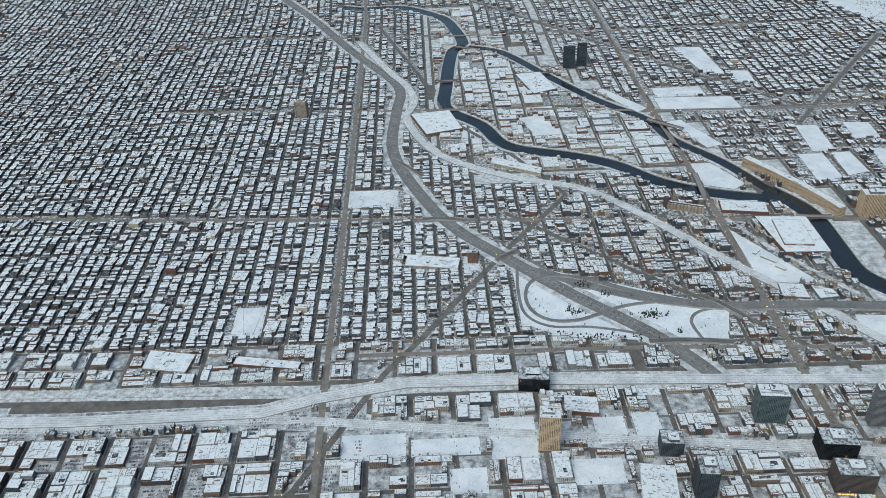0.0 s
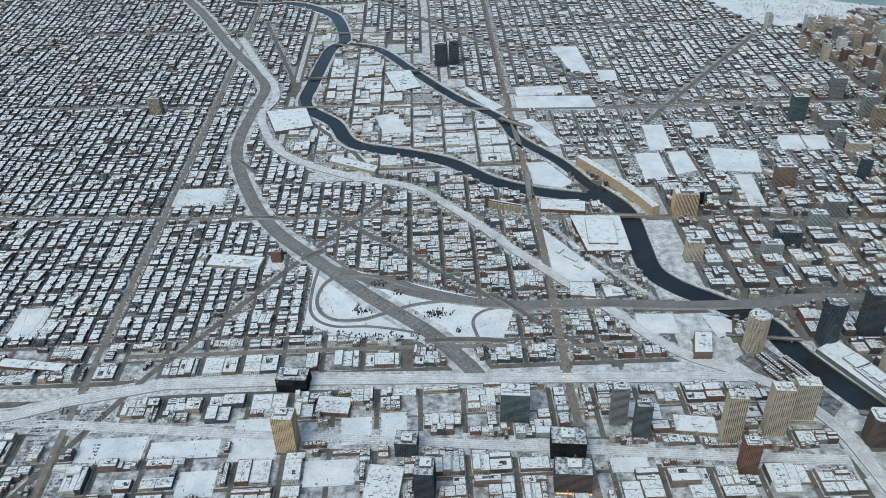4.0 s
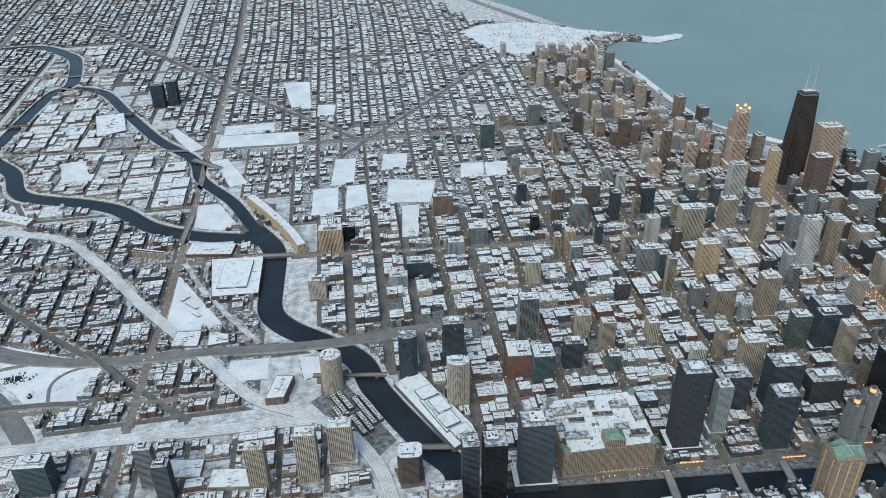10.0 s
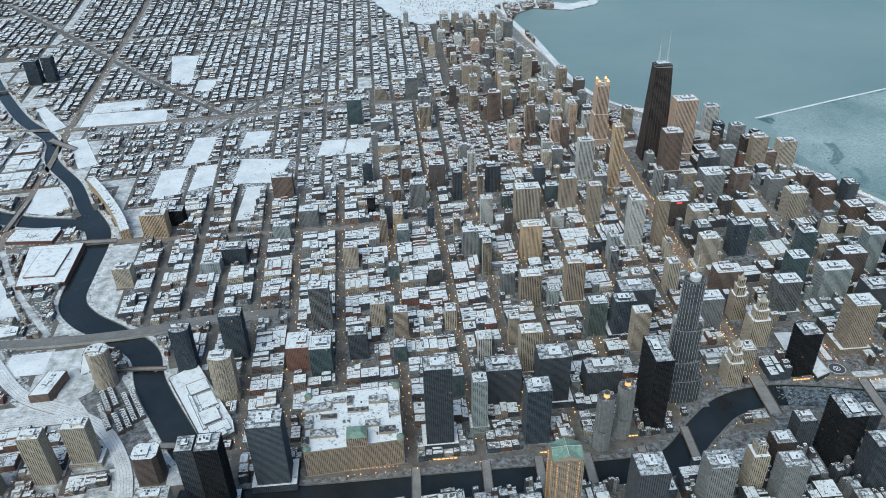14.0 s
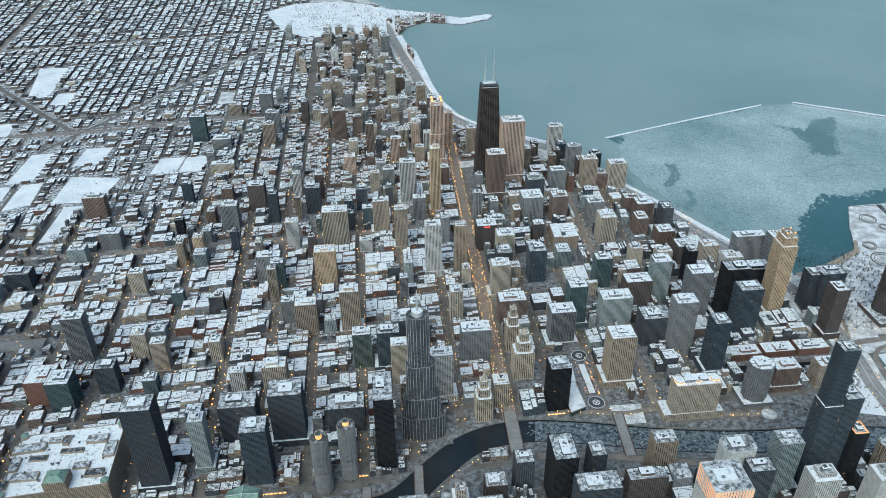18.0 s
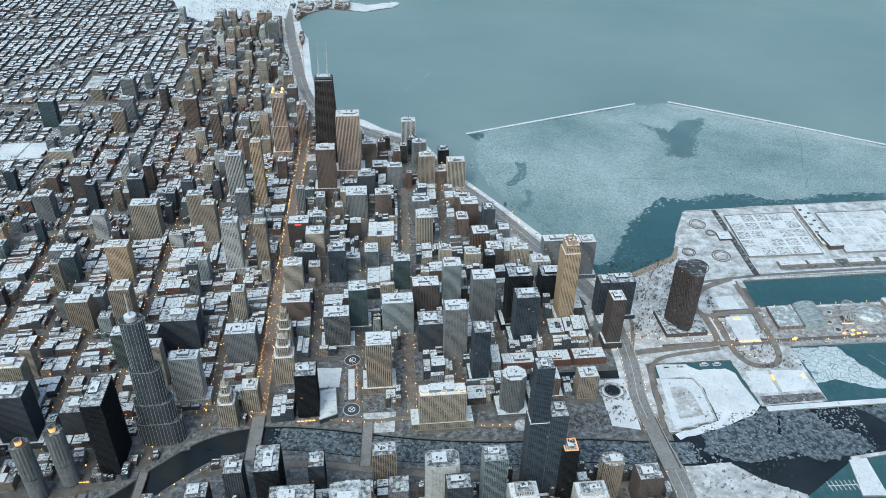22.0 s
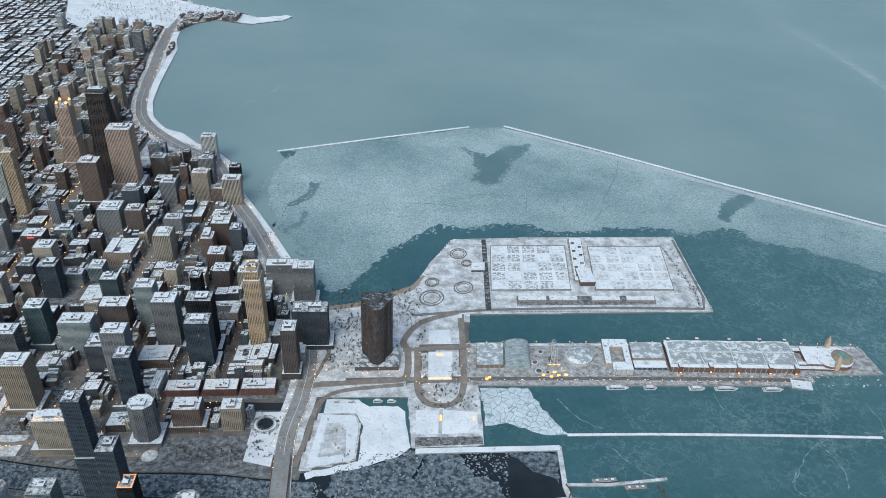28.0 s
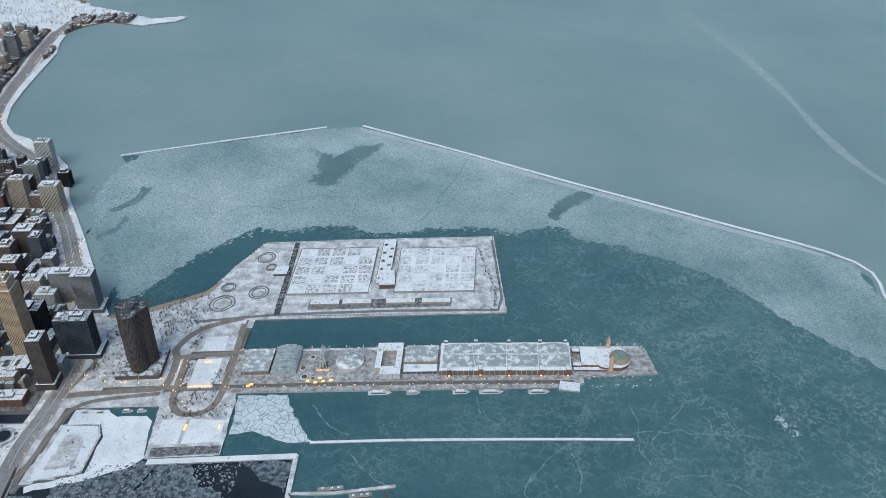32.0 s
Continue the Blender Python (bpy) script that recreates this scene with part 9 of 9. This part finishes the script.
# slush streaks far out on the lake
for pts, wd, sd in (([(2900, 3300), (3000, 3050), (3120, 2750), (3210, 2400), (3240, 2150), (3300, 1900), (3400, 1700)], (26, 40, 60, 34, 46, 30, 20), 1), ([(3300, 3380), (3450, 3300), (3620, 3250)], (20, 46, 30), 2), ([(650, 2420), (720, 2500), (760, 2560)], (10, 16, 8), 3)):
    line = smooth(pts, 8)
    ws = [wd[min(len(wd) - 1, i // 8)] * (0.7 + 0.6 * noise.noise(Vector((i * 0.35, sd, 0)))) for i in range(len(line))]
    g = Geo()
    g.strip(line, ws, -3.1, -2.85, M["slush"])
    tagged(g.make("slush_streak"), "pale streak of slush drifting on the lake", "ice", kind="structure")

# thin wisps of slush in the harbour
WISPS = [[(2367, 851), (2473, 863), (2544, 860), (2615, 858), (2667, 853)], [(1815, 800), (1856, 752), (1897, 720)], [(2170, 716), (2203, 766), (2252, 814), (2291, 849)],
         [(2408, 798), (2444, 847), (2488, 895), (2521, 935)], [(2405, 943), (2413, 888), (2408, 818), (2426, 771)], [(2559, 909), (2571, 869), (2595, 836)], [(2601, 931), (2616, 895), (2631, 853)],
         [(2184, 683), (2166, 702), (2187, 751)], [(1718, 940), (1757, 884), (1807, 856)], [(2431, 717), (2492, 750), (2552, 742), (2606, 707)], [(2069, 959), (2080, 916), (2117, 875)], [(2267, 800), (2285, 741), (2270, 696)]]
M["wisp"] = patchy("thin_slush", 14, (0.13, 0.22, 0.235), (0.34, 0.43, 0.44), 0.5, 0.12, 3.0, 0.5)
for sd, pts in enumerate(WISPS):
    line = smooth(pts, 12)
    line = [(x + 9 * noise.noise(Vector((x * 0.04, y * 0.04, sd))), y + 9 * noise.noise(Vector((x * 0.04, y * 0.04, sd + 9)))) for x, y in line]
    g = Geo()
    g.strip(line, [max(0.5, 2.2 + 5 * noise.noise(Vector((i * 0.5, sd, 3)))) for i in range(len(line))], -3.1, -2.84, M["wisp"])
    tagged(g.make("slush_streak"), "thin pale wisp of slush on the harbour water", "ice", kind="structure")
wrng = random.Random(12)
g = Geo()
for _ in range(60):
    k, r0, turn = wrng.random(), wrng.uniform(0.8, 3.5), wrng.uniform(0, 6.28)
    x, y = 2715 + 30 * k + wrng.gauss(0, 5), 905 - 42 * k + wrng.gauss(0, 7)
    g.prism([(x + r0 * wrng.uniform(0.5, 1.3) * math.cos(turn + 1.257 * i), y + r0 * wrng.uniform(0.5, 1.3) * math.sin(turn + 1.257 * i)) for i in range(5)], -3.1, -2.6, M["pack"])
tagged(g.make("drift_ice"), "patch of small white floes on the harbour", "ice", kind="stuff")
